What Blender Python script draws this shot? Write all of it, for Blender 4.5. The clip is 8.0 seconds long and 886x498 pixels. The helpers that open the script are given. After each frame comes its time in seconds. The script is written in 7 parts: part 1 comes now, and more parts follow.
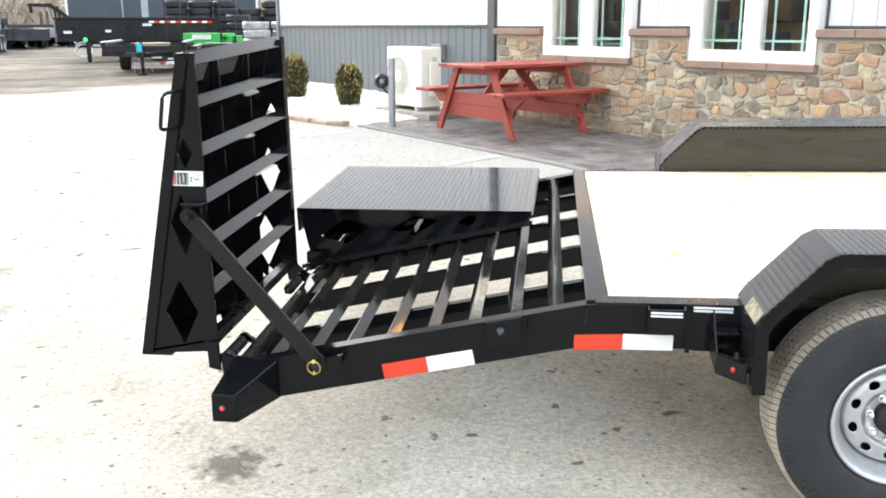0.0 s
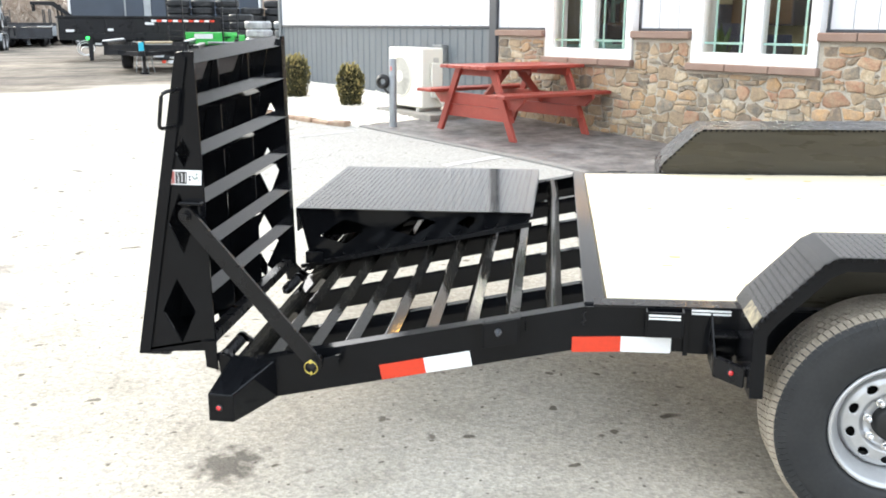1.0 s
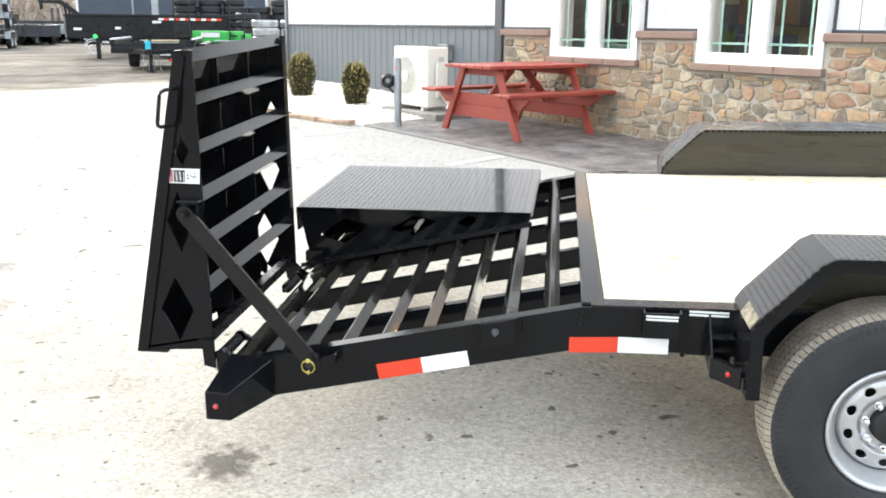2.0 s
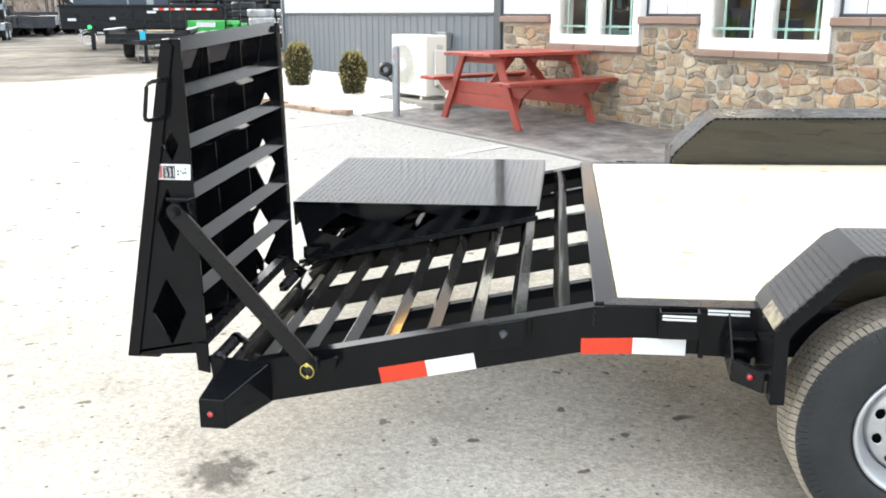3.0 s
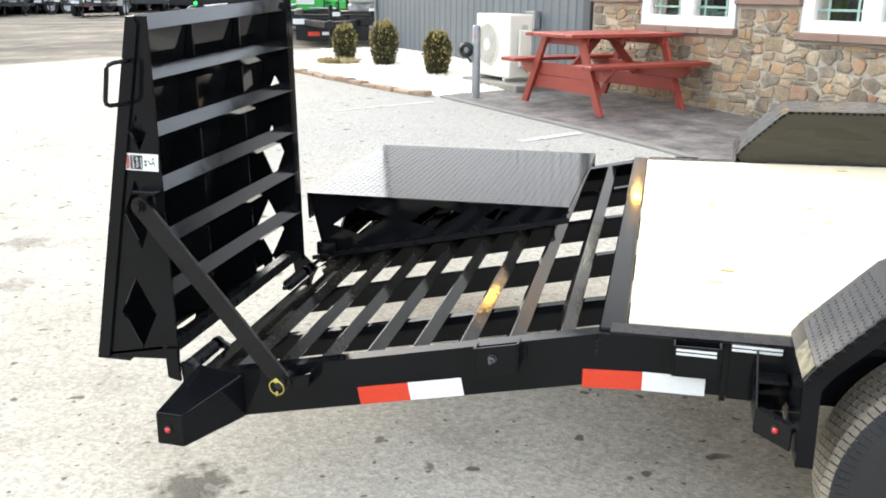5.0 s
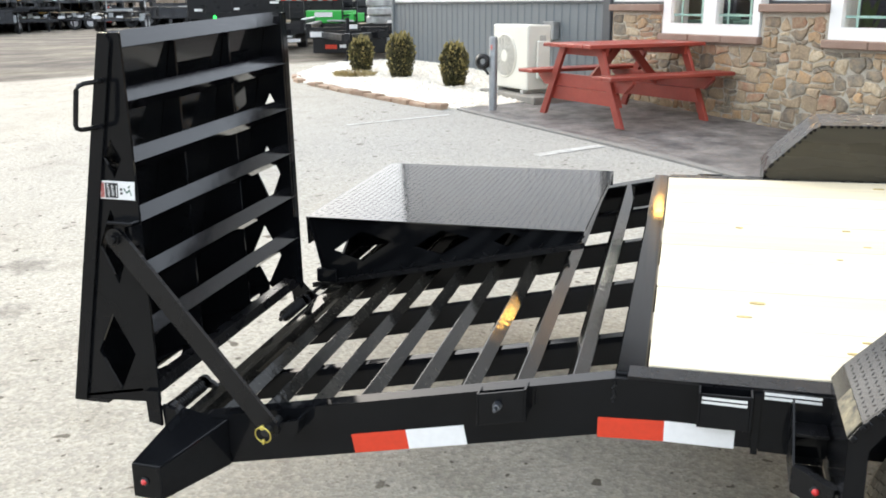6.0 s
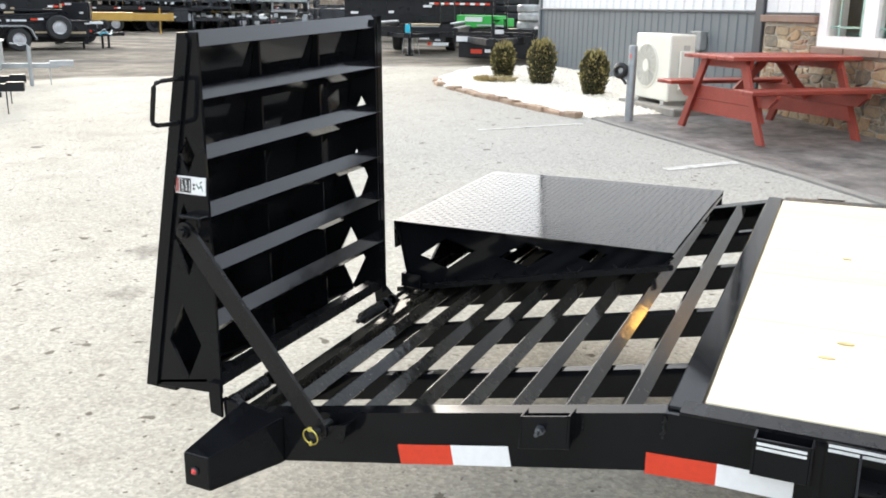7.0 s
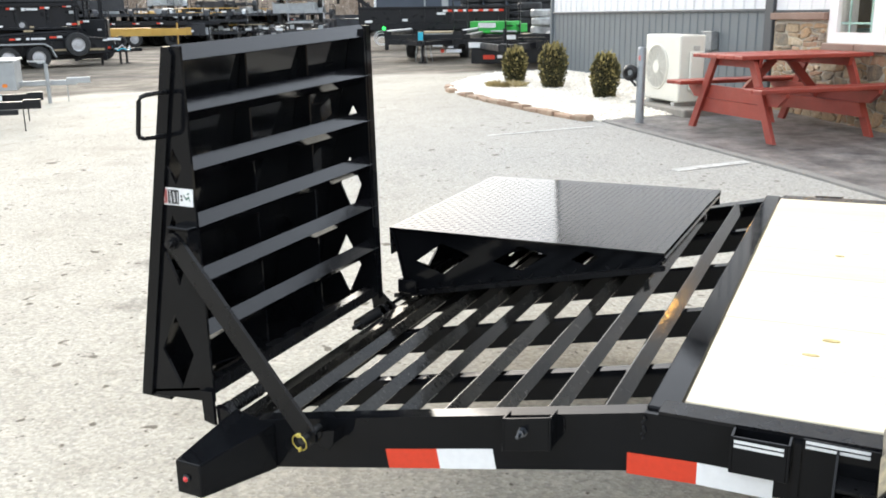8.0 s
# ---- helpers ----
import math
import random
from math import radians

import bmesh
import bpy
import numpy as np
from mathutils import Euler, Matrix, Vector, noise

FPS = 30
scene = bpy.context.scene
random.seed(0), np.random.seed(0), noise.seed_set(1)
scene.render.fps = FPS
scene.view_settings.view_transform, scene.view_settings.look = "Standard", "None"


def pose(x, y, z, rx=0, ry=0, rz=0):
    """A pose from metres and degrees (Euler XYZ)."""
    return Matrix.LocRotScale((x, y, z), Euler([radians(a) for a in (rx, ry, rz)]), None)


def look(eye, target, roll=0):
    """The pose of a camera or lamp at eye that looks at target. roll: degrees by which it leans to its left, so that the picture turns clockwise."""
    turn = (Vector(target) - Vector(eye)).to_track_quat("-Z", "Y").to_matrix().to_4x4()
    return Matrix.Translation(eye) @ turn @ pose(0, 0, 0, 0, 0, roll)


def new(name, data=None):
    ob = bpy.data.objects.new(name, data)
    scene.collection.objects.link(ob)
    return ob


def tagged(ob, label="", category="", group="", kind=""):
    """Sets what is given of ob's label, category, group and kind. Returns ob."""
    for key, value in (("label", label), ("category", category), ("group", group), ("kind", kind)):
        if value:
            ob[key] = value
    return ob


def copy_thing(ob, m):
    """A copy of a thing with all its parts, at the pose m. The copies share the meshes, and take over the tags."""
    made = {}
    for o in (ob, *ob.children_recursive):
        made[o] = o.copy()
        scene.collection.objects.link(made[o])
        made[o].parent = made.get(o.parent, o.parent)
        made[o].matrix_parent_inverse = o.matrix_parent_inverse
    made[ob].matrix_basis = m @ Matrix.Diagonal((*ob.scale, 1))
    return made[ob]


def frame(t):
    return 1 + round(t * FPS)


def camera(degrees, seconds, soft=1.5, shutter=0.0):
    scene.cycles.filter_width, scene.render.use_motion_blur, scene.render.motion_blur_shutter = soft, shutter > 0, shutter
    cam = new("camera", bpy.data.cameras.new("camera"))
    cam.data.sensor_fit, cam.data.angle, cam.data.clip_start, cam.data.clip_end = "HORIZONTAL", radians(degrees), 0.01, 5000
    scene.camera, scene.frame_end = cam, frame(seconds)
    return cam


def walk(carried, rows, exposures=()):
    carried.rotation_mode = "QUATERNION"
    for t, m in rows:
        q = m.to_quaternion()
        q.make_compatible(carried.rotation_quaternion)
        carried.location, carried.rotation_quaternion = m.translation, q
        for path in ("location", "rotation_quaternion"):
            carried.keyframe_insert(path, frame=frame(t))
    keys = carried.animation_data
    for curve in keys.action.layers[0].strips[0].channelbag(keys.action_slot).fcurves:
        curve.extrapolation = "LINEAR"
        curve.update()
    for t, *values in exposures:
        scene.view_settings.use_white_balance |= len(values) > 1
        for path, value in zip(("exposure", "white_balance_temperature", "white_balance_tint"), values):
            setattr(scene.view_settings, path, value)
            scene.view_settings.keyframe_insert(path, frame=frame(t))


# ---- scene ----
cam = camera(52.8, 8.0, soft=1.8)
PATH = [
    (0, (1.068, -2.721, 1.468), (0.807, -0.798, 0.982), -0.1),
    (0.5, (1.073, -2.719, 1.469), (0.812, -0.796, 0.989), 0.1),
    (1, (1.076, -2.716, 1.467), (0.813, -0.793, 0.983), 0.3),
    (1.2, (1.082, -2.715, 1.469), (0.816, -0.793, 0.985), 0.3),
    (2.3, (1.106, -2.699, 1.467), (0.827, -0.779, 0.98), 0.5),
    (2.5, (1.101, -2.68, 1.467), (0.823, -0.763, 0.967), 0.4),
    (3, (1.066, -2.568, 1.459), (0.792, -0.653, 0.949), 0.0),
    (3.5, (1.032, -2.474, 1.454), (0.78, -0.561, 0.927), 0.2),
    (4, (1.098, -2.378, 1.447), (0.779, -0.482, 0.897), 0.0),
    (4.5, (1.261, -2.261, 1.452), (0.82, -0.392, 0.891), 1.0),
    (4.7, (1.316, -2.230, 1.453), (0.844, -0.369, 0.891), 0.8),
    (5.8, (1.322, -1.981, 1.454), (0.797, -0.125, 0.927), -0.1),
    (6, (1.315, -1.943, 1.452), (0.77, -0.093, 0.921), -0.3),
    (6.5, (1.369, -1.877, 1.454), (0.673, -0.076, 0.931), -0.2),
    (7, (1.494, -1.809, 1.454), (0.649, -0.073, 0.933), 0.8),
    (7.5, (1.574, -1.781, 1.455), (0.687, -0.061, 0.954), -0.2),
    (8, (1.591, -1.782, 1.455), (0.7, -0.064, 0.948), -0.8),
]
EXPOSURES = [(0.0, 1.15), (3.5, 1.14), (4.5, 1.09), (6.0, 0.68), (8.0, 0.69)]
walk(cam, [(t, look(eye, target, roll)) for t, eye, target, roll in PATH], EXPOSURES)

# ---- sky, sun, exposure ----
world = bpy.data.worlds.new("sky")
scene.world = world
world.use_nodes = True
wn = world.node_tree.nodes
wl = world.node_tree.links
wn.clear()
sky = wn.new("ShaderNodeTexSky")
sky.sky_type = "NISHITA"
sky.sun_disc = False
sky.sun_elevation = radians(26)
sky.sun_rotation = radians(310)
sky.air_density, sky.dust_density, sky.ozone_density = 1.0, 4.0, 1.0
veil = wn.new("ShaderNodeMix")
veil.data_type = "RGBA"
veil.inputs[0].default_value = 0.6
veil.inputs[7].default_value = (9.1, 9.9, 10.7, 1)
back = wn.new("ShaderNodeBackground")
back.inputs[1].default_value = 0.18
wout = wn.new("ShaderNodeOutputWorld")
wl.new(sky.outputs[0], veil.inputs[6])
wl.new(veil.outputs[2], back.inputs[0])
wl.new(back.outputs[0], wout.inputs[0])

sun_data = bpy.data.lights.new("sun", "SUN")
sun_data.energy, sun_data.angle, sun_data.color = 1.35, radians(33), (1.0, 0.97, 0.90)
sun = new("sun", sun_data)
sun.matrix_world = look((-12.4, 10.4, 8.0), (0, 0, 0))

# ---- materials ----
def material(name, base, rough=0.5, metal=0.0, spec=0.5, vary=0.0, scale=8.0, fine=0.0, fine_scale=120.0, bump=0.0, bump_scale=60.0,
             rough_vary=0.0, second=None, coat=0.0, per_object=0.0, per_island=0.0, stretch=None, spots=None):
    """A surface with colour variation at two scales, uneven gloss and fine relief, in metres."""
    m = bpy.data.materials.new(name)
    m.use_nodes = True
    n, l = m.node_tree.nodes, m.node_tree.links
    p = n["Principled BSDF"]
    p.inputs["Base Color"].default_value = (*base, 1)
    p.inputs["Roughness"].default_value = rough
    p.inputs["Metallic"].default_value = metal
    p.inputs["Specular IOR Level"].default_value = spec
    p.inputs["Coat Weight"].default_value = coat
    p.inputs["Coat Roughness"].default_value = 0.08
    geo = n.new("ShaderNodeNewGeometry")
    place = n.new("ShaderNodeMapping")
    if stretch:
        place.inputs["Scale"].default_value = stretch
    l.new(geo.outputs["Position"], place.inputs["Vector"])

    def noise_tex(size, detail=4.0):
        t = n.new("ShaderNodeTexNoise")
        t.inputs["Scale"].default_value = size
        t.inputs["Detail"].default_value = detail
        l.new(place.outputs[0], t.inputs["Vector"])
        return t

    def mix(kind, fac, a, b):
        x = n.new("ShaderNodeMix")
        x.data_type, x.blend_type = "RGBA", kind
        for slot, value in ((0, fac), (6, a), (7, b)):
            if hasattr(value, "is_output"):
                l.new(value, x.inputs[slot])
            elif slot == 0:
                x.inputs[0].default_value = value
            else:
                x.inputs[slot].default_value = (*value, 1)
        return x.outputs[2]

    def ramp(src, lo, hi):
        r = n.new("ShaderNodeMapRange")
        r.inputs[1].default_value, r.inputs[2].default_value = lo, hi
        l.new(src, r.inputs[0])
        return r.outputs[0]

    colour = base
    if vary or second:
        two = second or tuple(max(0.0, c * (1 - vary)) for c in base)
        colour = mix("MIX", ramp(noise_tex(scale, 6).outputs[0], 0.35, 0.68), base, two)
    if fine:
        grain = ramp(noise_tex(fine_scale, 3).outputs[0], 0.3, 0.7)
        dark = mix("MULTIPLY", 1.0, colour, (1 - fine,) * 3)
        colour = mix("MIX", grain, dark, colour)
    if spots:
        size, amount, tone = spots
        t = noise_tex(size, 2)
        colour = mix("MIX", ramp(t.outputs[0], 0.74 - amount, 0.78 - amount), colour, tone)
    if per_object or per_island:
        src = n.new("ShaderNodeObjectInfo").outputs["Random"] if per_object else geo.outputs["Random Per Island"]
        hsv = n.new("ShaderNodeHueSaturation")
        amount = per_object or per_island
        r = n.new("ShaderNodeMapRange")
        r.inputs[3].default_value, r.inputs[4].default_value = 1 - amount, 1 + amount
        l.new(src, r.inputs[0])
        l.new(r.outputs[0], hsv.inputs["Value"])
        if hasattr(colour, "is_output"):
            l.new(colour, hsv.inputs["Color"])
        else:
            hsv.inputs["Color"].default_value = (*colour, 1)
        colour = hsv.outputs[0]
    if hasattr(colour, "is_output"):
        l.new(colour, p.inputs["Base Color"])
    if rough_vary:
        r = n.new("ShaderNodeMapRange")
        r.inputs[1].default_value, r.inputs[2].default_value = 0.3, 0.7
        r.inputs[3].default_value, r.inputs[4].default_value = max(0.02, rough - rough_vary), min(1, rough + rough_vary)
        l.new(noise_tex(scale * 2.3, 5).outputs[0], r.inputs[0])
        l.new(r.outputs[0], p.inputs["Roughness"])
    if bump:
        b = n.new("ShaderNodeBump")
        b.inputs["Strength"].default_value = 1.0
        b.inputs["Distance"].default_value = bump
        l.new(noise_tex(bump_scale, 4).outputs[0], b.inputs["Height"])
        l.new(b.outputs[0], p.inputs["Normal"])
    return m


black_paint = material("black_paint", (0.0062, 0.0066, 0.0078), 0.07, spec=0.16, vary=0.3, scale=5, rough_vary=0.03)
black_slat = material("black_slat", (0.010, 0.0098, 0.0095), 0.075, spec=0.24, second=(0.030, 0.027, 0.022), scale=5, fine=0.4, fine_scale=70, rough_vary=0.04, bump=0.0003, bump_scale=45,
                      spots=(120, 0.07, (0.07, 0.064, 0.055)))
ramp_slat = material("ramp_slat", (0.006, 0.006, 0.0075), 0.12, spec=0.42, vary=0.3, scale=7, rough_vary=0.05, bump=0.0002, bump_scale=40)
# dust, with the deck planks' reflection put into the colour as lengthwise brown streaks
dusty_reflection_black = material("dusty_reflection_black", (0.036, 0.031, 0.02), 0.3, spec=0.4, second=(0.052, 0.045, 0.03), scale=9, rough_vary=0.1, fine=0.25, fine_scale=40, stretch=(0.14, 1, 1))
black_satin = material("black_satin", (0.008, 0.008, 0.009), 0.30, spec=0.26, vary=0.3, scale=9, rough_vary=0.1, bump=0.0003, bump_scale=250)
tread_paint = material("tread_paint", (0.007, 0.0075, 0.0085), 0.085, spec=0.62, vary=0.3, scale=4, rough_vary=0.03)
red_tape = material("red_tape", (0.66, 0.045, 0.014), 0.4, vary=0.1, scale=60)
white_tape = material("white_tape", (0.80, 0.80, 0.80), 0.35, vary=0.05, scale=60)
white_stripe = material("white_stripe", (0.78, 0.78, 0.77), 0.4, vary=0.05, scale=40)
red_lens = material("red_lens", (0.6, 0.02, 0.02), 0.12, coat=0.5)
brass = material("brass", (0.75, 0.62, 0.15), 0.3, metal=0.8, vary=0.2, scale=60)
steel = material("steel", (0.16, 0.17, 0.19), 0.35, metal=1.0, vary=0.25, scale=70, rough_vary=0.1)
pine = material("pine", (0.80, 0.72, 0.55), 0.6, second=(0.72, 0.61, 0.42), scale=2.2, fine=0.12, fine_scale=60, bump=0.0006, bump_scale=70,
                stretch=(0.08, 1, 1), per_object=0.10)
knot_wood = material("knot_wood", (0.60, 0.46, 0.20), 0.6, vary=0.4, scale=60)
rubber = material("rubber", (0.020, 0.0215, 0.0235), 0.5, spec=0.35, second=(0.030, 0.031, 0.032), scale=9, fine=0.2, fine_scale=90, bump=0.0004, bump_scale=300)
tread_rubber = material("tread_rubber", (0.50, 0.435, 0.345), 0.85, second=(0.36, 0.31, 0.245), scale=7, fine=0.3, fine_scale=80, bump=0.0008, bump_scale=160)
wheel_silver = material("wheel_silver", (0.52, 0.525, 0.53), 0.34, metal=0.6, vary=0.12, scale=20, rough_vary=0.06)
dark_hole = material("dark_hole", (0.008, 0.008, 0.008), 0.6)
chrome = material("chrome", (0.8, 0.8, 0.8), 0.1, metal=1.0)

# ---- building helpers ----
def part(name, bm, mat, parent=None, label="", smooth=False):
    """Links a bmesh as one mesh object under a thing or part."""
    bmesh.ops.recalc_face_normals(bm, faces=bm.faces)
    me = bpy.data.meshes.new(name)
    bm.to_mesh(me)
    bm.free()
    for m in (mat if isinstance(mat, (list, tuple)) else [mat]):
        me.materials.append(m)
    if smooth:
        me.polygons.foreach_set("use_smooth", [True] * len(me.polygons))
    ob = new(name, me)
    if parent is not None:
        ob.parent = parent
    if label:
        tagged(ob, label)
    return ob


def thing(name, label, category, group="", kind="", at=None):
    ob = new(name)
    if at is not None:
        ob.matrix_basis = at
    return tagged(ob, label, category, group, kind)


def box(bm, x0, x1, y0, y1, z0, z1, bevel=0.0, turn=None):
    r = bmesh.ops.create_cube(bm, size=1.0)
    vs = r["verts"]
    for v in vs:
        v.co = Vector(((x0 + x1) / 2 + v.co.x * (x1 - x0), (y0 + y1) / 2 + v.co.y * (y1 - y0), (z0 + z1) / 2 + v.co.z * (z1 - z0)))
    if bevel:
        es = list({e for v in vs for e in v.link_edges})
        r2 = bmesh.ops.bevel(bm, geom=es, offset=bevel, segments=1, affect="EDGES", profile=0.5)
        vs = list({v for f in r2["faces"] for v in f.verts} | {v for v in vs if v.is_valid})
    if turn is not None:
        bmesh.ops.transform(bm, matrix=turn, verts=[v for v in vs if v.is_valid])
    return vs


def prism(bm, pts, put, a, b):
    """A polygon of (u, v), swept from a to b; put(u, v, w) gives the place."""
    lo = [bm.verts.new(put(u, v, a)) for u, v in pts]
    hi = [bm.verts.new(put(u, v, b)) for u, v in pts]
    n = len(pts)
    bm.faces.new(lo)
    bm.faces.new(hi[::-1])
    for i in range(n):
        bm.faces.new((lo[i], hi[i], hi[(i + 1) % n], lo[(i + 1) % n]))
    return lo + hi


def sheet(bm, outer, inner, put, a, b):
    """One bent sheet between two open lines of (u, v), swept from a to b."""
    rows = [[bm.verts.new(put(u, v, w)) for u, v in line] for line, w in ((outer, a), (outer, b), (inner, b), (inner, a))]
    for i in range(len(outer) - 1):
        for k in range(4):
            p, q = rows[k], rows[(k + 1) % 4]
            bm.faces.new((p[i], p[i + 1], q[i + 1], q[i]))
    bm.faces.new([r[0] for r in rows])
    bm.faces.new([r[-1] for r in rows[::-1]])


def plate(bm, outline, holes, put, a, b):
    """A plate with openings cut through it."""
    loops = [outline] + list(holes)
    sides = []
    for w in (a, b):
        edges, rings = [], []
        for loop in loops:
            ring = [bm.verts.new(put(u, v, w)) for u, v in loop]
            rings.append(ring)
            edges += [bm.edges.new((ring[i], ring[(i + 1) % len(ring)])) for i in range(len(ring))]
        bmesh.ops.triangle_fill(bm, use_beauty=True, edges=edges)
        sides.append(rings)
    for ra, rb in zip(*sides):
        for i in range(len(ra)):
            j = (i + 1) % len(ra)
            bm.faces.new((ra[i], rb[i], rb[j], ra[j]))


def rod(bm, pts, radius, seg=8, closed=False):
    """A round bar through the points."""
    pts = [Vector(p) for p in pts]
    rings = []
    n = len(pts)
    up = Vector((0.123, 0.31, 0.94))
    for i, p in enumerate(pts):
        if closed:
            d = pts[(i + 1) % n] - pts[i - 1]
        else:
            d = pts[min(i + 1, n - 1)] - pts[max(i - 1, 0)]
        d.normalize()
        s = d.cross(up)
        if s.length < 0.1:
            s = d.cross(Vector((1, 0.2, 0)))
        s.normalize()
        t = d.cross(s)
        r = radius[i] if isinstance(radius, (list, tuple)) else radius
        rings.append([bm.verts.new(p + r * (math.cos(a) * s + math.sin(a) * t)) for a in (2 * math.pi * k / seg for k in range(seg))])
    for i in range(n if closed else n - 1):
        a, b = rings[i], rings[(i + 1) % n]
        for k in range(seg):
            bm.faces.new((a[k], a[(k + 1) % seg], b[(k + 1) % seg], b[k]))
    if not closed:
        bm.faces.new(rings[0][::-1])
        bm.faces.new(rings[-1])


def lathe(bm, profile, centre, axis="y", seg=40):
    """Turns (radius, offset) pairs about an axis through centre."""
    rings = []
    for r, h in profile:
        ring = []
        for k in range(seg):
            a = 2 * math.pi * k / seg
            c, s = r * math.cos(a), r * math.sin(a)
            v = {"y": (c, h, s), "x": (h, c, s), "z": (c, s, h)}[axis]
            ring.append(bm.verts.new(Vector(centre) + Vector(v)))
        rings.append(ring)
    for a, b in zip(rings, rings[1:]):
        for k in range(seg):
            bm.faces.new((a[k], a[(k + 1) % seg], b[(k + 1) % seg], b[k]))
    return rings


def tilt(bm, slope):
    """Lets the piece rise across the trailer with the ground."""
    for v in bm.verts:
        v.co.z += slope * v.co.y


def smoothstep(a, b, x):
    t = min(1.0, max(0.0, (x - a) / (b - a)))
    return t * t * (3 - 2 * t)


def ground_z(x, y):
    """The height of the yard, which rises towards the office."""
    knots = ((-30, 0.0), (0.3, 0.0), (2, 0.03), (4, 0.12), (5.8, 0.21), (7.5, 0.268), (9.5, 0.36), (13, 0.44), (20, 0.45), (40, 0.35), (900, 0.0))
    z = 0.0
    for (a, za), (b, zb) in zip(knots, knots[1:]):
        if a <= y <= b:
            t = (y - a) / (b - a)
            z = za + (zb - za) * t
    return z * (1 - 0.6 * smoothstep(3.5, 14.0, -x - 0.6 * max(0.0, y - 10)))

# ---- materials of the place ----
def yard_material():
    """Pale gritty asphalt: aggregate, specks, tyre-worn patches, an oil stain, and the darker unpaved lot further off."""
    m = bpy.data.materials.new("yard_asphalt")
    m.use_nodes = True
    n, l = m.node_tree.nodes, m.node_tree.links
    p = n["Principled BSDF"]
    p.inputs["Roughness"].default_value = 0.9
    p.inputs["Specular IOR Level"].default_value = 0.25
    geo = n.new("ShaderNodeNewGeometry")

    def tex(kind, size, detail=4.0, vec=None):
        t = n.new(kind)
        t.inputs["Scale"].default_value = size
        if kind == "ShaderNodeTexNoise":
            t.inputs["Detail"].default_value = detail
        l.new(vec or geo.outputs["Position"], t.inputs["Vector"])
        return t

    def span(src, lo, hi, a=0.0, b=1.0):
        r = n.new("ShaderNodeMapRange")
        for slot, value in ((1, lo), (2, hi), (3, a), (4, b)):
            r.inputs[slot].default_value = value
        l.new(src, r.inputs[0])
        return r.outputs[0]

    def blend(kind, fac, a, b):
        x = n.new("ShaderNodeMix")
        x.data_type, x.blend_type = "RGBA", kind
        for slot, value in ((0, fac), (6, a), (7, b)):
            if hasattr(value, "is_output"):
                l.new(value, x.inputs[slot])
            elif slot == 0:
                x.inputs[0].default_value = value
            else:
                x.inputs[slot].default_value = (*value, 1)
        return x.outputs[2]

    def sums(op, a, b):
        x = n.new("ShaderNodeMath")
        x.operation = op
        for slot, value in ((0, a), (1, b)):
            if hasattr(value, "is_output"):
                l.new(value, x.inputs[slot])
            else:
                x.inputs[slot].default_value = value
        return x.outputs[0]

    c = blend("MIX", span(tex("ShaderNodeTexNoise", 0.7, 6).outputs[0], 0.35, 0.65), PALE, PALE2)
    c = blend("MIX", span(tex("ShaderNodeTexNoise", 3.2, 6).outputs[0], 0.52, 0.75, 0.0, 0.55), c, (PALE2[0] * 0.72, PALE2[1] * 0.70, PALE2[2] * 0.66))
    # greyer, newer asphalt towards the office
    at = n.new("ShaderNodeSeparateXYZ")
    l.new(geo.outputs["Position"], at.inputs[0])
    newer = sums("MULTIPLY", span(at.outputs[1], 2.2, 5.5), span(at.outputs[0], -5.5, -1.5))
    c = blend("MIX", sums("MULTIPLY", newer, 0.8), c, (0.315, 0.315, 0.31))
    # aggregate: small stones of mixed tone
    vor = tex("ShaderNodeTexVoronoi", 85)
    grain = n.new("ShaderNodeSeparateColor")
    l.new(vor.outputs["Color"], grain.inputs[0])
    c = blend("MULTIPLY", 1.0, c, blend("MIX", grain.outputs[0], (0.80, 0.80, 0.80), (1.16, 1.155, 1.13)))
    fine = tex("ShaderNodeTexNoise", 38, 5)
    c = blend("MULTIPLY", 1.0, c, blend("MIX", span(fine.outputs[0], 0.3, 0.7), (0.85, 0.84, 0.82), (1.12, 1.12, 1.12)))
    # dark specks
    for size, lo, tone in ((26.0, 0.70, (0.10, 0.085, 0.065)), (11.0, 0.705, (0.09, 0.075, 0.055)), (5.5, 0.735, (0.10, 0.085, 0.065))):
        c = blend("MIX", span(tex("ShaderNodeTexNoise", size, 1.5).outputs[0], lo, lo + 0.035, 0.0, 0.85), c, tone)
    # scattered dark pebbles and drips, each of its own size
    longer = n.new("ShaderNodeMapping")
    longer.inputs["Scale"].default_value = (1.0, 0.62, 1.0)
    l.new(geo.outputs["Position"], longer.inputs["Vector"])
    dots = tex("ShaderNodeTexVoronoi", 4.6, vec=longer.outputs[0])
    tone = n.new("ShaderNodeSeparateColor")
    l.new(dots.outputs["Color"], tone.inputs[0])
    wob = span(tex("ShaderNodeTexNoise", 60, 2).outputs[0], 0.3, 0.7, -0.03, 0.03)
    edge = sums("SUBTRACT", span(tone.outputs[0], 0.35, 1.0, 0.0, 0.105), sums("ADD", dots.outputs["Distance"], wob))
    c = blend("MIX", span(edge, 0.0, 0.03, 0.0, 0.75), c, (0.10, 0.085, 0.065))
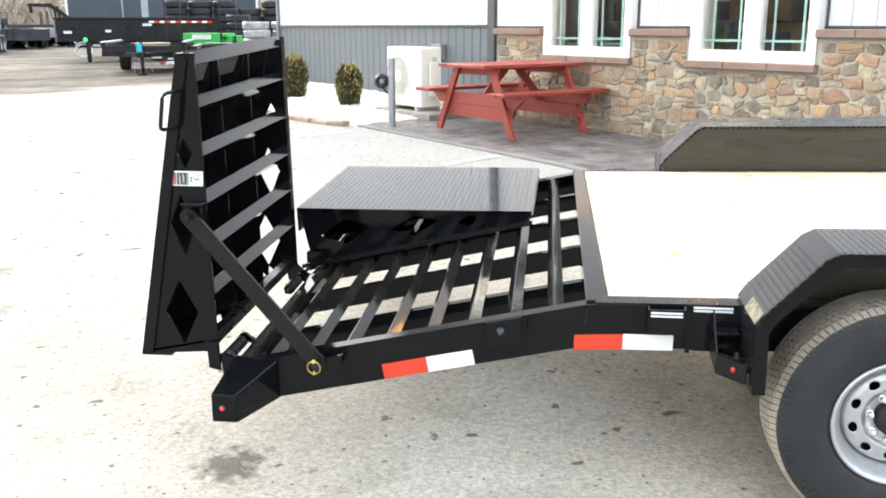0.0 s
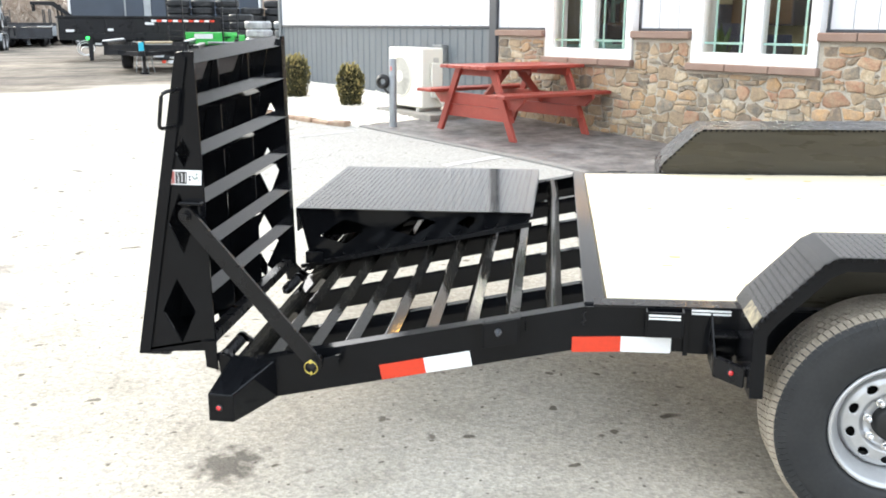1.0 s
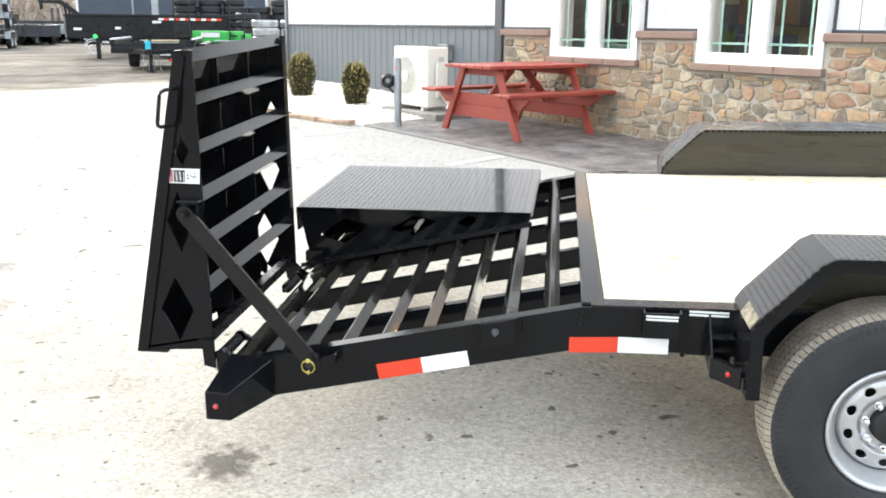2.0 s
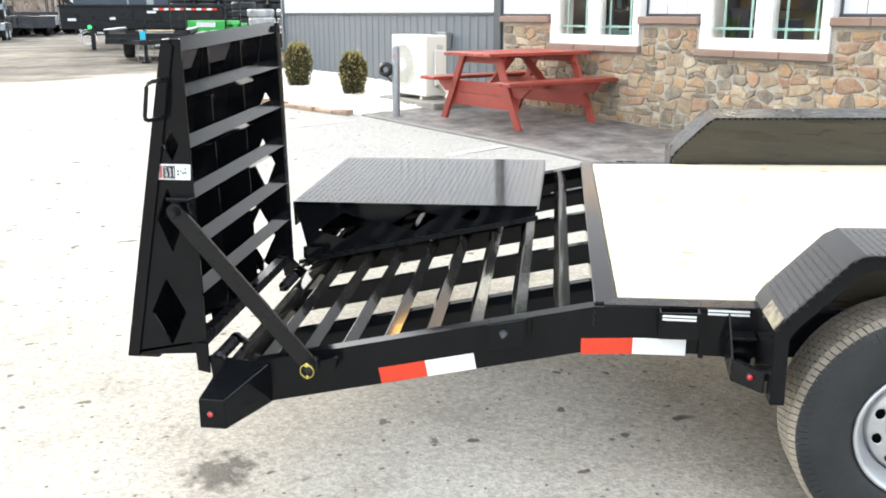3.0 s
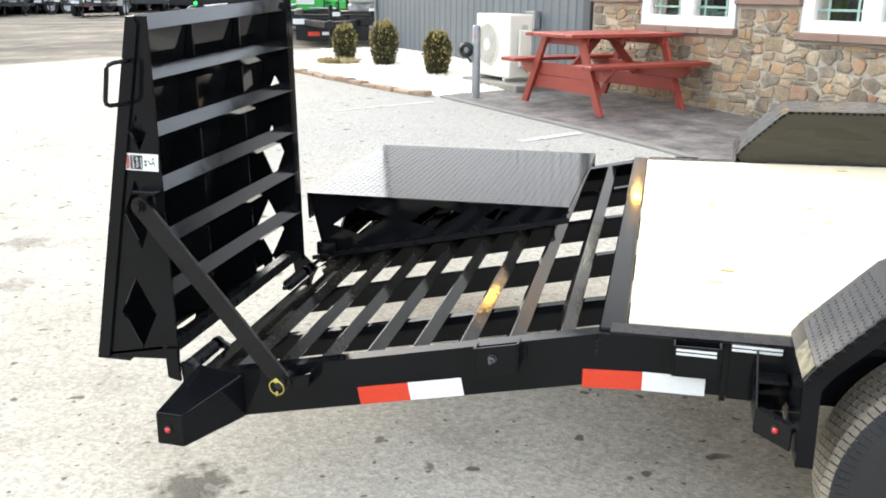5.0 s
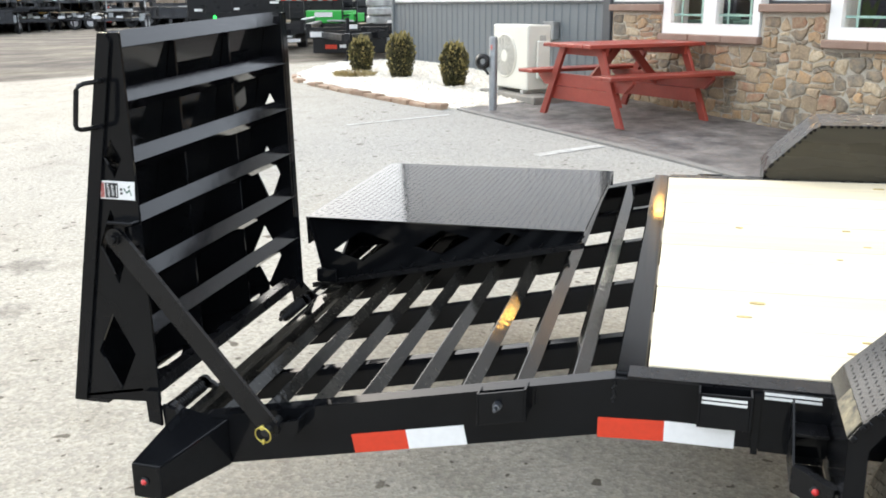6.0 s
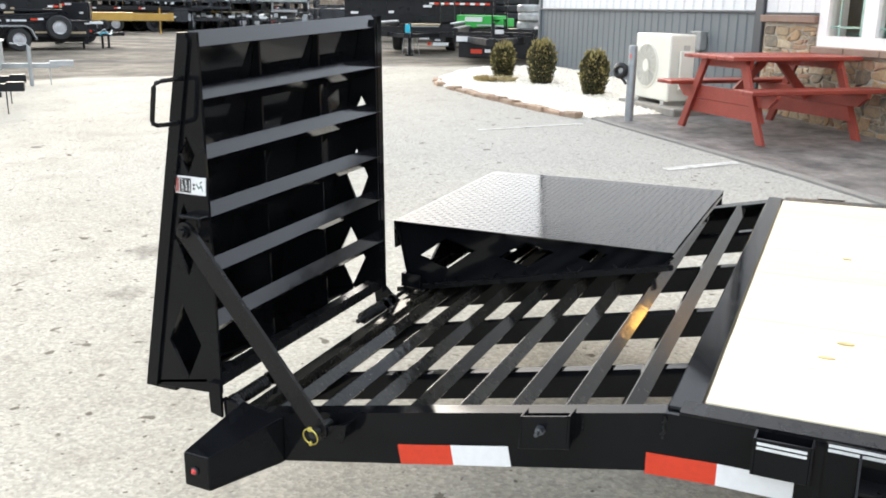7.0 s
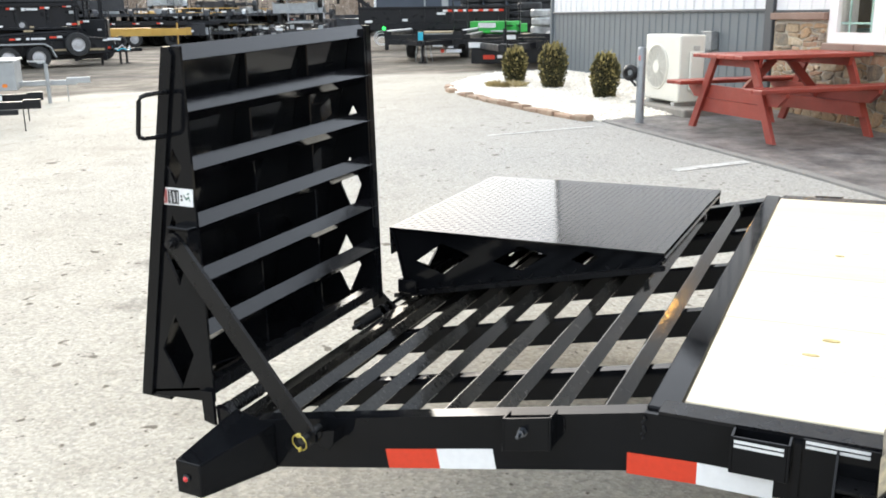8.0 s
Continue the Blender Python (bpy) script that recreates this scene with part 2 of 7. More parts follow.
    # an oil stain by the tail lamp, fainter drips further off
    for place, near, far, strength in (((-0.03, -0.03, 0.0), 0.06, 0.14, 0.75), (STAIN_A, 0.04, 0.20, 0.5), (STAIN_B, 0.02, 0.14, 0.42)):
        d = n.new("ShaderNodeVectorMath")
        d.operation = "DISTANCE"
        l.new(geo.outputs["Position"], d.inputs[0])
        d.inputs[1].default_value = place
        ragged = sums("ADD", d.outputs["Value"], span(tex("ShaderNodeTexNoise", 16, 4).outputs[0], 0.2, 0.8, -0.11, 0.11))
        c = blend("MIX", span(ragged, near, far, strength, 0.0), c, (0.055, 0.048, 0.04))
    # the unpaved lot beyond
    sep = n.new("ShaderNodeSeparateXYZ")
    l.new(geo.outputs["Position"], sep.inputs[0])
    line = sums("SUBTRACT", sep.outputs[1], sums("ADD", 17.2, sums("MULTIPLY", sep.outputs[0], 0.70)))
    line = sums("ADD", line, span(tex("ShaderNodeTexNoise", 0.55, 4).outputs[0], 0.2, 0.8, -0.9, 0.9))
    bands = n.new("ShaderNodeMapping")
    bands.inputs["Rotation"].default_value = (0, 0, radians(-40))
    bands.inputs["Scale"].default_value = (0.45, 1.5, 1.0)
    l.new(geo.outputs["Position"], bands.inputs["Vector"])
    mud = blend("MIX", span(tex("ShaderNodeTexNoise", 0.45, 6, bands.outputs[0]).outputs[0], 0.38, 0.64), LOT, LOT2)
    mud = blend("MULTIPLY", 1.0, mud, blend("MIX", span(tex("ShaderNodeTexNoise", 9, 6).outputs[0], 0.3, 0.7), (0.75, 0.75, 0.75), (1.2, 1.2, 1.2)))
    mud = blend("MULTIPLY", 1.0, mud, blend("MIX", span(tex("ShaderNodeTexNoise", 1.7, 8).outputs[0], 0.36, 0.62), (0.56, 0.55, 0.53), (1.16, 1.16, 1.17)))
    c = blend("MIX", span(line, -0.2, 0.5), c, mud)
    l.new(c, p.inputs["Base Color"])
    b = n.new("ShaderNodeBump")
    b.inputs["Strength"].default_value = 1.0
    b.inputs["Distance"].default_value = 0.002
    l.new(sums("ADD", vor.outputs["Distance"], sums("MULTIPLY", fine.outputs[0], 1.5)), b.inputs["Height"])
    l.new(b.outputs[0], p.inputs["Normal"])
    return m


PALE, PALE2 = (0.442, 0.415, 0.362), (0.385, 0.358, 0.308)
STAIN_A, STAIN_B = (-2.31, 2.05, 0.03), (-1.90, 1.38, 0.015)
LOT, LOT2 = (0.075, 0.065, 0.053), (0.20, 0.172, 0.135)
yard_mat = yard_material()
patio_mat = material("patio_concrete", (0.095, 0.088, 0.088), 0.55, second=(0.26, 0.238, 0.225), scale=3.4, fine=0.3, fine_scale=22, bump=0.006, bump_scale=9, rough_vary=0.15)
kerb_mat = material("kerb_concrete", (0.25, 0.24, 0.225), 0.8, vary=0.15, scale=3, fine=0.2, fine_scale=80, bump=0.002, bump_scale=60)
line_paint = material("line_paint", (0.66, 0.66, 0.64), 0.7, second=(0.38, 0.375, 0.36), scale=11, fine=0.25, fine_scale=60)
gravel_mat = material("white_gravel", (0.86, 0.80, 0.70), 0.8, vary=0.12, scale=30, per_island=0.12, bump=0.002, bump_scale=120)
edging_mat = material("edging_brick", (0.34, 0.215, 0.145), 0.85, second=(0.42, 0.32, 0.225), scale=9, fine=0.2, fine_scale=80, bump=0.004, bump_scale=50, per_object=0.15)
grey_siding = material("grey_siding", (0.138, 0.157, 0.170), 0.45, vary=0.08, scale=1.3, fine=0.05, fine_scale=30)
dark_trim = material("dark_trim", (0.06, 0.066, 0.075), 0.45, vary=0.1, scale=3)
white_siding = material("white_siding", (0.74, 0.74, 0.75), 0.45, vary=0.04, scale=1.0, fine=0.03, fine_scale=25)
white_vinyl = material("white_vinyl", (0.80, 0.80, 0.79), 0.35, vary=0.03, scale=2)
mortar_mat = material("mortar", (0.55, 0.495, 0.405), 0.95, vary=0.2, scale=6, fine=0.3, fine_scale=70, bump=0.006, bump_scale=60)
sill_mat = material("sandstone_cap", (0.255, 0.165, 0.125), 0.85, second=(0.30, 0.21, 0.165), scale=5, fine=0.15, fine_scale=90, bump=0.003, bump_scale=70)
muntin_mat = material("sage_grille", (0.44, 0.67, 0.60), 0.5)
roof_mat = material("roof_metal", (0.12, 0.13, 0.14), 0.5, vary=0.1, scale=2)
inside_wall = material("inside_wall", (0.46, 0.42, 0.25), 0.8, vary=0.1, scale=2)
inside_dark = material("inside_dark", (0.05, 0.06, 0.09), 0.7, vary=0.3, scale=3)
inside_navy = material("inside_navy", (0.03, 0.045, 0.10), 0.6, vary=0.3, scale=6)
inside_wood = material("inside_wood", (0.12, 0.075, 0.04), 0.5, vary=0.3, scale=5)
inside_leaf = material("inside_leaf", (0.06, 0.16, 0.03), 0.5, vary=0.3, scale=8)
inside_teal = material("inside_teal", (0.20, 0.42, 0.38), 0.6, vary=0.2, scale=5)
glass_mat = bpy.data.materials.new("window_glass")
glass_mat.use_nodes = True
gp = glass_mat.node_tree.nodes["Principled BSDF"]
gp.inputs["Base Color"].default_value = (0.95, 0.98, 0.97, 1)
gp.inputs["Roughness"].default_value = 0.02
gp.inputs["IOR"].default_value = 1.45
gp.inputs["Transmission Weight"].default_value = 1.0

# ---- yard ----
def build_ground():
    bm = bmesh.new()
    def axis(near, far, step):
        vals, x = [], near[0]
        while x <= near[1]:
            vals.append(x)
            x += step
        grow, a, b = step, vals[-1], vals[0]
        while a < far:
            grow *= 1.35
            a += grow
            vals.append(a)
        grow = step
        while b > -far:
            grow *= 1.35
            b -= grow
            vals.insert(0, b)
        return vals
    xs, ys = axis((-16, 8), 900, 0.4), axis((-6, 24), 900, 0.4)
    grid = [[bm.verts.new((x, y, ground_z(x, y))) for y in ys] for x in xs]
    for i in range(len(xs) - 1):
        for j in range(len(ys) - 1):
            bm.faces.new((grid[i][j], grid[i + 1][j], grid[i + 1][j + 1], grid[i][j + 1]))
    ob = part("ground", bm, yard_mat, smooth=True)
    tagged(ob, "pale gritty asphalt yard with dark specks and worn patches", "ground", kind="structure")


build_ground()


def slab(name, outline, mat, thick, label, category, lift=0.0):
    """A thin slab that follows the yard's rise."""
    bm = bmesh.new()
    f = bm.faces.new([bm.verts.new((x, y, 0)) for x, y in outline])
    bmesh.ops.triangulate(bm, faces=[f])
    for _ in range(3):
        bmesh.ops.subdivide_edges(bm, edges=[e for e in bm.edges if e.calc_length() > 0.6], cuts=1, use_grid_fill=True)
        bmesh.ops.triangulate(bm, faces=bm.faces[:])
    for v in bm.verts:
        v.co.z = ground_z(v.co.x, v.co.y) + thick + lift
    r = bmesh.ops.extrude_face_region(bm, geom=bm.faces[:])
    for v in r["geom"]:
        if isinstance(v, bmesh.types.BMVert):
            v.co.z -= thick + 0.05
    return tagged(part(name, bm, mat), label, category, kind="structure")


# the office stands at an angle to the trailer: u runs along its front wall, out points to the yard
W0, WD, WOUT = Vector((0.79, 8.55, 0)), Vector((0.676, -0.737, 0)), Vector((-0.737, -0.676, 0))


OFFICE = Matrix(((WD.x, WOUT.x, 0, W0.x), (WD.y, WOUT.y, 0, W0.y), (0, 0, 1, 0), (0, 0, 0, 1)))

slab("patio", [(-1.34, 7.90), (-0.01, 6.64), (1.0, 5.67), (2.6, 4.05), (4.6, 2.0), (6.6, 2.2), (4.4, 5.0), (1.5, 8.1), (0.35, 9.15), (-0.24, 8.9), (-0.53, 8.58), (-0.77, 8.45)],
     patio_mat, 0.012, "grey stamped concrete patio in front of the office", "patio")
slab("kerb_strip", [(-1.40, 7.86), (-0.06, 6.59), (0.95, 5.62), (2.55, 4.0), (4.55, 1.95), (4.61, 2.01), (2.61, 4.06), (1.01, 5.68), (0.0, 6.65), (-1.34, 7.92)],
     kerb_mat, 0.018, "pale concrete strip along the patio's edge", "kerb")


def painted_line(a, b, width):
    bm = bmesh.new()
    a, b = Vector((*a, 0)), Vector((*b, 0))
    side = (b - a).normalized().cross(Vector((0, 0, 1))) * width / 2
    n = 10
    rows = []
    for i in range(n + 1):
        p = a.lerp(b, i / n)
        rows.append([bm.verts.new((q.x, q.y, ground_z(q.x, q.y) + 0.004)) for q in (p - side, p + side)])
    for r, q in zip(rows, rows[1:]):
        bm.faces.new((r[0], r[1], q[1], q[0]))
    tagged(part("parking_line", bm, line_paint), "worn white painted parking line on the yard", "line", group="parking lines", kind="structure")


painted_line((0.44, 6.05), (-0.05, 5.52), 0.10)
painted_line((-1.40, 7.53), (-2.25, 6.65), 0.055)


# ---- office building ----
office = thing("office_building", "tall shop office with grey metal siding, fieldstone wainscot and white windows", "building", at=OFFICE)
# the wall top is out of view; its height is set for the trailer's reflections
WALL_TOP = 5.6
WINS = ((0.0, 1.43), (2.257, 3.687))
WIN_Z0, WIN_Z1 = 1.12, 2.45


def oput(u, v, w):
    """Wall plane of the office: along, up, out."""
    return (u, w, v)


# stone-side wall with openings
bm = bmesh.new()
plate(bm, [(-1.15, 0.1), (9.5, 0.1), (9.5, WALL_TOP), (-1.15, WALL_TOP)],
      [[(a + 0.03, WIN_Z0 + 0.03), (b - 0.03, WIN_Z0 + 0.03), (b - 0.03, WIN_Z1 - 0.03), (a + 0.03, WIN_Z1 - 0.03)] for a, b in WINS], oput, -0.32, -0.14)
stone_wall = part("front_wall", bm, white_siding, office)
bm = bmesh.new()
plate(bm, [(-7.8, 0.1), (-1.15, 0.1), (-1.15, WALL_TOP), (-7.8, WALL_TOP)], [], oput, -0.32, -0.14)
part("front_wall", bm, white_siding, office)
bm = bmesh.new()
for a, b in (((-7.8, -0.32), (-7.62, -9)), ((9.32, -0.32), (9.5, -9)), ((-7.62, -9.0), (9.32, -8.82))):
    box(bm, a[0], b[0], min(a[1], b[1]), max(a[1], b[1]), 0.0, WALL_TOP)
part("outer_wall", bm, white_siding, office)
bm = bmesh.new()
prism(bm, [(0.25, WALL_TOP), (-4.6, WALL_TOP + 1.1), (-9.3, WALL_TOP), (-9.3, WALL_TOP - 0.05), (-4.6, WALL_TOP + 1.02), (0.25, WALL_TOP - 0.05)],
      lambda u, v, w: (w, u, v), -8.1, 9.8)
part("roof", bm, roof_mat, office)

# ribbed grey siding below, white above, with a dark band between
def ribbed(name, u0, u1, z0, z1, base, pitch, depth, mat):
    bm = bmesh.new()
    pts, u = [(u0, base)], u0 + pitch * 0.5
    while u < u1 - 0.05:
        pts += [(u - 0.03, base), (u - 0.014, base + depth), (u + 0.014, base + depth), (u + 0.03, base)]
        u += pitch
    pts.append((u1, base))
    lo = [bm.verts.new((a, b, z0)) for a, b in pts]
    hi = [bm.verts.new((a, b, z1)) for a, b in pts]
    for i in range(len(pts) - 1):
        bm.faces.new((lo[i], lo[i + 1], hi[i + 1], hi[i]))
    r = bmesh.ops.extrude_face_region(bm, geom=bm.faces[:])
    for v in r["geom"]:
        if isinstance(v, bmesh.types.BMVert):
            v.co.y = -0.139
    return part(name, bm, mat, office)


ribbed("grey_siding", -7.8, -1.23, 0.25, 1.45, -0.10, 0.19, 0.011, grey_siding)
ribbed("white_siding", -7.8, -1.23, 1.475, WALL_TOP - 0.1, -0.105, 0.229, 0.019, white_siding)
ribbed("grey_siding", -1.07, -0.92, 0.25, 1.43, -0.10, 0.229, 0.012, grey_siding)
bm = bmesh.new()
box(bm, -7.8, -1.23, -0.139, -0.066, 1.447, 1.478, 0.004)
part("belt_trim", bm, dark_trim, office)
bm = bmesh.new()
box(bm, -1.23, -1.07, -0.139, -0.06, 0.25, WALL_TOP - 0.1, 0.01)
part("corner_trim", bm, dark_trim, office)
bm = bmesh.new()
box(bm, -7.86, -7.78, -0.2, -0.06, 0.25, WALL_TOP - 0.1, 0.01)
part("corner_trim", bm, grey_siding, office)
for u0, u1 in ((-1.07, 0.0), (1.43, 2.257), (3.687, 9.4)):
    bm = bmesh.new()
    box(bm, u0, u1, -0.139, -0.085, 1.432, 1.46, 0.004)
    part("belt_trim", bm, dark_trim, office)
# white boards over the stone, grooved
for a, b in ((-1.07, -0.02), (1.45, 2.237), (3.707, 9.4)):
    n = max(1, round((b - a) / 0.225))
    for i in range(n):
        bm = bmesh.new()
        w = (b - a) / n
        box(bm, a + w * i + 0.004, a + w * (i + 1) - 0.004, -0.139, -0.10, 1.455, WALL_TOP - 0.1, 0.003)
        part("white_board", bm, white_siding, stone_wall)
    for e in (a, b):
        bm = bmesh.new()
        box(bm, e - 0.012, e + 0.012, -0.139, -0.092, 1.455, WIN_Z1)
        part("board_trim", bm, dark_trim, stone_wall)

# windows: white twin casements with sage grilles
for k, (a, b) in enumerate(WINS):
    bm = bmesh.new()
    m0, m1 = a + 0.639, a + 0.825
    plate(bm, [(a, WIN_Z0), (b, WIN_Z0), (b, WIN_Z1), (a, WIN_Z1)],
          [[(a + 0.13, WIN_Z0 + 0.11), (m0, WIN_Z0 + 0.11), (m0, WIN_Z1 - 0.11), (a + 0.13, WIN_Z1 - 0.11)],
           [(m1, WIN_Z0 + 0.11), (b - 0.098, WIN_Z0 + 0.11), (b - 0.098, WIN_Z1 - 0.11), (m1, WIN_Z1 - 0.11)]], oput, -0.09, 0.012)
    frame_ob = part("window", bm, white_vinyl, office, "white vinyl twin casement window")
    for p0, p1 in ((a + 0.13, m0), (m1, b - 0.098)):
        bm = bmesh.new()
        box(bm, p0 - 0.01, p1 + 0.01, -0.036, -0.030, WIN_Z0 + 0.1, WIN_Z1 - 0.1)
        g = part("pane", bm, glass_mat, frame_ob)
        g.visible_shadow = False
        bm = bmesh.new()
        for u in (p0 + 0.125, p1 - 0.075):
            box(bm, u - 0.011, u + 0.011, -0.047, -0.038, WIN_Z0 + 0.11, WIN_Z1 - 0.11)
        for z in (WIN_Z0 + 0.2, WIN_Z1 - 0.2):
            box(bm, p0, p1, -0.0465, -0.0385, z - 0.011, z + 0.011)
        part("grille", bm, muntin_mat, frame_ob, "sage green grille bars")

# ---- fieldstone wainscot ----
bm = bmesh.new()
prism(bm, [(-0.92, 0.1), (9.4, 0.1), (9.4, 1.36), (3.69, 1.36), (3.69, 1.06), (2.25, 1.06), (2.25, 1.36), (1.44, 1.36), (1.44, 1.06), (-0.01, 1.06), (-0.01, 1.36), (-0.92, 1.36)],
      oput, -0.139, -0.009)
wainscot = part("stone_wainscot", bm, mortar_mat, office, "tan, rust and grey fieldstone wainscot")
STONES = [material("stone_" + n, c, 0.85, second=d, scale=13, fine=0.34, fine_scale=55, bump=0.008, bump_scale=26, per_object=0.16) for n, c, d in (
    ("tan", (0.47, 0.355, 0.225), (0.36, 0.27, 0.18)), ("ochre", (0.48, 0.305, 0.155), (0.40, 0.29, 0.19)), ("grey", (0.21, 0.185, 0.15), (0.37, 0.29, 0.195)),
    ("brown", (0.185, 0.15, 0.115), (0.33, 0.245, 0.16)), ("rust", (0.38, 0.205, 0.125), (0.45, 0.33, 0.215)), ("cream", (0.58, 0.485, 0.345), (0.45, 0.34, 0.215)))]
CELL = 0.049


def lay_stones(u0, u1, z0, z1, blocked, rnd):
    nu, nz = int((u1 - u0) / CELL), int((z1 - z0) / CELL)
    used = [[blocked(u0 + (i + 0.5) * CELL, z0 + (j + 0.5) * CELL) for j in range(nz)] for i in range(nu)]
    out = []
    for j in range(nz - 1, -1, -1):
        for i in range(nu):
            if used[i][j]:
                continue
            tries = [(rnd.choice((2, 3, 3, 4, 4, 5)), rnd.choice((1, 1, 2, 2, 2, 3))) for _ in range(5)] + [(2, 1), (1, 1)]
            for w, h in tries:
                if w < 3 and h == 3:
                    w = 3
                if i + w > nu or j - h + 1 < 0:
                    continue
                if any(used[a][b] for a in range(i, i + w) for b in range(j - h + 1, j + 1)):
                    continue
                for a in range(i, i + w):
                    for b in range(j - h + 1, j + 1):
                        used[a][b] = True
                out.append((u0 + i * CELL, z0 + (j - h + 1) * CELL, w * CELL, h * CELL))
                break
    return out


def warp(u, z):
    """Bends the coursing, so that the stones lie askew but the joints stay even; still at the edges."""
    edge = min(z - 0.24, 1.36 - z, u + 0.92)
    for a, b in WINS:
        if z > 0.9:
            edge = min(edge, max(abs(u - (a + b) / 2) - (b - a) / 2 - 0.04, 1.04 - z))
    k = 0.052 * smoothstep(0.0, 0.10, edge)
    q = Vector((u * 5.5, z * 7.5, 3.1))
    r = Vector((u * 14.0, z * 17.0, 7.7))
    return (u + k * noise.noise(q) + 0.4 * k * noise.noise(r), z + 0.8 * k * noise.noise(q + Vector((31, 17, 5))) + 0.35 * k * noise.noise(r + Vector((9, 4, 2))))


def stone_mesh(u, z, w, h, rnd):
    """A roughly squared stone with knocked-off corners and a low domed face."""
    bm = bmesh.new()
    g = rnd.uniform(0.003, 0.0075)
    cu, cz = u + w / 2, z + h / 2
    a, b = w / 2 - g, h / 2 - g
    ring = []
    for sx, sz in ((-1, -1), (1, -1), (1, 1), (-1, 1)):
        c = min(a, b) * rnd.choice((0.08, 0.2, 0.35, 0.75))
        e = c * rnd.uniform(0.6, 1.6)
        ring += [(sx * a, sz * (b - min(c, b * 0.9))), (sx * (a - min(e, a * 0.9)), sz * b)]
    ring += [(0, -b), (0, b), (-a, 0), (a, 0)]
    ring.sort(key=lambda q: math.atan2(q[1] / b, q[0] / a))
    ring = [(p + rnd.uniform(-0.006, 0.005), q + rnd.uniform(-0.006, 0.005)) for p, q in ring]
    proud = rnd.uniform(-0.004, 0.010)
    tip = rnd.uniform(-0.004, 0.004)
    rows = []
    for scale_, out in ((1.0, -0.028), (0.985, -0.006 + proud * 0.4), (0.88, proud), (0.5, proud + 0.003)):
        row = []
        for p, q in ring:
            wu, wz = warp(cu + p * scale_, cz + q * scale_)
            row.append(bm.verts.new((wu, out + tip * p / a * (out > -0.02), wz)))
        rows.append(row)
    n = len(ring)
    for r0, r1 in zip(rows, rows[1:]):
        for k in range(n):
            bm.faces.new((r0[k], r0[(k + 1) % n], r1[(k + 1) % n], r1[k]))
    bm.faces.new(rows[-1])
    return bm


def window_block(u, z):
    return z > 1.04 and any(a - 0.04 < u < b + 0.04 for a, b in WINS)


stone_rnd = random.Random(11)
for u, z, w, h in lay_stones(-0.92, 4.75, 0.24, 1.36, window_block, stone_rnd):
    mat = stone_rnd.choices(STONES, (6, 4, 4, 3, 4, 5))[0]
    part("stone", stone_mesh(u, z, w, h, stone_rnd), mat, wainscot)
# the return at the wainscot's end
bm = bmesh.new()
box(bm, -0.935, -0.921, -0.139, -0.005, 0.2, 1.35, 0.004)
part("stone", bm, STONES[0], wainscot)


def cap(u0, u1, z0, z1, out, owner, name):
    bm = bmesh.new()
    box(bm, u0, u1, -0.12, out, z0, z1, 0.009)
    part(name, bm, sill_mat, owner)


for u0, u1 in ((-0.955, -0.02), (1.435, 2.25), (3.69, 4.07), (4.075, 4.68), (4.685, 5.3)):
    cap(u0, u1, 1.354, 1.431, 0.055, wainscot, "cap_stone")
for a, b in WINS:
    for k in range(3):
        w = (b - a + 0.07) / 3
        cap(a - 0.035 + k * w + 0.002, a - 0.035 + (k + 1) * w - 0.002, 1.046, 1.121, 0.06, wainscot, "sill_stone")

# room behind the windows
room = thing("office_room", "dim office interior with ochre walls", "room", kind="structure", at=OFFICE)
for name, b in (("room_wall", (-5.0, 7.0, -4.1, -4.0, 0.3, 3.0)), ("room_wall", (-5.1, -5.0, -4.1, -0.4, 0.3, 3.0)), ("room_wall", (7.0, 7.1, -4.1, -0.4, 0.3, 3.0))):
    bm = bmesh.new()
    box(bm, *b)
    part(name, bm, inside_wall, room)
bm = bmesh.new()
box(bm, -5.0, 7.0, -4.0, -0.4, 0.25, 0.3)
part("room_floor", bm, inside_dark, room)
bm = bmesh.new()
box(bm, -5.0, 7.0, -4.0, -0.4, 3.0, 3.05)
part("room_ceiling", bm, white_siding, room)
# two glowing ceiling panels, added out of view to brighten the room
glow = bpy.data.materials.new("room_fill_glow")
glow.use_nodes = True
gl = glow.node_tree
gl.nodes.remove(gl.nodes["Principled BSDF"])
em = gl.nodes.new("ShaderNodeEmission")
em.inputs[0].default_value, em.inputs[1].default_value = (1.0, 0.93, 0.8, 1), 7.0
gl.links.new(em.outputs[0], gl.nodes["Material Output"].inputs[0])
for u in (1.2, 4.0):
    lamp = thing("ceiling_light", "unseen flat ceiling light added to brighten the office room", "lamp", group="office ceiling lights", at=OFFICE @ Matrix.Translation((u, -2.2, 2.96)))
    bm = bmesh.new()
    box(bm, -0.6, 0.6, -0.3, 0.3, 0.0, 0.035, 0.004)
    part("housing", bm, white_vinyl, lamp)
    bm = bmesh.new()
    box(bm, -0.57, 0.57, -0.27, 0.27, -0.008, -0.001)
    part("diffuser", bm, glow, lamp)


def furniture(name, label, category, u, out, pieces):
    t = thing(name, label, category, at=OFFICE @ Matrix.Translation((u, out, 0.3)))
    for pname, b, mat in pieces:
        bm = bmesh.new()
        box(bm, *b, 0.012)
        part(pname, bm, mat, t)


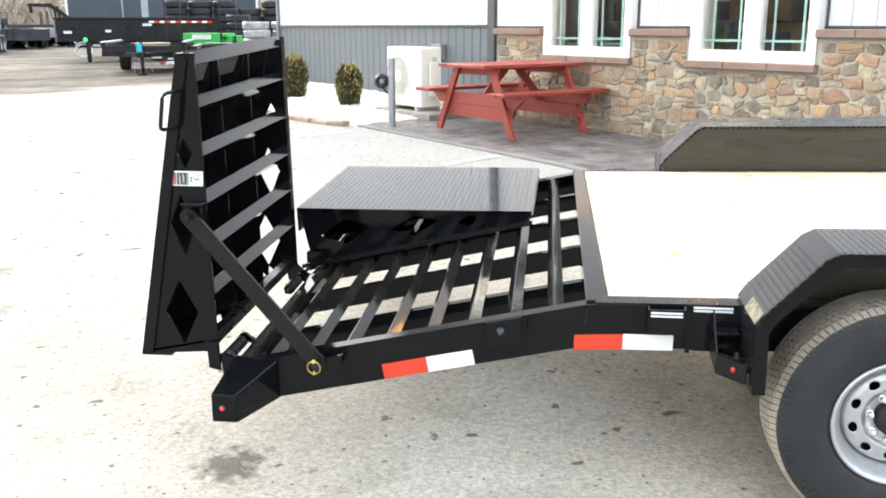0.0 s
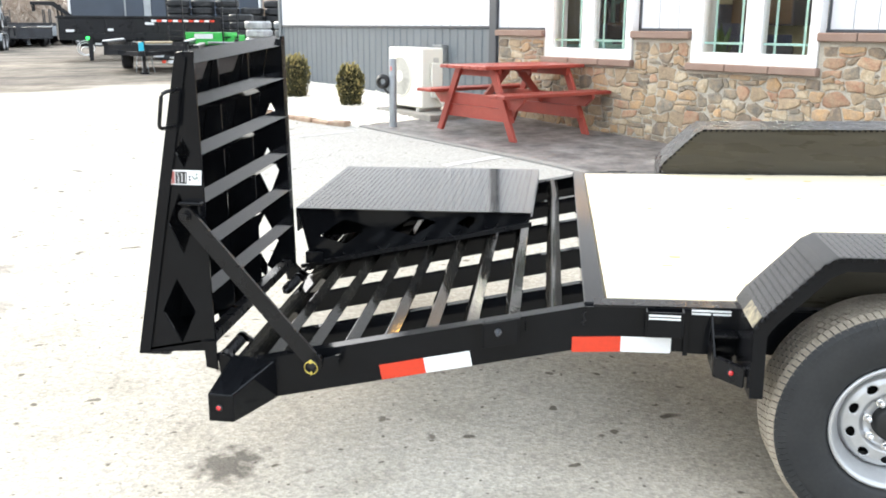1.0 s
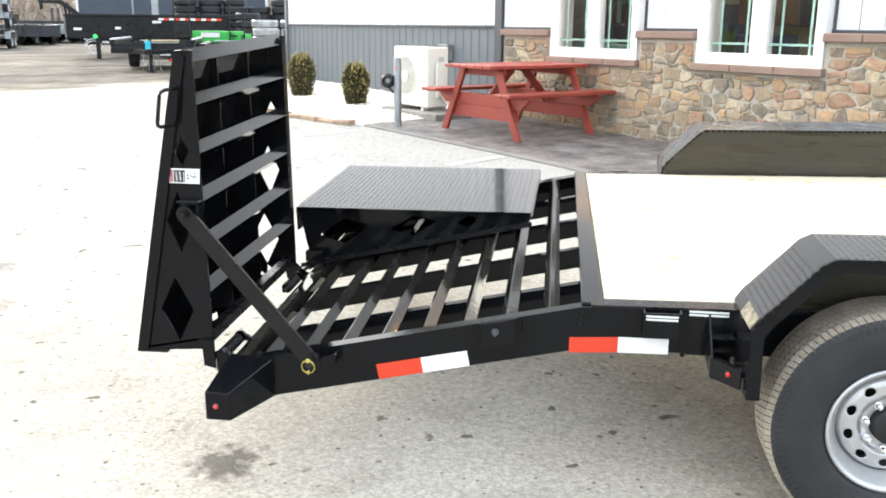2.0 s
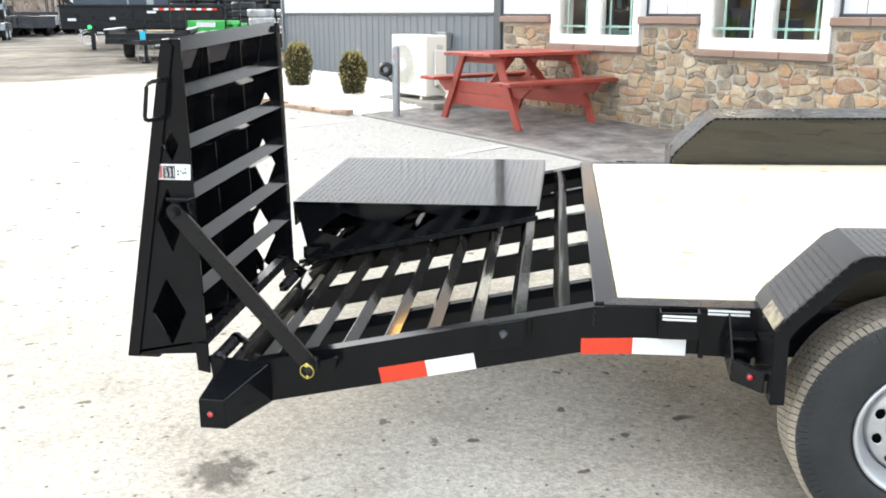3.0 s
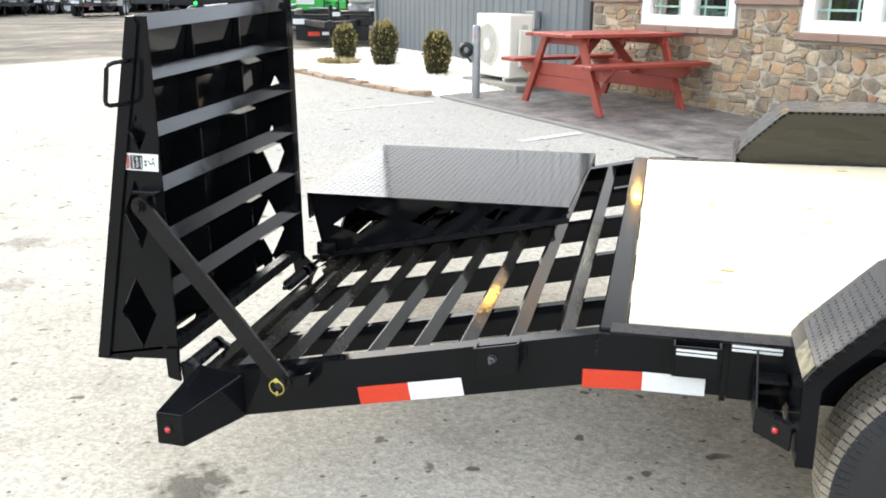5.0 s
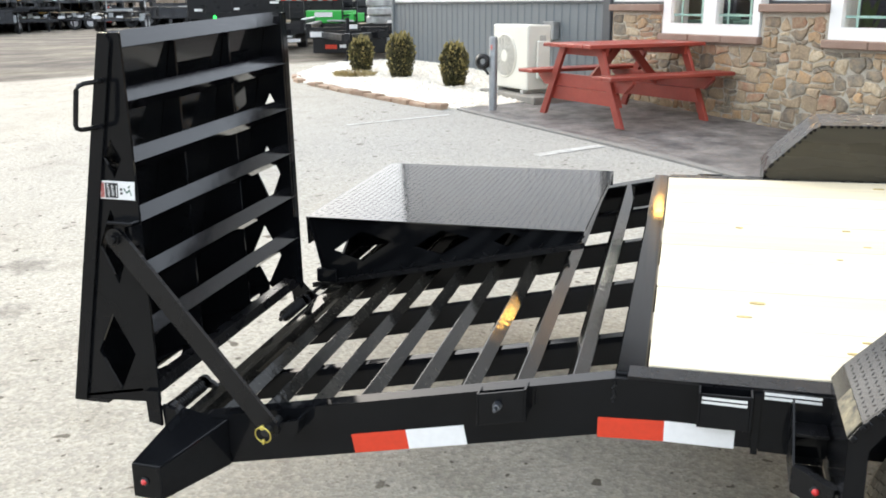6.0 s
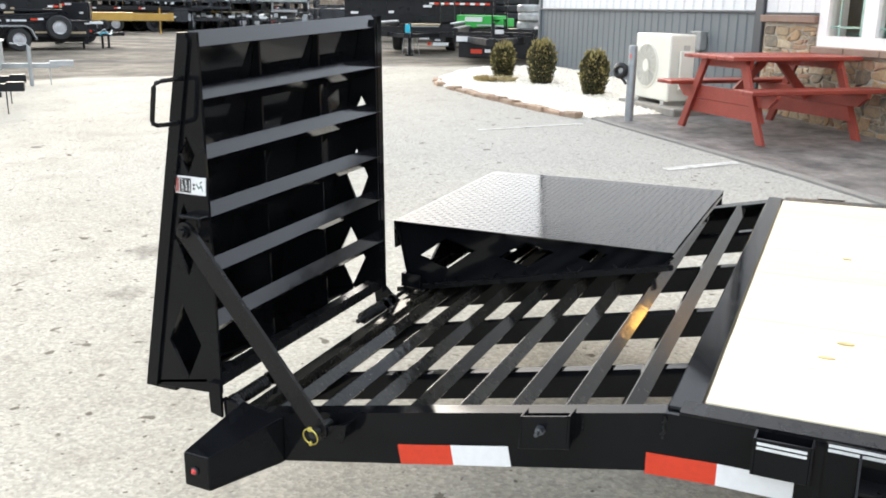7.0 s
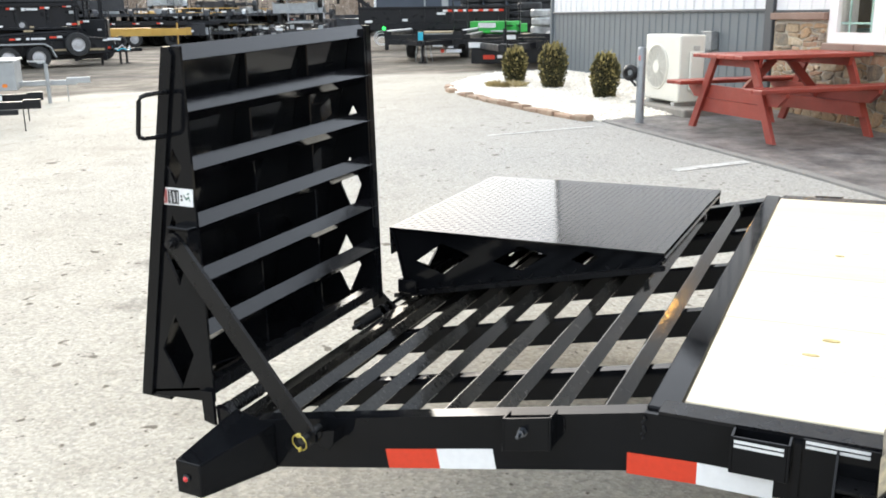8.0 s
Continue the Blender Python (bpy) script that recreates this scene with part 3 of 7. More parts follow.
furniture("reception_desk", "teal-topped reception desk behind the window", "desk", -0.25, -1.15,
          [("desk_panel", (-0.30, 0.42, 0.26, 0.30, 0.0, 0.90), inside_dark), ("desk_top", (-0.34, 0.46, -0.3, 0.33, 0.90, 0.95), inside_teal), ("paper_tray", (-0.1, 0.25, 0.0, 0.2, 0.951, 1.02), inside_teal)])
furniture("bookcase", "dark wooden bookcase filled with binders", "shelf", -1.05, -2.3,
          [("back_panel", (-0.55, 0.75, -0.2, -0.17, 0.0, 2.3), inside_dark), ("upright", (-0.55, -0.51, -0.17, 0.16, 0.0, 2.3), inside_dark), ("upright", (0.71, 0.75, -0.17, 0.16, 0.0, 2.3), inside_dark)] +
          [("board", (-0.51, 0.71, -0.17, 0.16, z, z + 0.03), inside_wood) for z in (0.3, 0.75, 1.2, 1.65, 2.1)] +
          [("binder", (-0.48 + 0.085 * k, -0.41 + 0.085 * k, -0.1, 0.12, 1.231, 1.231 + 0.26 + 0.03 * (k % 3)), (inside_dark, inside_teal, inside_dark, inside_wood)[k % 4]) for k in range(13)] +
          [("binder", (-0.45 + 0.085 * k, -0.38 + 0.085 * k, -0.1, 0.12, 1.681, 1.681 + 0.24 + 0.03 * (k % 2)), (inside_dark, inside_dark, inside_wood, inside_dark, inside_teal)[k % 5]) for k in range(12)])
for u, out in ((-0.85, -1.3), (1.32, -1.35)):
    furniture("office_chair", "navy blue office armchair", "chair", u, out,
              [("seat", (-0.26, 0.26, -0.26, 0.26, 0.40, 0.5), inside_navy), ("backrest", (-0.25, 0.25, -0.34, -0.26, 0.52, 1.22), inside_navy), ("pedestal", (-0.06, 0.06, -0.06, 0.06, 0.0, 0.40), inside_dark),
               ("armrest", (-0.30, -0.265, -0.2, 0.2, 0.62, 0.66), inside_navy), ("armrest", (0.265, 0.30, -0.2, 0.2, 0.62, 0.66), inside_navy)])
furniture("copier", "dark grey office copier with a blue panel", "copier", 2.12, -1.25,
          [("body", (-0.26, 0.26, -0.3, 0.3, 0.0, 1.0), inside_dark), ("scanner_lid", (-0.25, 0.25, -0.28, 0.28, 1.001, 1.10), inside_navy), ("paper_tray", (-0.2, 0.2, 0.301, 0.42, 0.7, 0.73), inside_teal)])
furniture("wall_cabinet", "dark wall cabinet on the back wall", "cabinet", 0.45, -3.75,
          [("body", (-0.5, 0.5, -0.22, 0.2, 1.2, 2.5), inside_dark), ("door", (-0.49, -0.01, 0.201, 0.22, 1.22, 2.48), inside_wood), ("door", (0.01, 0.49, 0.201, 0.22, 1.22, 2.48), inside_wood)])
furniture("file_cabinet", "dark filing cabinet along the back wall", "cabinet", -0.6, -3.6,
          [("cabinet_body", (-0.4, 0.4, -0.3, 0.3, 0.0, 1.5), inside_dark), ("drawer", (-0.38, 0.38, 0.301, 0.315, 0.80, 1.12), inside_dark), ("drawer", (-0.38, 0.38, 0.301, 0.315, 1.14, 1.46), inside_dark)])
plant = thing("potted_plant", "green leafy plant in a dark pot behind the window", "plant", at=OFFICE @ Matrix.Translation((1.98, -0.8, 0.3)))
bm = bmesh.new()
lathe(bm, [(0.001, 0.0), (0.10, 0.0), (0.13, 0.26), (0.11, 0.26), (0.10, 0.2), (0.001, 0.2)], (0, 0, 0.55), "z", 18)
part("pot", bm, inside_dark, plant)
bm = bmesh.new()
box(bm, -0.16, 0.16, -0.16, 0.16, 0.0, 0.548, 0.01)
part("plant_stand", bm, inside_wood, plant)
leaf_rnd = random.Random(6)
for k in range(16):
    bm = bmesh.new()
    a, tilt_, ln = leaf_rnd.uniform(0, 6.28), leaf_rnd.uniform(0.15, 0.7), leaf_rnd.uniform(0.25, 0.5)
    c0, dd = Vector((0, 0, 0.76)), Vector((math.cos(a) * tilt_, math.sin(a) * tilt_, 1)).normalized()
    side = dd.cross(Vector((-math.sin(a), math.cos(a), 0.2))).cross(dd).normalized()
    pts = [c0 + dd * ln * f + side * w for f, w in ((0, 0), (0.35, 0.03), (0.7, 0.026), (1, 0), (0.7, -0.026), (0.35, -0.03))]
    bm.faces.new([bm.verts.new(p) for p in pts])
    r = bmesh.ops.extrude_face_region(bm, geom=bm.faces[:])
    for v in r["geom"]:
        if isinstance(v, bmesh.types.BMVert):
            v.co += Vector((-math.sin(a), math.cos(a), 0)).cross(side).normalized() * 0.003
    part("leaf", bm, inside_leaf, plant)

# ---- warm wall lamps over the windows ----
warm = bpy.data.materials.new("warm_lamp_glow")
warm.use_nodes = True
wt = warm.node_tree
wt.nodes.remove(wt.nodes["Principled BSDF"])
em = wt.nodes.new("ShaderNodeEmission")
em.inputs[0].default_value, em.inputs[1].default_value = (1.0, 0.50, 0.10, 1), 45.0
wt.links.new(em.outputs[0], wt.nodes["Material Output"].inputs[0])
for u in (0.40, 2.81):
    barn = thing("wall_lamp", "warm glowing wall lamp on a dark arm above the window", "lamp", group="lamps over the windows", at=OFFICE @ Matrix.Translation((u, 0.0, 2.96)))
    bm = bmesh.new()
    rod(bm, [(0, -0.10, 0.05), (0, 0.05, 0.16), (0, 0.18, 0.18), (0, 0.25, 0.11)], 0.012, 8)
    part("arm", bm, dark_trim, barn)
    bm = bmesh.new()
    lathe(bm, [(0.03, 0.12), (0.08, 0.09), (0.13, 0.00), (0.125, 0.00), (0.07, 0.08), (0.02, 0.11)], (0, 0.25, 0), "z", 20)
    part("shade", bm, dark_trim, barn)
    bm = bmesh.new()
    bmesh.ops.create_uvsphere(bm, u_segments=16, v_segments=10, radius=0.06, matrix=Matrix.Translation((0, 0.25, -0.01)))
    part("bulb", bm, warm, barn, "glowing warm bulb", smooth=True)

# electric disconnect on the grey siding
metal_grey = material("galvanised", (0.33, 0.345, 0.355), 0.42, metal=0.5, vary=0.2, scale=14, rough_vary=0.1, fine=0.1, fine_scale=60)
elec = thing("disconnect_box", "grey electrical disconnect box with conduit on the siding", "box", at=OFFICE)
bm = bmesh.new()
box(bm, -2.42, -2.20, -0.08, 0.02, 0.98, 1.20, 0.01)
part("box_body", bm, metal_grey, elec)
bm = bmesh.new()
box(bm, -2.43, -2.19, -0.07, 0.035, 1.195, 1.21, 0.004)
part("box_lid", bm, metal_grey, elec)
bm = bmesh.new()
rod(bm, [(-2.36, -0.04, 0.98), (-2.4, 0.0, 0.8), (-2.5, 0.3, 0.6), (-2.3, 0.7, 0.55)], 0.014, 8)
part("conduit", bm, metal_grey, elec)

# ---- the trailer ----
DECK_LEAN, RAMP_LEAN = 0.054, 0.042
KINK_X, KINK_Z = 1.154, 0.614          # where the dovetail meets the deck
TAIL_SLOPE = 0.222
RAIL_H = 0.139


def rail_top(x):
    return KINK_Z + (x - KINK_X) * (TAIL_SLOPE if x < KINK_X else 0.018)


trailer = thing("equipment_trailer", "black steel equipment trailer with dovetail and pale plank deck", "trailer")


def side_rail(y_out, y_in, name):
    """A channel side rail that bends down at the dovetail: a flat outer web and two inward flanges."""
    bm = bmesh.new()
    xs = (0.0, KINK_X, 5.2)
    s = 1 if y_in > y_out else -1
    web = 0.009 * s
    top = [(x, rail_top(x)) for x in xs]
    bottom = [(x, rail_top(x) - RAIL_H) for x in xs]
    bottom[0] = (0.12, rail_top(0.12) - RAIL_H - 0.004)
    put = lambda u, v, w: (u, w, v)
    prism(bm, [(-0.005, rail_top(0) - 0.10)] + top + bottom[::-1], put, y_out, y_out + web)
    for edge, t in ((top, -0.011), (bottom, 0.011)):
        prism(bm, edge + [(x, z + t) for x, z in edge[::-1]], put, y_out + web, y_in)
    tilt(bm, DECK_LEAN)
    return part(name, bm, black_paint, trailer)


near_rail = side_rail(0.0, 0.045, "side_rail")
side_rail(2.005, 1.943, "side_rail")

# a weld bead along the near rail's bend, and the lighter worn flange top
bm = bmesh.new()
rod(bm, [(KINK_X + 0.004 * math.sin(i * 2.1), -0.002, rail_top(KINK_X) - 0.006 - 0.009 * i) for i in range(7)], 0.004, 6)
part("weld_bead", bm, black_satin, near_rail)
bm = bmesh.new()
rod(bm, [(0.972, -0.002, rail_top(0.972) - 0.01 - 0.012 * i) for i in range(4)], 0.003, 6)
part("weld_bead", bm, black_satin, near_rail)


def cross_plate():
    """The plate at the deck's end, a little out of square with the rails."""
    bm = bmesh.new()
    box(bm, KINK_X, KINK_X + 0.070, 0.02, 1.99, KINK_Z - 0.05, KINK_Z + 0.008, 0.004)
    for v in bm.verts:
        v.co.x -= (0.017 if v.co.x < KINK_X + 0.035 else 0.024) * v.co.y
    tilt(bm, DECK_LEAN)
    return part("crossmember", bm, black_paint, trailer, "wide black steel plate at the deck's end")


cross_plate()

# dovetail slats: equal-legged angle iron, ridge upwards
for k in range(8):
    xc = 0.094 + 0.1372 * k
    bm = bmesh.new()
    a = math.atan(TAIL_SLOPE)
    zc = rail_top(xc) - 0.001

    def put(u, v, w, xc=xc, zc=zc, a=a, skew=0.0215 * k / 7):
        return (xc + u * math.cos(a) - v * math.sin(a) - skew * w, w, zc + u * math.sin(a) + v * math.cos(a))
    prism(bm, [(0.0018, -0.0006), (0.0275, -0.0270), (0.0240, -0.0310), (0.0, -0.0072), (-0.0240, -0.0310), (-0.0275, -0.0270), (-0.0018, -0.0006)], put, 0.047, 1.941)
    tilt(bm, DECK_LEAN)
    part("slat", bm, black_slat, trailer)

# lengthwise stringers under the slats
for y in (0.328, 0.750, 1.19, 1.635):
    bm = bmesh.new()
    tops = [(0.0, rail_top(0.0) - 0.034), (KINK_X - 0.01, rail_top(KINK_X - 0.01) - 0.034), (KINK_X + 0.06, KINK_Z - 0.052), (5.0, rail_top(5.0) - 0.052)]
    # a channel, open to the far side
    rows = []
    for x, z in tops:
        rows.append([bm.verts.new((x, y + dy, z + dz)) for dy, dz in ((0, 0), (0.032, 0), (0.032, -0.007), (0.007, -0.007), (0.007, -0.071), (0.032, -0.071), (0.032, -0.078), (0, -0.078))])
    for r0, r1 in zip(rows, rows[1:]):
        for k in range(8):
            bm.faces.new((r0[k], r0[(k + 1) % 8], r1[(k + 1) % 8], r1[k]))
    bm.faces.new(rows[0])
    bm.faces.new(rows[-1][::-1])
    tilt(bm, DECK_LEAN)
    part("stringer", bm, black_paint, trailer)

# rear cross beam and hinge tube
bm = bmesh.new()
prism(bm, [(-0.012, 0.335), (0.055, 0.343), (0.05, 0.376), (-0.012, 0.362)], lambda u, v, w: (u, w, v), 0.0, 2.0)
tilt(bm, DECK_LEAN)
part("rear_beam", bm, black_slat, trailer)
bm = bmesh.new()
prism(bm, [(-0.012, 0.24), (0.0, 0.24), (0.0, 0.335), (-0.012, 0.335)], lambda u, v, w: (u, w, v), 0.05, 1.95)
tilt(bm, DECK_LEAN)
part("rear_skirt", bm, black_paint, trailer)


# ---- ramps ----
RAMP_L, RAMP_D0, RAMP_D1, RAMP_W = 0.999, 0.268, 0.052, 0.93


def ramp_depth(s):
    return RAMP_D0 + (RAMP_D1 - RAMP_D0) * s / RAMP_L


def diamond(s, half_s, half_d):
    d = ramp_depth(s) * 0.5
    return [(s - half_s, d), (s, d - half_d), (s + half_s, d), (s, d + half_d)]


def tread_plate(bm, put, u0, u1, v0, v1, pitch=0.023, height=0.0004, lug=0.42):
    """Raised lens-shaped lugs in alternating directions; put(u, v, h)."""
    nu, nv = int((u1 - u0) / pitch), int((v1 - v0) / pitch)
    for i in range(nu):
        for j in range(nv):
            cu, cv = u0 + (i + 0.5) * pitch, v0 + (j + 0.5) * pitch
            ang = radians(45 if (i + j) % 2 else -45)
            c, s = math.cos(ang), math.sin(ang)
            lu, lv = pitch * lug, pitch * 0.13
            ring = [(-lu, 0), (0, -lv), (lu, 0), (0, lv)]
            base = [bm.verts.new(put(cu + a * c - b * s, cv + a * s + b * c, 0)) for a, b in ring]
            top = [bm.verts.new(put(cu + (a * c - b * s) * 0.62, cv + (a * s + b * c) * 0.62, height)) for a, b in ring]
            bm.faces.new(top)
            for k in range(4):
                bm.faces.new((base[k], base[(k + 1) % 4], top[(k + 1) % 4], top[k]))


def build_ramp(put, lean, label, ribs, open_side):
    """A wedge ramp: put(s along, w across, d deep); slats at d = 0, tread plate on the deep side."""
    def sput(u, v, w):
        return put(u, w, v)
    bm = bmesh.new()
    holes = [diamond(0.15, 0.112, 0.058), diamond(0.45, 0.102, 0.045), diamond(0.685, 0.05, 0.026)]
    shift = 0.05 if open_side else 0.0
    holes = [[(u + shift, v + 0.1 * shift) for u, v in h] for h in holes]
    outline = [(0.05 if open_side else 0.014, 0.0), (0.0, RAMP_D0), (RAMP_L - 0.012, RAMP_D1 + 0.004), (RAMP_L, RAMP_D1 - 0.012), (RAMP_L, 0.0)]
    plate(bm, outline, holes, sput, RAMP_W - 0.008 if open_side else 0.0, RAMP_W if open_side else 0.008)
    tilt(bm, lean)
    body = part("ramp", bm, black_paint, trailer, label)
    low_rib = 0.036 if open_side else 0.047
    for w in ribs:
        bm = bmesh.new()
        outer = w > 0.8 or w < 0.1
        plate(bm, [(0.05, 0.0) if outer else (0.055, low_rib), (0.006, RAMP_D0), (RAMP_L - 0.01, RAMP_D1), (RAMP_L - 0.01, 0.0 if outer else low_rib)],
              holes if outer else [], sput, w, w + 0.008)
        tilt(bm, lean)
        part("side_plate" if outer else "inner_rib", bm, black_paint, body)
    if open_side:
        # edge angle along the open side and an end plate with a cut-out
        bm = bmesh.new()
        prism(bm, [(0.0, -0.004), (RAMP_L, -0.004), (RAMP_L, 0.014), (0.0, 0.014)], sput, -0.004, 0.012)
        tilt(bm, lean)
        part("edge_angle", bm, black_satin, body)
    else:
        bm = bmesh.new()
        prism(bm, [(0.02, 0.0), (RAMP_L, 0.0), (RAMP_L, 0.012), (0.02, 0.012)], sput, RAMP_W - 0.03, RAMP_W)
        tilt(bm, lean)
        part("edge_angle", bm, black_paint, body)
    # end plate at the hinge end, leaning, with cut-outs
    bm = bmesh.new()
    low = 0.0 if open_side else 0.05
    plate(bm, [(0.0, low), (RAMP_W, low), (RAMP_W, RAMP_D0), (0.0, RAMP_D0)],
          [[(0.095, 0.112), (0.195, 0.06), (0.30, 0.11), (0.20, 0.165)], [(0.64, 0.11), (0.72, 0.07), (0.80, 0.11), (0.72, 0.15)]],
          lambda u, v, w: put(w + 0.05 * (1 - v / RAMP_D0), u, v), 0.002, 0.010)
    tilt(bm, lean)
    part("end_plate", bm, black_paint, body)
    # back skin
    bm = bmesh.new()
    prism(bm, [(-0.002, RAMP_D0), (RAMP_L, RAMP_D1), (RAMP_L, RAMP_D1 + 0.005), (-0.002, RAMP_D0 + 0.005)], sput, -0.006, RAMP_W + 0.006)
    tilt(bm, lean)
    skin = part("tread_plate", bm, tread_paint, body, "black raised-diamond tread plate")
    bm = bmesh.new()
    slope = (RAMP_D1 - RAMP_D0) / RAMP_L

    def tput(u, v, h):
        return put(u, v, RAMP_D0 + slope * u + 0.005 + h)
    tread_plate(bm, tput, 0.01, RAMP_L - 0.01, 0.01, RAMP_W - 0.01)
    tilt(bm, lean)
    tagged(part("raised_pattern", bm, tread_paint, skin), kind="stuff")
    # folded edge of the skin along the outer side
    bm = bmesh.new()
    w0, w1 = (RAMP_W, RAMP_W + 0.02) if open_side else (-0.009, 0.0)
    prism(bm, [(0.0, RAMP_D0 - 0.034), (RAMP_L - 0.02, RAMP_D1 - 0.03), (RAMP_L, RAMP_D1 - 0.015), (RAMP_L, RAMP_D1 + 0.004), (0.0, RAMP_D0 + 0.004)], sput, w0, w1)
    tilt(bm, lean)
    part("edge_flange", bm, black_paint, body)
    # angle-iron slats
    for s in (0.213, 0.367, 0.521, 0.676, 0.831):
        bm = bmesh.new()
        prism(bm, [(s - 0.029, 0.031), (s, -0.001), (s + 0.031, 0.030), (s + 0.026, 0.034), (s, 0.007), (s - 0.025, 0.034)], sput, 0.008, RAMP_W - 0.008)
        tilt(bm, lean)
        part("slat", bm, ramp_slat, body)
    bm = bmesh.new()
    prism(bm, [(RAMP_L - 0.036, 0.002), (RAMP_L + 0.003, 0.036), (RAMP_L - 0.004, 0.041), (RAMP_L - 0.039, 0.010)], sput, 0.008, RAMP_W - 0.008)
    tilt(bm, lean)
    part("top_slat", bm, ramp_slat, body)
    # hinge-end tube and foot bar
    bm = bmesh.new()
    prism(bm, [(0.035, 0.004), (0.072, 0.004), (0.072, 0.04), (0.035, 0.04)], sput, 0.008, RAMP_W - 0.008)
    tilt(bm, lean)
    part("cross_tube", bm, black_satin, body)
    bm = bmesh.new()
    prism(bm, [(-0.006, RAMP_D0 - 0.1), (-0.006, RAMP_D0 + 0.004), (0.003, RAMP_D0 + 0.004), (0.003, RAMP_D0 - 0.1)], sput, 0.0, RAMP_W)
    tilt(bm, lean)
    part("foot_flange", bm, black_satin, body)
    return body


def standing(s, w, d):
    return (-0.066 - 0.018 * s - d * 0.995, -0.006 + w, 0.388 + s - 0.02 * d)


def folded(s, w, d):
    return (-0.078 + 1.024 * s - 0.035 * d, 1.03 + w, 0.372 + 0.227 * s + d)


ramp_up = build_ramp(standing, RAMP_LEAN, "standing wedge ramp with angle-iron slats and diamond cut-outs", (0.31, 0.61, 0.885), False)
ramp_down = build_ramp(folded, RAMP_LEAN, "wedge ramp folded flat with its tread plate upwards", (0.012, 0.35, 0.62), True)

# ---- deck planks ----
PLANKS = 14
for i in range(PLANKS):
    y0 = 0.066 + i * (1.878 / PLANKS)
    y1 = y0 + 1.878 / PLANKS - 0.0015
    bm = bmesh.new()
    jitter = 0.0008 * math.sin(i * 3.7)
    box(bm, KINK_X + 0.074, 5.1, y0, y1, KINK_Z - 0.026, KINK_Z + 0.010 + jitter, 0.002)
    for v in bm.verts:
        if v.co.x < 3:
            v.co.x -= 0.024 * v.co.y
        v.co.z += 0.018 * (v.co.x - KINK_X)
    tilt(bm, DECK_LEAN)
    part("deck_plank", bm, pine, trailer, "pale new pine deck plank" if i == 0 else "")
# deck screws and knots
knots = random.Random(4)
for k in range(34):
    x, y = 1.35 + knots.random() * 2.2, 0.1 + knots.random() * 1.8
    bm = bmesh.new()
    r = 0.004 + 0.007 * knots.random()
    pts = [(x + r * 2.2 * math.cos(a), y + r * 0.8 * math.sin(a)) for a in (2 * math.pi * j / 10 for j in range(10))]
    prism(bm, pts, lambda u, v, w: (u, v, w + 0.018 * (u - KINK_X)), KINK_Z + 0.009, KINK_Z + 0.0125)
    tilt(bm, DECK_LEAN)
    part("knot", bm, knot_wood, trailer)

# edge angle along the deck
for y0, y1 in ((0.0, 0.062), (1.947, 2.005)):
    bm = bmesh.new()
    put = lambda u, v, w: (u, w, v + 0.018 * (u - KINK_X))
    prism(bm, [(KINK_X + 0.03, KINK_Z - 0.002), (5.15, KINK_Z - 0.002), (5.15, KINK_Z + 0.008), (KINK_X + 0.03, KINK_Z + 0.008)], put, y0 + 0.0015, y1 - 0.0015)
    tilt(bm, DECK_LEAN)
    part("edge_angle", bm, black_satin, trailer)


# ---- reflective tape ----
def tape(x0, x1, drop, mat, skew=0.0, name="reflective_tape"):
    bm = bmesh.new()
    pts = [(x0, rail_top(x0) - drop), (x1, rail_top(x1) - drop), (x1 + skew, rail_top(x1) - drop - 0.051), (x0 + skew, rail_top(x0) - drop - 0.051)]
    prism(bm, pts, lambda u, v, w: (u, w, v), -0.0012, 0.002)
    tilt(bm, DECK_LEAN)
    part(name, bm, mat, trailer, "red reflective tape" if mat is red_tape else "white reflective tape")


tape(0.493, 0.641, 0.087, red_tape, 0.010)
tape(0.6412, 0.793, 0.087, white_tape, 0.010)
tape(1.120, 1.2718, 0.094, red_tape)
tape(1.272, 1.427, 0.094, white_tape)


# ---- tail lamp box ----
def lamp_box():
    bm = bmesh.new()
    zt, zb = 0.357, 0.264
    near = [(-0.008, -0.232), (0.074, -0.232)]
    at_rail = [(0.140, -0.001), (-0.022, 0.03)]
    ring = near + at_rail
    zt_of = lambda y: zt + (0.02 if y > -0.1 else 0.0)
    zb_of = lambda y: zb - (0.022 if y > -0.1 else 0.0)
    lo = [bm.verts.new((x, y, zb_of(y))) for x, y in ring]
    hi = [bm.verts.new((x, y, zt_of(y))) for x, y in ring]
    bm.faces.new(lo[::-1])
    bm.faces.new(hi)
    for i in range(4):
        j = (i + 1) % 4
        bm.faces.new((lo[i], lo[j], hi[j], hi[i]))
    bmesh.ops.recalc_face_normals(bm, faces=bm.faces)
    bmesh.ops.bevel(bm, geom=bm.edges[:], offset=0.005, segments=2, affect="EDGES", profile=0.6)
    tilt(bm, DECK_LEAN)
    return part("lamp_box", bm, black_paint, trailer, "black tapered tail lamp box")


tail_box = lamp_box()


def marker_lamp(x, y, z, owner):
    bm = bmesh.new()
    lathe(bm, [(0.011, 0.0), (0.011, -0.004), (0.007, -0.006)], (x, y, z), "y", 16)
    ring = part("lamp_grommet", bm, rubber, owner, "black rubber grommet")
    bm = bmesh.new()
    rings = lathe(bm, [(0.0085, -0.003), (0.0075, -0.008), (0.004, -0.011), (0.0005, -0.0118)], (x, y, z), "y", 16)
    part("marker_lamp", bm, red_lens, owner, "small round red marker lamp", smooth=True)


marker_lamp(0.029, -0.2325, 0.300, tail_box)

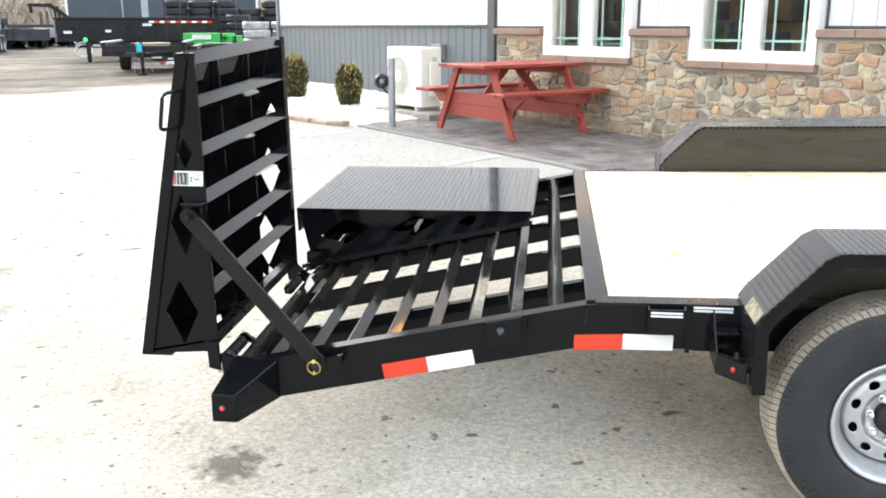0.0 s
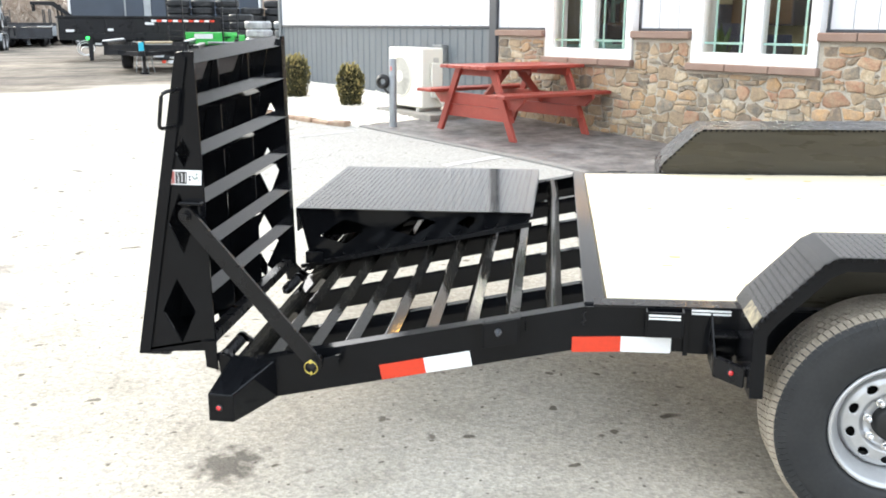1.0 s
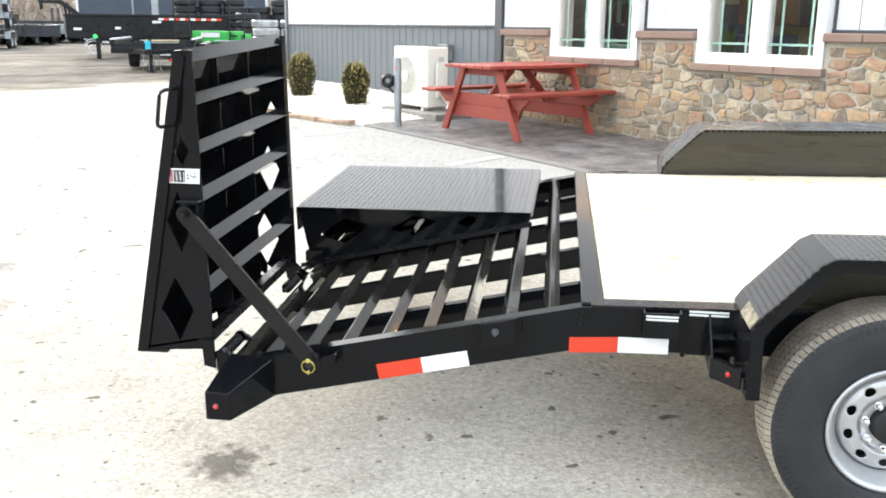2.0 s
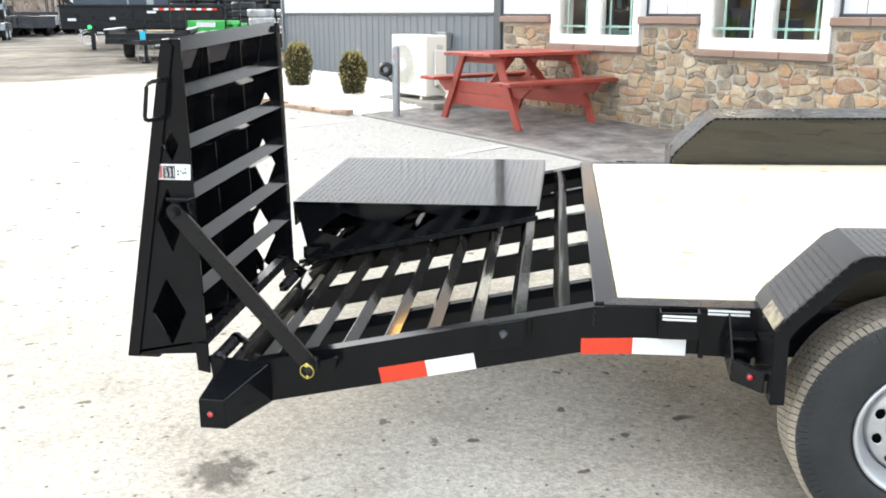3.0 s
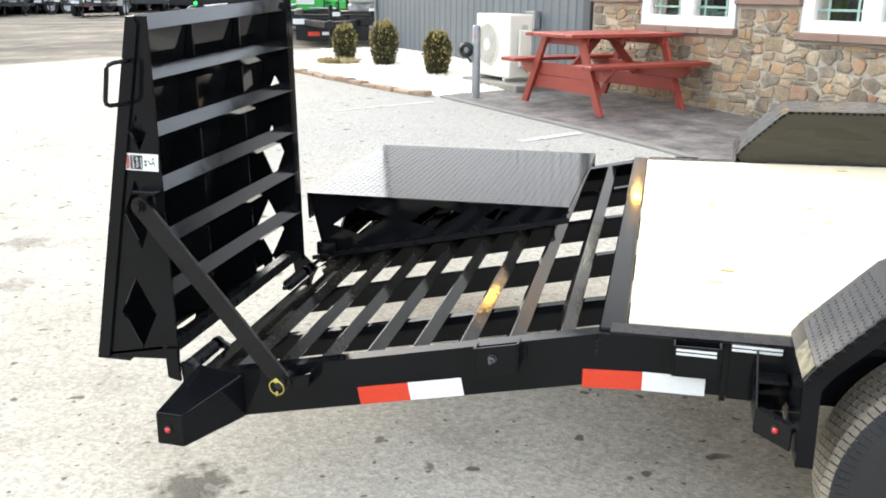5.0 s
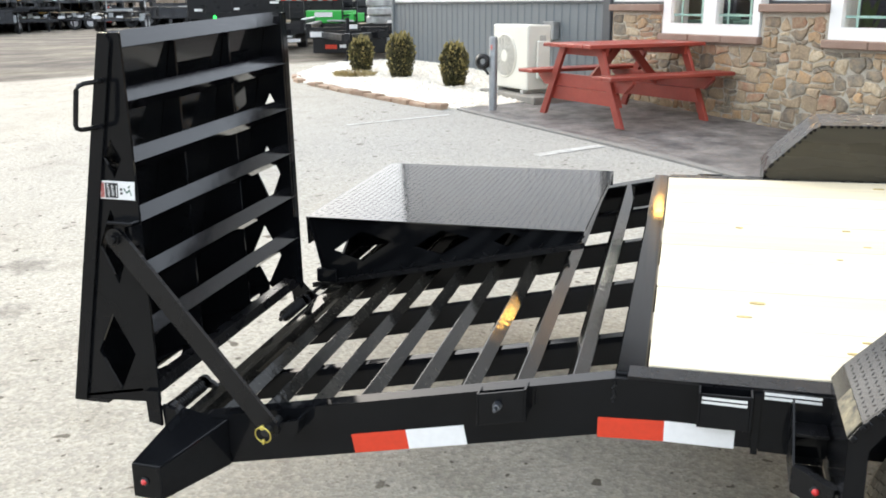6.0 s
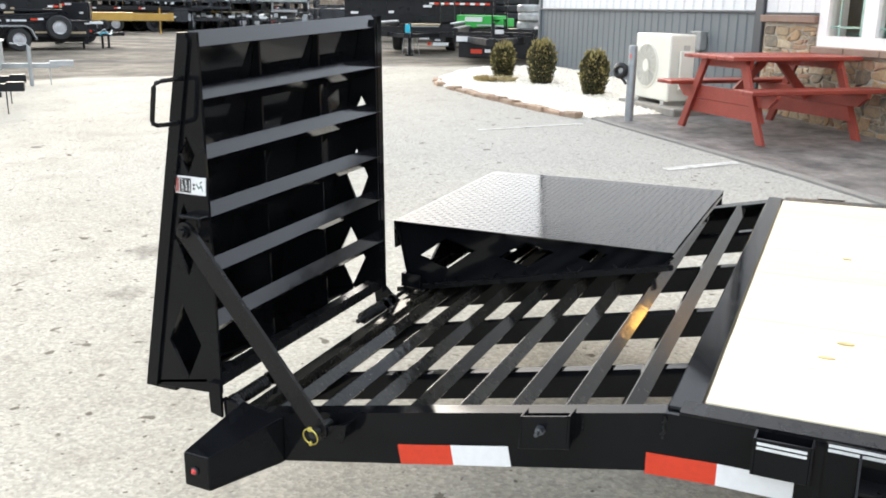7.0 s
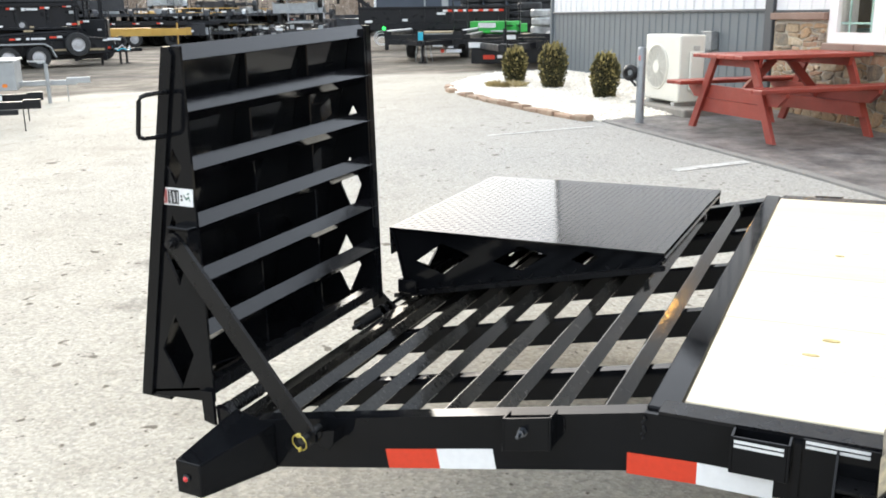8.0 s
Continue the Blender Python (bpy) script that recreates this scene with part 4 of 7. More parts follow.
# ---- ramp lock arm, bracket, pin and ring ----
bm = bmesh.new()
a, b = Vector((-0.118, 0, 0.874)), Vector((0.289, 0, 0.396))
along = (b - a).normalized()
across = Vector((along.z, 0, -along.x))
pts = []
for end, sgn in ((a, -1), (b, 1)):
    for k in range(9):
        ang = math.pi * k / 8
        q = end + sgn * along * 0.027 * math.sin(ang) + across * 0.027 * math.cos(ang) * (1 if sgn < 0 else -1)
        pts.append((q.x, q.z))
prism(bm, pts, lambda u, v, w: (u, w, v), -0.058, -0.046)
arm = part("lock_arm", bm, black_satin, trailer, "flat black steel ramp support arm")
bm = bmesh.new()
lathe(bm, [(0.0004, -0.078), (0.011, -0.077), (0.012, -0.066), (0.017, -0.066), (0.017, -0.058)], (-0.118, 0, 0.874), "y", 14)
part("bolt", bm, black_satin, arm)
bm = bmesh.new()
box(bm, -0.15, -0.075, -0.044, -0.006, 0.905, 0.915, 0.003)
box(bm, -0.15, -0.075, -0.012, -0.006, 0.84, 0.905)
box(bm, -0.082, -0.075, -0.044, -0.012, 0.85, 0.905)
part("arm_bracket", bm, black_paint, ramp_up)
bm = bmesh.new()
lathe(bm, [(0.0004, -0.086), (0.010, -0.085), (0.011, -0.058), (0.012, -0.0)], (0.289, 0, 0.396), "y", 14)
pin = part("lock_pin", bm, dark_hole, trailer, "dark lock pin with a ring")
bm = bmesh.new()
rod(bm, [(0.287 + 0.0215 * math.cos(t), -0.088 - 0.004 * math.sin(t), 0.392 + 0.0225 * math.sin(t)) for t in (2 * math.pi * k / 28 for k in range(28))], 0.0019, 7, closed=True)
part("pull_ring", bm, brass, pin, "yellow brass pull ring", smooth=True)
bm = bmesh.new()
box(bm, 0.281, 0.292, -0.094, -0.084, 0.407, 0.419, 0.002)
part("ring_tab", bm, brass, pin)
bm = bmesh.new()
box(bm, 0.284, 0.291, -0.093, -0.084, 0.367, 0.380, 0.002)
part("ring_tab", bm, brass, pin)
# welded lug behind the arm
bm = bmesh.new()
prism(bm, [(0.318, 0.412), (0.372, 0.428), (0.366, 0.388), (0.35, 0.366), (0.318, 0.376)], lambda u, v, w: (u, w, v), -0.052, -0.043)
prism(bm, [(0.300, 0.396), (0.318, 0.412), (0.318, 0.376), (0.308, 0.37)], lambda u, v, w: (u, w, v), -0.05, 0.0)
prism(bm, [(0.362, 0.425), (0.372, 0.428), (0.366, 0.388), (0.358, 0.386)], lambda u, v, w: (u, w, v), -0.043, 0.0)
part("arm_rest", bm, black_paint, trailer)

# ---- ramp handle and warning sticker ----
bm = bmesh.new()
rod(bm, [(-0.136, 0.002, 1.270), (-0.140, -0.03, 1.270), (-0.152, -0.072, 1.267), (-0.157, -0.083, 1.262), (-0.160, -0.0875, 1.252),
         (-0.172, -0.0885, 1.168), (-0.1725, -0.085, 1.159), (-0.170, -0.074, 1.154), (-0.160, -0.03, 1.154), (-0.157, 0.002, 1.154)], 0.0063, 10)
part("handle", bm, black_satin, ramp_up, "bent round-bar ramp handle", smooth=True)
bm = bmesh.new()
prism(bm, [(-0.192, 0.966), (-0.082, 0.966), (-0.079, 1.014), (-0.189, 1.014)], lambda u, v, w: (u, w, v), -0.0085, -0.0055)
sticker = part("warning_sticker", bm, white_tape, ramp_up, "white red and black warning sticker")
faded_red = material("faded_print_red", (0.36, 0.07, 0.06), 0.45, second=(0.50, 0.22, 0.20), scale=120)
figure_green = material("print_green", (0.02, 0.10, 0.06), 0.5)


def printed(name, pts, mat, out=-0.0098):
    bm = bmesh.new()
    prism(bm, pts, lambda u, v, w: (u, w, v), out, -0.0083)
    part(name, bm, mat, sticker)


printed("red_band", [(-0.1895, 0.970), (-0.171, 0.970), (-0.169, 1.009), (-0.1875, 1.009)], faded_red)
printed("black_panel", [(-0.168, 0.970), (-0.130, 0.970), (-0.128, 1.009), (-0.166, 1.009)], dark_hole)
for dx in (0.0, 0.0045):
    printed("printed_bar", [(-0.1868 + dx, 0.976), (-0.1852 + dx, 0.976), (-0.1838 + dx, 1.003), (-0.1854 + dx, 1.003)], white_tape, -0.0102)
printed("printed_bar", [(-0.1345, 0.974), (-0.1325, 0.974), (-0.1312, 1.004), (-0.1332, 1.004)], white_tape, -0.0102)
for z in (0.980, 0.990):
    printed("printed_square", [(-0.1225, z), (-0.1165, z), (-0.1162, z + 0.006), (-0.1222, z + 0.006)], dark_hole)
for (x0, z0), (x1, z1) in (((-0.111, 0.996), (-0.103, 0.985)), ((-0.103, 0.985), (-0.094, 0.992)), ((-0.094, 0.992), (-0.090, 0.980)), ((-0.098, 0.999), (-0.092, 1.003))):
    printed("printed_stroke", [(x0, z0 - 0.0022), (x1, z1 - 0.0022), (x1, z1 + 0.0022), (x0, z0 + 0.0022)], figure_green)


def writing(text, size, mat, m, owner, name):
    """Raised lettering in the built-in font, as a mesh."""
    cu = bpy.data.curves.new(name, "FONT")
    cu.body, cu.size, cu.extrude, cu.align_x, cu.align_y = text, size, 0.0003, "CENTER", "CENTER"
    tmp = bpy.data.objects.new(name, cu)
    me = bpy.data.meshes.new_from_object(tmp)
    bpy.data.objects.remove(tmp)
    me.transform(m)
    me.materials.append(mat)
    ob = new(name, me)
    ob.parent = owner
    return ob


for text, x in (("HEAVY", -0.157), ("RAMP", -0.144)):
    writing(text, 0.0115, white_tape, Matrix.Translation((x, -0.0102, 0.990)) @ Euler((radians(90), radians(-90), 0)).to_matrix().to_4x4(), sticker, "lettering")

# ---- hinge line: springs, knuckles and tabs ----
def coil(y0, y1, x, z, r, turns):
    bm = bmesh.new()
    n = turns * 12
    rod(bm, [(x + r * math.cos(2 * math.pi * k / 12), y0 + (y1 - y0) * k / n, z + r * math.sin(2 * math.pi * k / 12)) for k in range(n + 1)], 0.0035, 5)
    rod(bm, [(x, y0 - 0.02, z), (x, y1 + 0.02, z)], 0.009, 8)
    tilt(bm, RAMP_LEAN)
    return part("hinge_spring", bm, black_satin, trailer, "coil spring on the ramp hinge", smooth=True)


coil(0.034, 0.170, -0.048, 0.370, 0.018, 13)
coil(0.72, 0.855, -0.048, 0.372, 0.019, 11)
for y in (0.006, 0.018, 0.185, 0.875, 0.925, 1.05, 1.24, 1.75, 1.94):
    bm = bmesh.new()
    lathe(bm, [(0.0004, 0), (0.021, 0.0), (0.021, 0.014), (0.0004, 0.014)], (-0.048, y, 0.372), "y", 14)
    prism(bm, [(-0.064, 0.366), (0.0, 0.352), (0.0, 0.366), (-0.05, 0.392)], lambda u, v, w: (u, w, v), y, y + 0.014)
    tilt(bm, RAMP_LEAN)
    part("hinge_knuckle", bm, black_satin, trailer)
bm = bmesh.new()
prism(bm, [(-0.102, 0.437), (-0.061, 0.439), (-0.058, 0.338), (-0.097, 0.346)], lambda u, v, w: (u, w, v), -0.020, -0.010)
part("hinge_tab", bm, black_paint, ramp_up)
bm = bmesh.new()
prism(bm, [(-0.062, 0.392), (-0.022, 0.385), (-0.006, 0.362), (-0.022, 0.30), (-0.048, 0.262), (-0.056, 0.34)], lambda u, v, w: (u, w, v), -0.008, 0.006)
part("hinge_lug", bm, black_paint, trailer)
bm = bmesh.new()
prism(bm, [(-0.125, 0.418), (-0.078, 0.424), (-0.03, 0.378), (-0.045, 0.345), (-0.112, 0.345)], lambda u, v, w: (u, w, v), 0.93, 0.938)
tilt(bm, RAMP_LEAN)
part("hinge_tab", bm, black_paint, ramp_up)
bm = bmesh.new()
box(bm, -0.05, 0.03, 1.005, 1.03, 0.40, 0.452, 0.003)
box(bm, -0.028, -0.022, 1.01, 1.016, 0.452, 0.475)
tilt(bm, RAMP_LEAN)
part("hinge_tab", bm, black_paint, ramp_down)
for y0, y1 in ((0.0, 0.2), (0.69, 1.07), (1.24, 1.96)):
    bm = bmesh.new()
    rod(bm, [(-0.048, y0, 0.372), (-0.048, y1, 0.372)], 0.008, 8)
    tilt(bm, RAMP_LEAN)
    part("hinge_rod", bm, black_satin, trailer)

# ---- stake pockets ----
def stake_pocket(x0, x1, z, y, sgn, stripes=False, bolt=False):
    bm = bmesh.new()
    deep, tall = 0.044, 0.082
    yo = y - sgn * deep
    ya, yb = sorted((y, yo))
    t = 0.006
    box(bm, x0, x0 + t, ya, yb, z - tall, z, 0.0007)
    box(bm, x1 - t, x1, ya, yb, z - tall, z, 0.0007)
    ya, yb = sorted((yo, yo + sgn * t))
    box(bm, x0 + t, x1 - t, ya, yb, z - tall, z - 0.001, 0.0007)
    s = rail_top((x0 + x1) / 2 + 0.01) - rail_top((x0 + x1) / 2 - 0.01)
    for v in bm.verts:
        v.co.z += (v.co.x - x0) * s / 0.02
    tilt(bm, DECK_LEAN)
    pk = part("stake_pocket", bm, black_paint, trailer)
    if stripes:
        for dz in (0.007, 0.017):
            bm = bmesh.new()
            box(bm, x0 + 0.008, x1 - 0.012, yo - 0.0015, yo + 0.001, z - dz - 0.006, z - dz)
            tilt(bm, DECK_LEAN)
            part("white_stripe", bm, white_stripe, pk)
    if bolt:
        bm = bmesh.new()
        lathe(bm, [(0.0004, -0.034), (0.0052, -0.033), (0.0052, -0.016), (0.0095, -0.015), (0.0095, -0.003), (0.0125, -0.003), (0.0125, 0.0)], (x0 + 0.052, yo, z - 0.024), "y", 6)
        part("bolt", bm, steel, pk)
    return pk


stake_pocket(0.836, 0.956, 0.556, 0.0, 1, bolt=True)
stake_pocket(1.342, 1.458, 0.622, 0.0, 1, stripes=True)
bm = bmesh.new()
box(bm, 0.685, 0.797, 1.968, 1.992, 0.52, 0.648, 0.003)
tilt(bm, RAMP_LEAN)
part("stop_tab", bm, black_paint, ramp_down)
stake_pocket(1.30, 1.405, rail_top(1.30) + 0.004, 2.005, -1)
bm = bmesh.new()
box(bm, 1.462, 1.476, -0.018, 0.0, 0.475, 0.618)
part("strap_plate", bm, black_paint, trailer)
for dz in (0.0, 0.010):
    bm = bmesh.new()
    box(bm, 1.482, 1.60, -0.0125, -0.010, 0.618 - dz, 0.624 - dz)
    part("white_stripe", bm, white_stripe, near_rail)
bm = bmesh.new()
box(bm, 1.478, 1.62, -0.010, -0.0005, 0.48, 0.626)
part("rail_doubler", bm, black_paint, near_rail)


# ---- fenders ----
fender_paint = material("fender_paint", (0.009, 0.0095, 0.011), 0.15, spec=0.34, vary=0.3, scale=6, rough_vary=0.05)
worn_paint = material("worn_paint", (0.25, 0.22, 0.14), 0.7, second=(0.035, 0.034, 0.03), scale=38, fine=0.3, fine_scale=150)
FENDER = [(1.622, 0.448), (1.618, 0.655), (1.640, 0.690), (1.790, 0.852), (1.825, 0.871), (4.05, 0.911), (4.25, 0.70), (4.26, 0.45)]


def fender(y_in, y_out, line, skin):
    s = 1 if y_out > y_in else -1
    bm = bmesh.new()
    put = lambda u, v, w: (u, w, v)
    n = len(line)
    inner = [(x + 0.006 * (1 if i < 4 else -1), z - 0.006) for i, (x, z) in enumerate(line)]
    sheet(bm, line, inner, put, y_in, y_out)
    tilt(bm, DECK_LEAN if s > 0 else 0.03)
    body = part("fender", bm, skin, trailer, "black tread-plate fender with a folded lip")
    # folded outer lip
    bm = bmesh.new()
    lip = [(x + 0.038 * (1 if i < 3 else (0.6 if i < 5 else -0.8)), z - (0.0 if i == 0 else 0.02 if i < 3 else 0.038)) for i, (x, z) in enumerate(line)]
    sheet(bm, line, lip, put, y_out - 0.004, y_out + 0.004)
    tilt(bm, DECK_LEAN if s > 0 else 0.03)
    part("lip", bm, black_paint, body)
    # inner side plate, above the deck
    bm = bmesh.new()
    ring = line[1:-1] + [(4.25, 0.64), (1.62, 0.60)]
    prism(bm, ring, put, y_in - 0.003 * s, y_in + 0.003 * s)
    tilt(bm, DECK_LEAN if s > 0 else 0.03)
    part("inner_plate", bm, dusty_reflection_black, body, "dusty black fender side plate with deck reflections in its colour")
    if s < 0:
        # paint worn to tan on the lowest fold
        bm = bmesh.new()
        (xa, za), (xb, zb) = line[1], line[2]
        prism(bm, [(xa - 0.0018, za + 0.002), (xb - 0.0018, zb + 0.001), (xb, zb), (xa, za)], put, y_out + 0.006, y_in - 0.12)
        tilt(bm, 0.03)
        part("worn_fold", bm, worn_paint, body, "paint rubbed to tan on the fold")
    # raised lugs on the sloping and flat plates, and a toothed edge where they are cut
    bm = bmesh.new()
    for (xa, za), (xb, zb) in () if s > 0 else ((line[2], line[3]), (line[4], (2.9, line[4][1] + 0.0193))):
        L = math.hypot(xb - xa, zb - za)
        ux, uz = (xb - xa) / L, (zb - za) / L
        tput = lambda u, v, h, xa=xa, za=za, ux=ux, uz=uz: (xa + ux * u - uz * h, v, za + uz * u + ux * h)
        tread_plate(bm, tput, 0.004, L - 0.004, min(y_in, y_out) + 0.004, max(y_in, y_out) - 0.002, 0.0195, 0.0012, 0.31)
    tilt(bm, 0.03)
    if s < 0:
        tagged(part("raised_pattern", bm, skin, body), kind="stuff")
    # toothed edge where the plate's lugs were sheared
    bm = bmesh.new()
    ye = y_in if s > 0 else y_out
    for (xa, za), (xb, zb) in ((line[1], line[2]), (line[2], line[3]), (line[3], line[4]), (line[4], (3.2, line[4][1] + 0.0247))):
        L = math.hypot(xb - xa, zb - za)
        ux, uz = (xb - xa) / L, (zb - za) / L
        u = 0.008
        while u < L:
            box(bm, -0.006, 0.006, ye - 0.012, ye - 0.003, -0.010, 0.0015, 0.002,
                turn=Matrix.Translation((xa + ux * u, 0, za + uz * u)) @ Matrix(((ux, 0, -uz, 0), (0, 1, 0, 0), (uz, 0, ux, 0), (0, 0, 0, 1))))
            u += 0.0275
    tilt(bm, DECK_LEAN if s > 0 else 0.03)
    tagged(part("sheared_edge", bm, black_paint, body), kind="stuff")
    return body


fender(0.03, -0.245, FENDER, fender_paint)
fender(1.975, 2.25, [(x - (0.055 if i < 5 else 0), z - (0.012 if 2 < i < 6 else 0)) for i, (x, z) in enumerate(FENDER)], black_satin)

# lamp bracket on the near fender: a slanting face with a lit folded edge, a wedge side and a small shelf
bm = bmesh.new()
A, B = Vector((1.545, -0.118, 0)), Vector((1.618, -0.186, 0))
side = (B - A).normalized()
out = Vector((side.y, -side.x, 0))


def face_put(u, v, w):
    p = A + side * u + out * w
    return (p.x, p.y, v)


L_face = (B - A).length
prism(bm, [(0, 0.442), (L_face, 0.436), (L_face, 0.494), (0, 0.503)], face_put, 0.0, 0.006)
prism(bm, [(0, 0.497), (L_face, 0.488), (L_face, 0.494), (0, 0.503)], face_put, -0.016, -0.0002)
prism(bm, [(-0.118, 0.442), (-0.118, 0.503), (-0.012, 0.606), (-0.001, 0.606), (-0.001, 0.46)], lambda u, v, w: (w, u, v), 1.540, 1.5448)
prism(bm, [(-0.070, 0.546), (-0.070, 0.552), (-0.002, 0.552), (-0.002, 0.546)], lambda u, v, w: (w, u, v), 1.546, 1.614)
prism(bm, [(-0.112, 0.442), (-0.112, 0.447), (-0.002, 0.447), (-0.002, 0.442)], lambda u, v, w: (w, u, v), 1.546, 1.616)
prism(bm, [(-0.006, 0.45), (-0.006, 0.60), (-0.001, 0.60), (-0.001, 0.45)], lambda u, v, w: (w, u, v), 1.546, 1.616)
bmesh.ops.translate(bm, verts=bm.verts[:], vec=(0, 0, 0.010))
bracket = part("lamp_bracket", bm, black_satin, trailer, "open black bracket with a red marker lamp")
marker_lamp(1.584, -0.160, 0.482, bracket)


# ---- wheels ----
def wheel_profile(r, rim, w):
    h = w / 2
    return [(rim, -h * 0.70), (rim + 0.012, -h * 0.86), (rim + 0.03, -h * 0.95), (r - 0.085, -h), (r - 0.05, -h * 0.985), (r - 0.028, -h * 0.93), (r - 0.012, -h * 0.86), (r - 0.0085, -h * 0.78),
            (r - 0.0085, h * 0.78), (r - 0.028, h * 0.93), (r - 0.085, h), (rim, h * 0.7)]


def build_wheel(c, sgn, tyre_r=0.356, rim_r=0.186, width=0.215):
    """sgn -1: the dished face looks towards -y."""
    bm = bmesh.new()
    lathe(bm, wheel_profile(tyre_r, rim_r - 0.004, width), c, "y", 96)
    tyre = part("tyre", bm, rubber, trailer, "black trailer tyre with dusty tread", smooth=True)
    # tread blocks in five ribs
    bm = bmesh.new()
    n = 108
    h = width / 2
    for rib, (w0, w1) in enumerate(((-0.93, -0.68), (-0.625, -0.36), (-0.305, -0.026), (0.026, 0.305), (0.36, 0.625), (0.68, 0.93))):
        for k in range(n):
            a0 = 2 * math.pi * (k + 0.5 * (rib % 2)) / n
            gap = 0.17
            da = 2 * math.pi / n * (1 - gap)
            zig = 2 * math.pi / n * 0.22
            r0, r1 = tyre_r - 0.0085, tyre_r
            drop0 = 0.011 if rib == 0 else 0.0
            drop1 = 0.011 if rib == 5 else 0.0
            vs = []
            for rr in (r0, r1):
                for (ww, dr, sh) in ((w0, drop0, 0), (w1, drop1, zig)):
                    for aa in (a0 + sh, a0 + sh + da):
                        q = rr - dr
                        vs.append(bm.verts.new((c[0] + q * math.cos(aa), c[1] + ww * h, c[2] + q * math.sin(aa))))
            for f in ((4, 5, 7, 6), (0, 1, 5, 4), (2, 3, 7, 6), (0, 2, 6, 4), (1, 3, 7, 5)):
                bm.faces.new([vs[i] for i in f])
    tagged(part("tread", bm, tread_rubber, tyre, "dusty tan tread"), kind="stuff")
    # thin raised bars run down the shoulders
    bm = bmesh.new()
    for side in (-1, 1):
        for k in range(n):
            a0 = 2 * math.pi * (k + 0.15) / n
            a1 = a0 + 2 * math.pi / n * 0.93
            rows = []
            for q, ww in ((tyre_r - 0.0125, 0.935), (tyre_r - 0.030, 0.985), (tyre_r - 0.046, 1.0)):
                rows.append([(c[0] + q * math.cos(aa), c[1] + side * (h * ww + lift), c[2] + q * math.sin(aa)) for aa in (a0, a1) for lift in (0.0, 0.0012)])
            vr = [[bm.verts.new(v) for v in r] for r in rows]
            for r0, r1 in zip(vr, vr[1:]):
                for i, j in ((1, 3), (0, 1), (2, 3)):
                    bm.faces.new((r0[i], r0[j], r1[j], r1[i]))
            bm.faces.new((vr[-1][0], vr[-1][1], vr[-1][3], vr[-1][2]))
    tagged(part("shoulder_ribbing", bm, rubber, tyre), kind="stuff")
    # rim: stepped barrel and dished disc with hand holes
    bm = bmesh.new()
    o = lambda d: sgn * d
    h = width / 2
    lathe(bm, [(rim_r - 0.004, o(h * 0.66)), (rim_r + 0.006, o(h * 0.86)), (rim_r + 0.004, o(h * 0.93)), (rim_r - 0.004, o(h * 0.93)), (rim_r - 0.010, o(h * 0.80)), (rim_r - 0.018, o(h * 0.72)),
               (rim_r - 0.022, o(h * 0.55)), (rim_r - 0.034, o(h * 0.42)), (rim_r - 0.036, o(h * 0.28)), (rim_r - 0.036, o(-h * 0.5))], c, "y", 64)
    rim = part("rim", bm, wheel_silver, trailer, "silver eight-lug steel wheel rim", smooth=True)
    bm = bmesh.new()
    disc_r = rim_r - 0.036

    def dish(r):
        q = r / rim_r
        if q > 0.74:
            return 0.22 + 0.22 * smoothstep(0.81, 0.74, q)
        return 0.44 + 0.05 * smoothstep(0.74, 0.66, q) if q > 0.52 else 0.49 - 0.13 * smoothstep(0.52, 0.42, q)
    spokes, rings_n = 180, 26
    grid = []
    for i in range(rings_n + 1):
        r = disc_r + (0.30 * rim_r - disc_r) * i / rings_n
        grid.append([bm.verts.new((c[0] + r * math.cos(t), c[1] + o(h * dish(r)), c[2] + r * math.sin(t))) for t in (2 * math.pi * k / spokes for k in range(spokes))])
    for i in range(rings_n):
        r = disc_r + (0.30 * rim_r - disc_r) * (i + 0.5) / rings_n
        for k in range(spokes):
            t = 2 * math.pi * (k + 0.5) / spokes
            near = round(t / (2 * math.pi / 10) - 0.46)
            dt = (t - 2 * math.pi * (near + 0.46) / 10) * r
            if (dt / 0.0165) ** 2 + ((r - 0.64 * rim_r) / 0.0125) ** 2 < 1.0:
                continue
            bm.faces.new((grid[i][k], grid[i][(k + 1) % spokes], grid[i + 1][(k + 1) % spokes], grid[i + 1][k]))
    bmesh.ops.delete(bm, geom=[v for v in bm.verts if not v.link_faces], context="VERTS")
    # round off the hand holes
    for e in [e for e in bm.edges if len(e.link_faces) == 1]:
        for v in e.verts:
            du, dv = v.co.x - c[0], v.co.z - c[2]
            r, t = math.hypot(du, dv), math.atan2(dv, du) % (2 * math.pi)
            if 0.5 * rim_r < r < 0.78 * rim_r:
                mid = 2 * math.pi * (round(t / (2 * math.pi / 10) - 0.46) + 0.46) / 10
                p, q = (t - mid) * r / 0.0165, (r - 0.64 * rim_r) / 0.0125
                k = 1 / max(0.5, math.hypot(p, q))
                r1 = 0.64 * rim_r + q * k * 0.0125
                t1 = mid + p * k * 0.0165 / r
                v.co = Vector((c[0] + r1 * math.cos(t1), v.co.y, c[2] + r1 * math.sin(t1)))
    sheet_faces = bmesh.ops.extrude_face_region(bm, geom=bm.faces[:])
    for v in sheet_faces["geom"]:
        if isinstance(v, bmesh.types.BMVert):
            v.co.y -= o(0.004)
    part("wheel_disc", bm, wheel_silver, rim, "dished silver wheel disc", smooth=True)
    bm = bmesh.new()
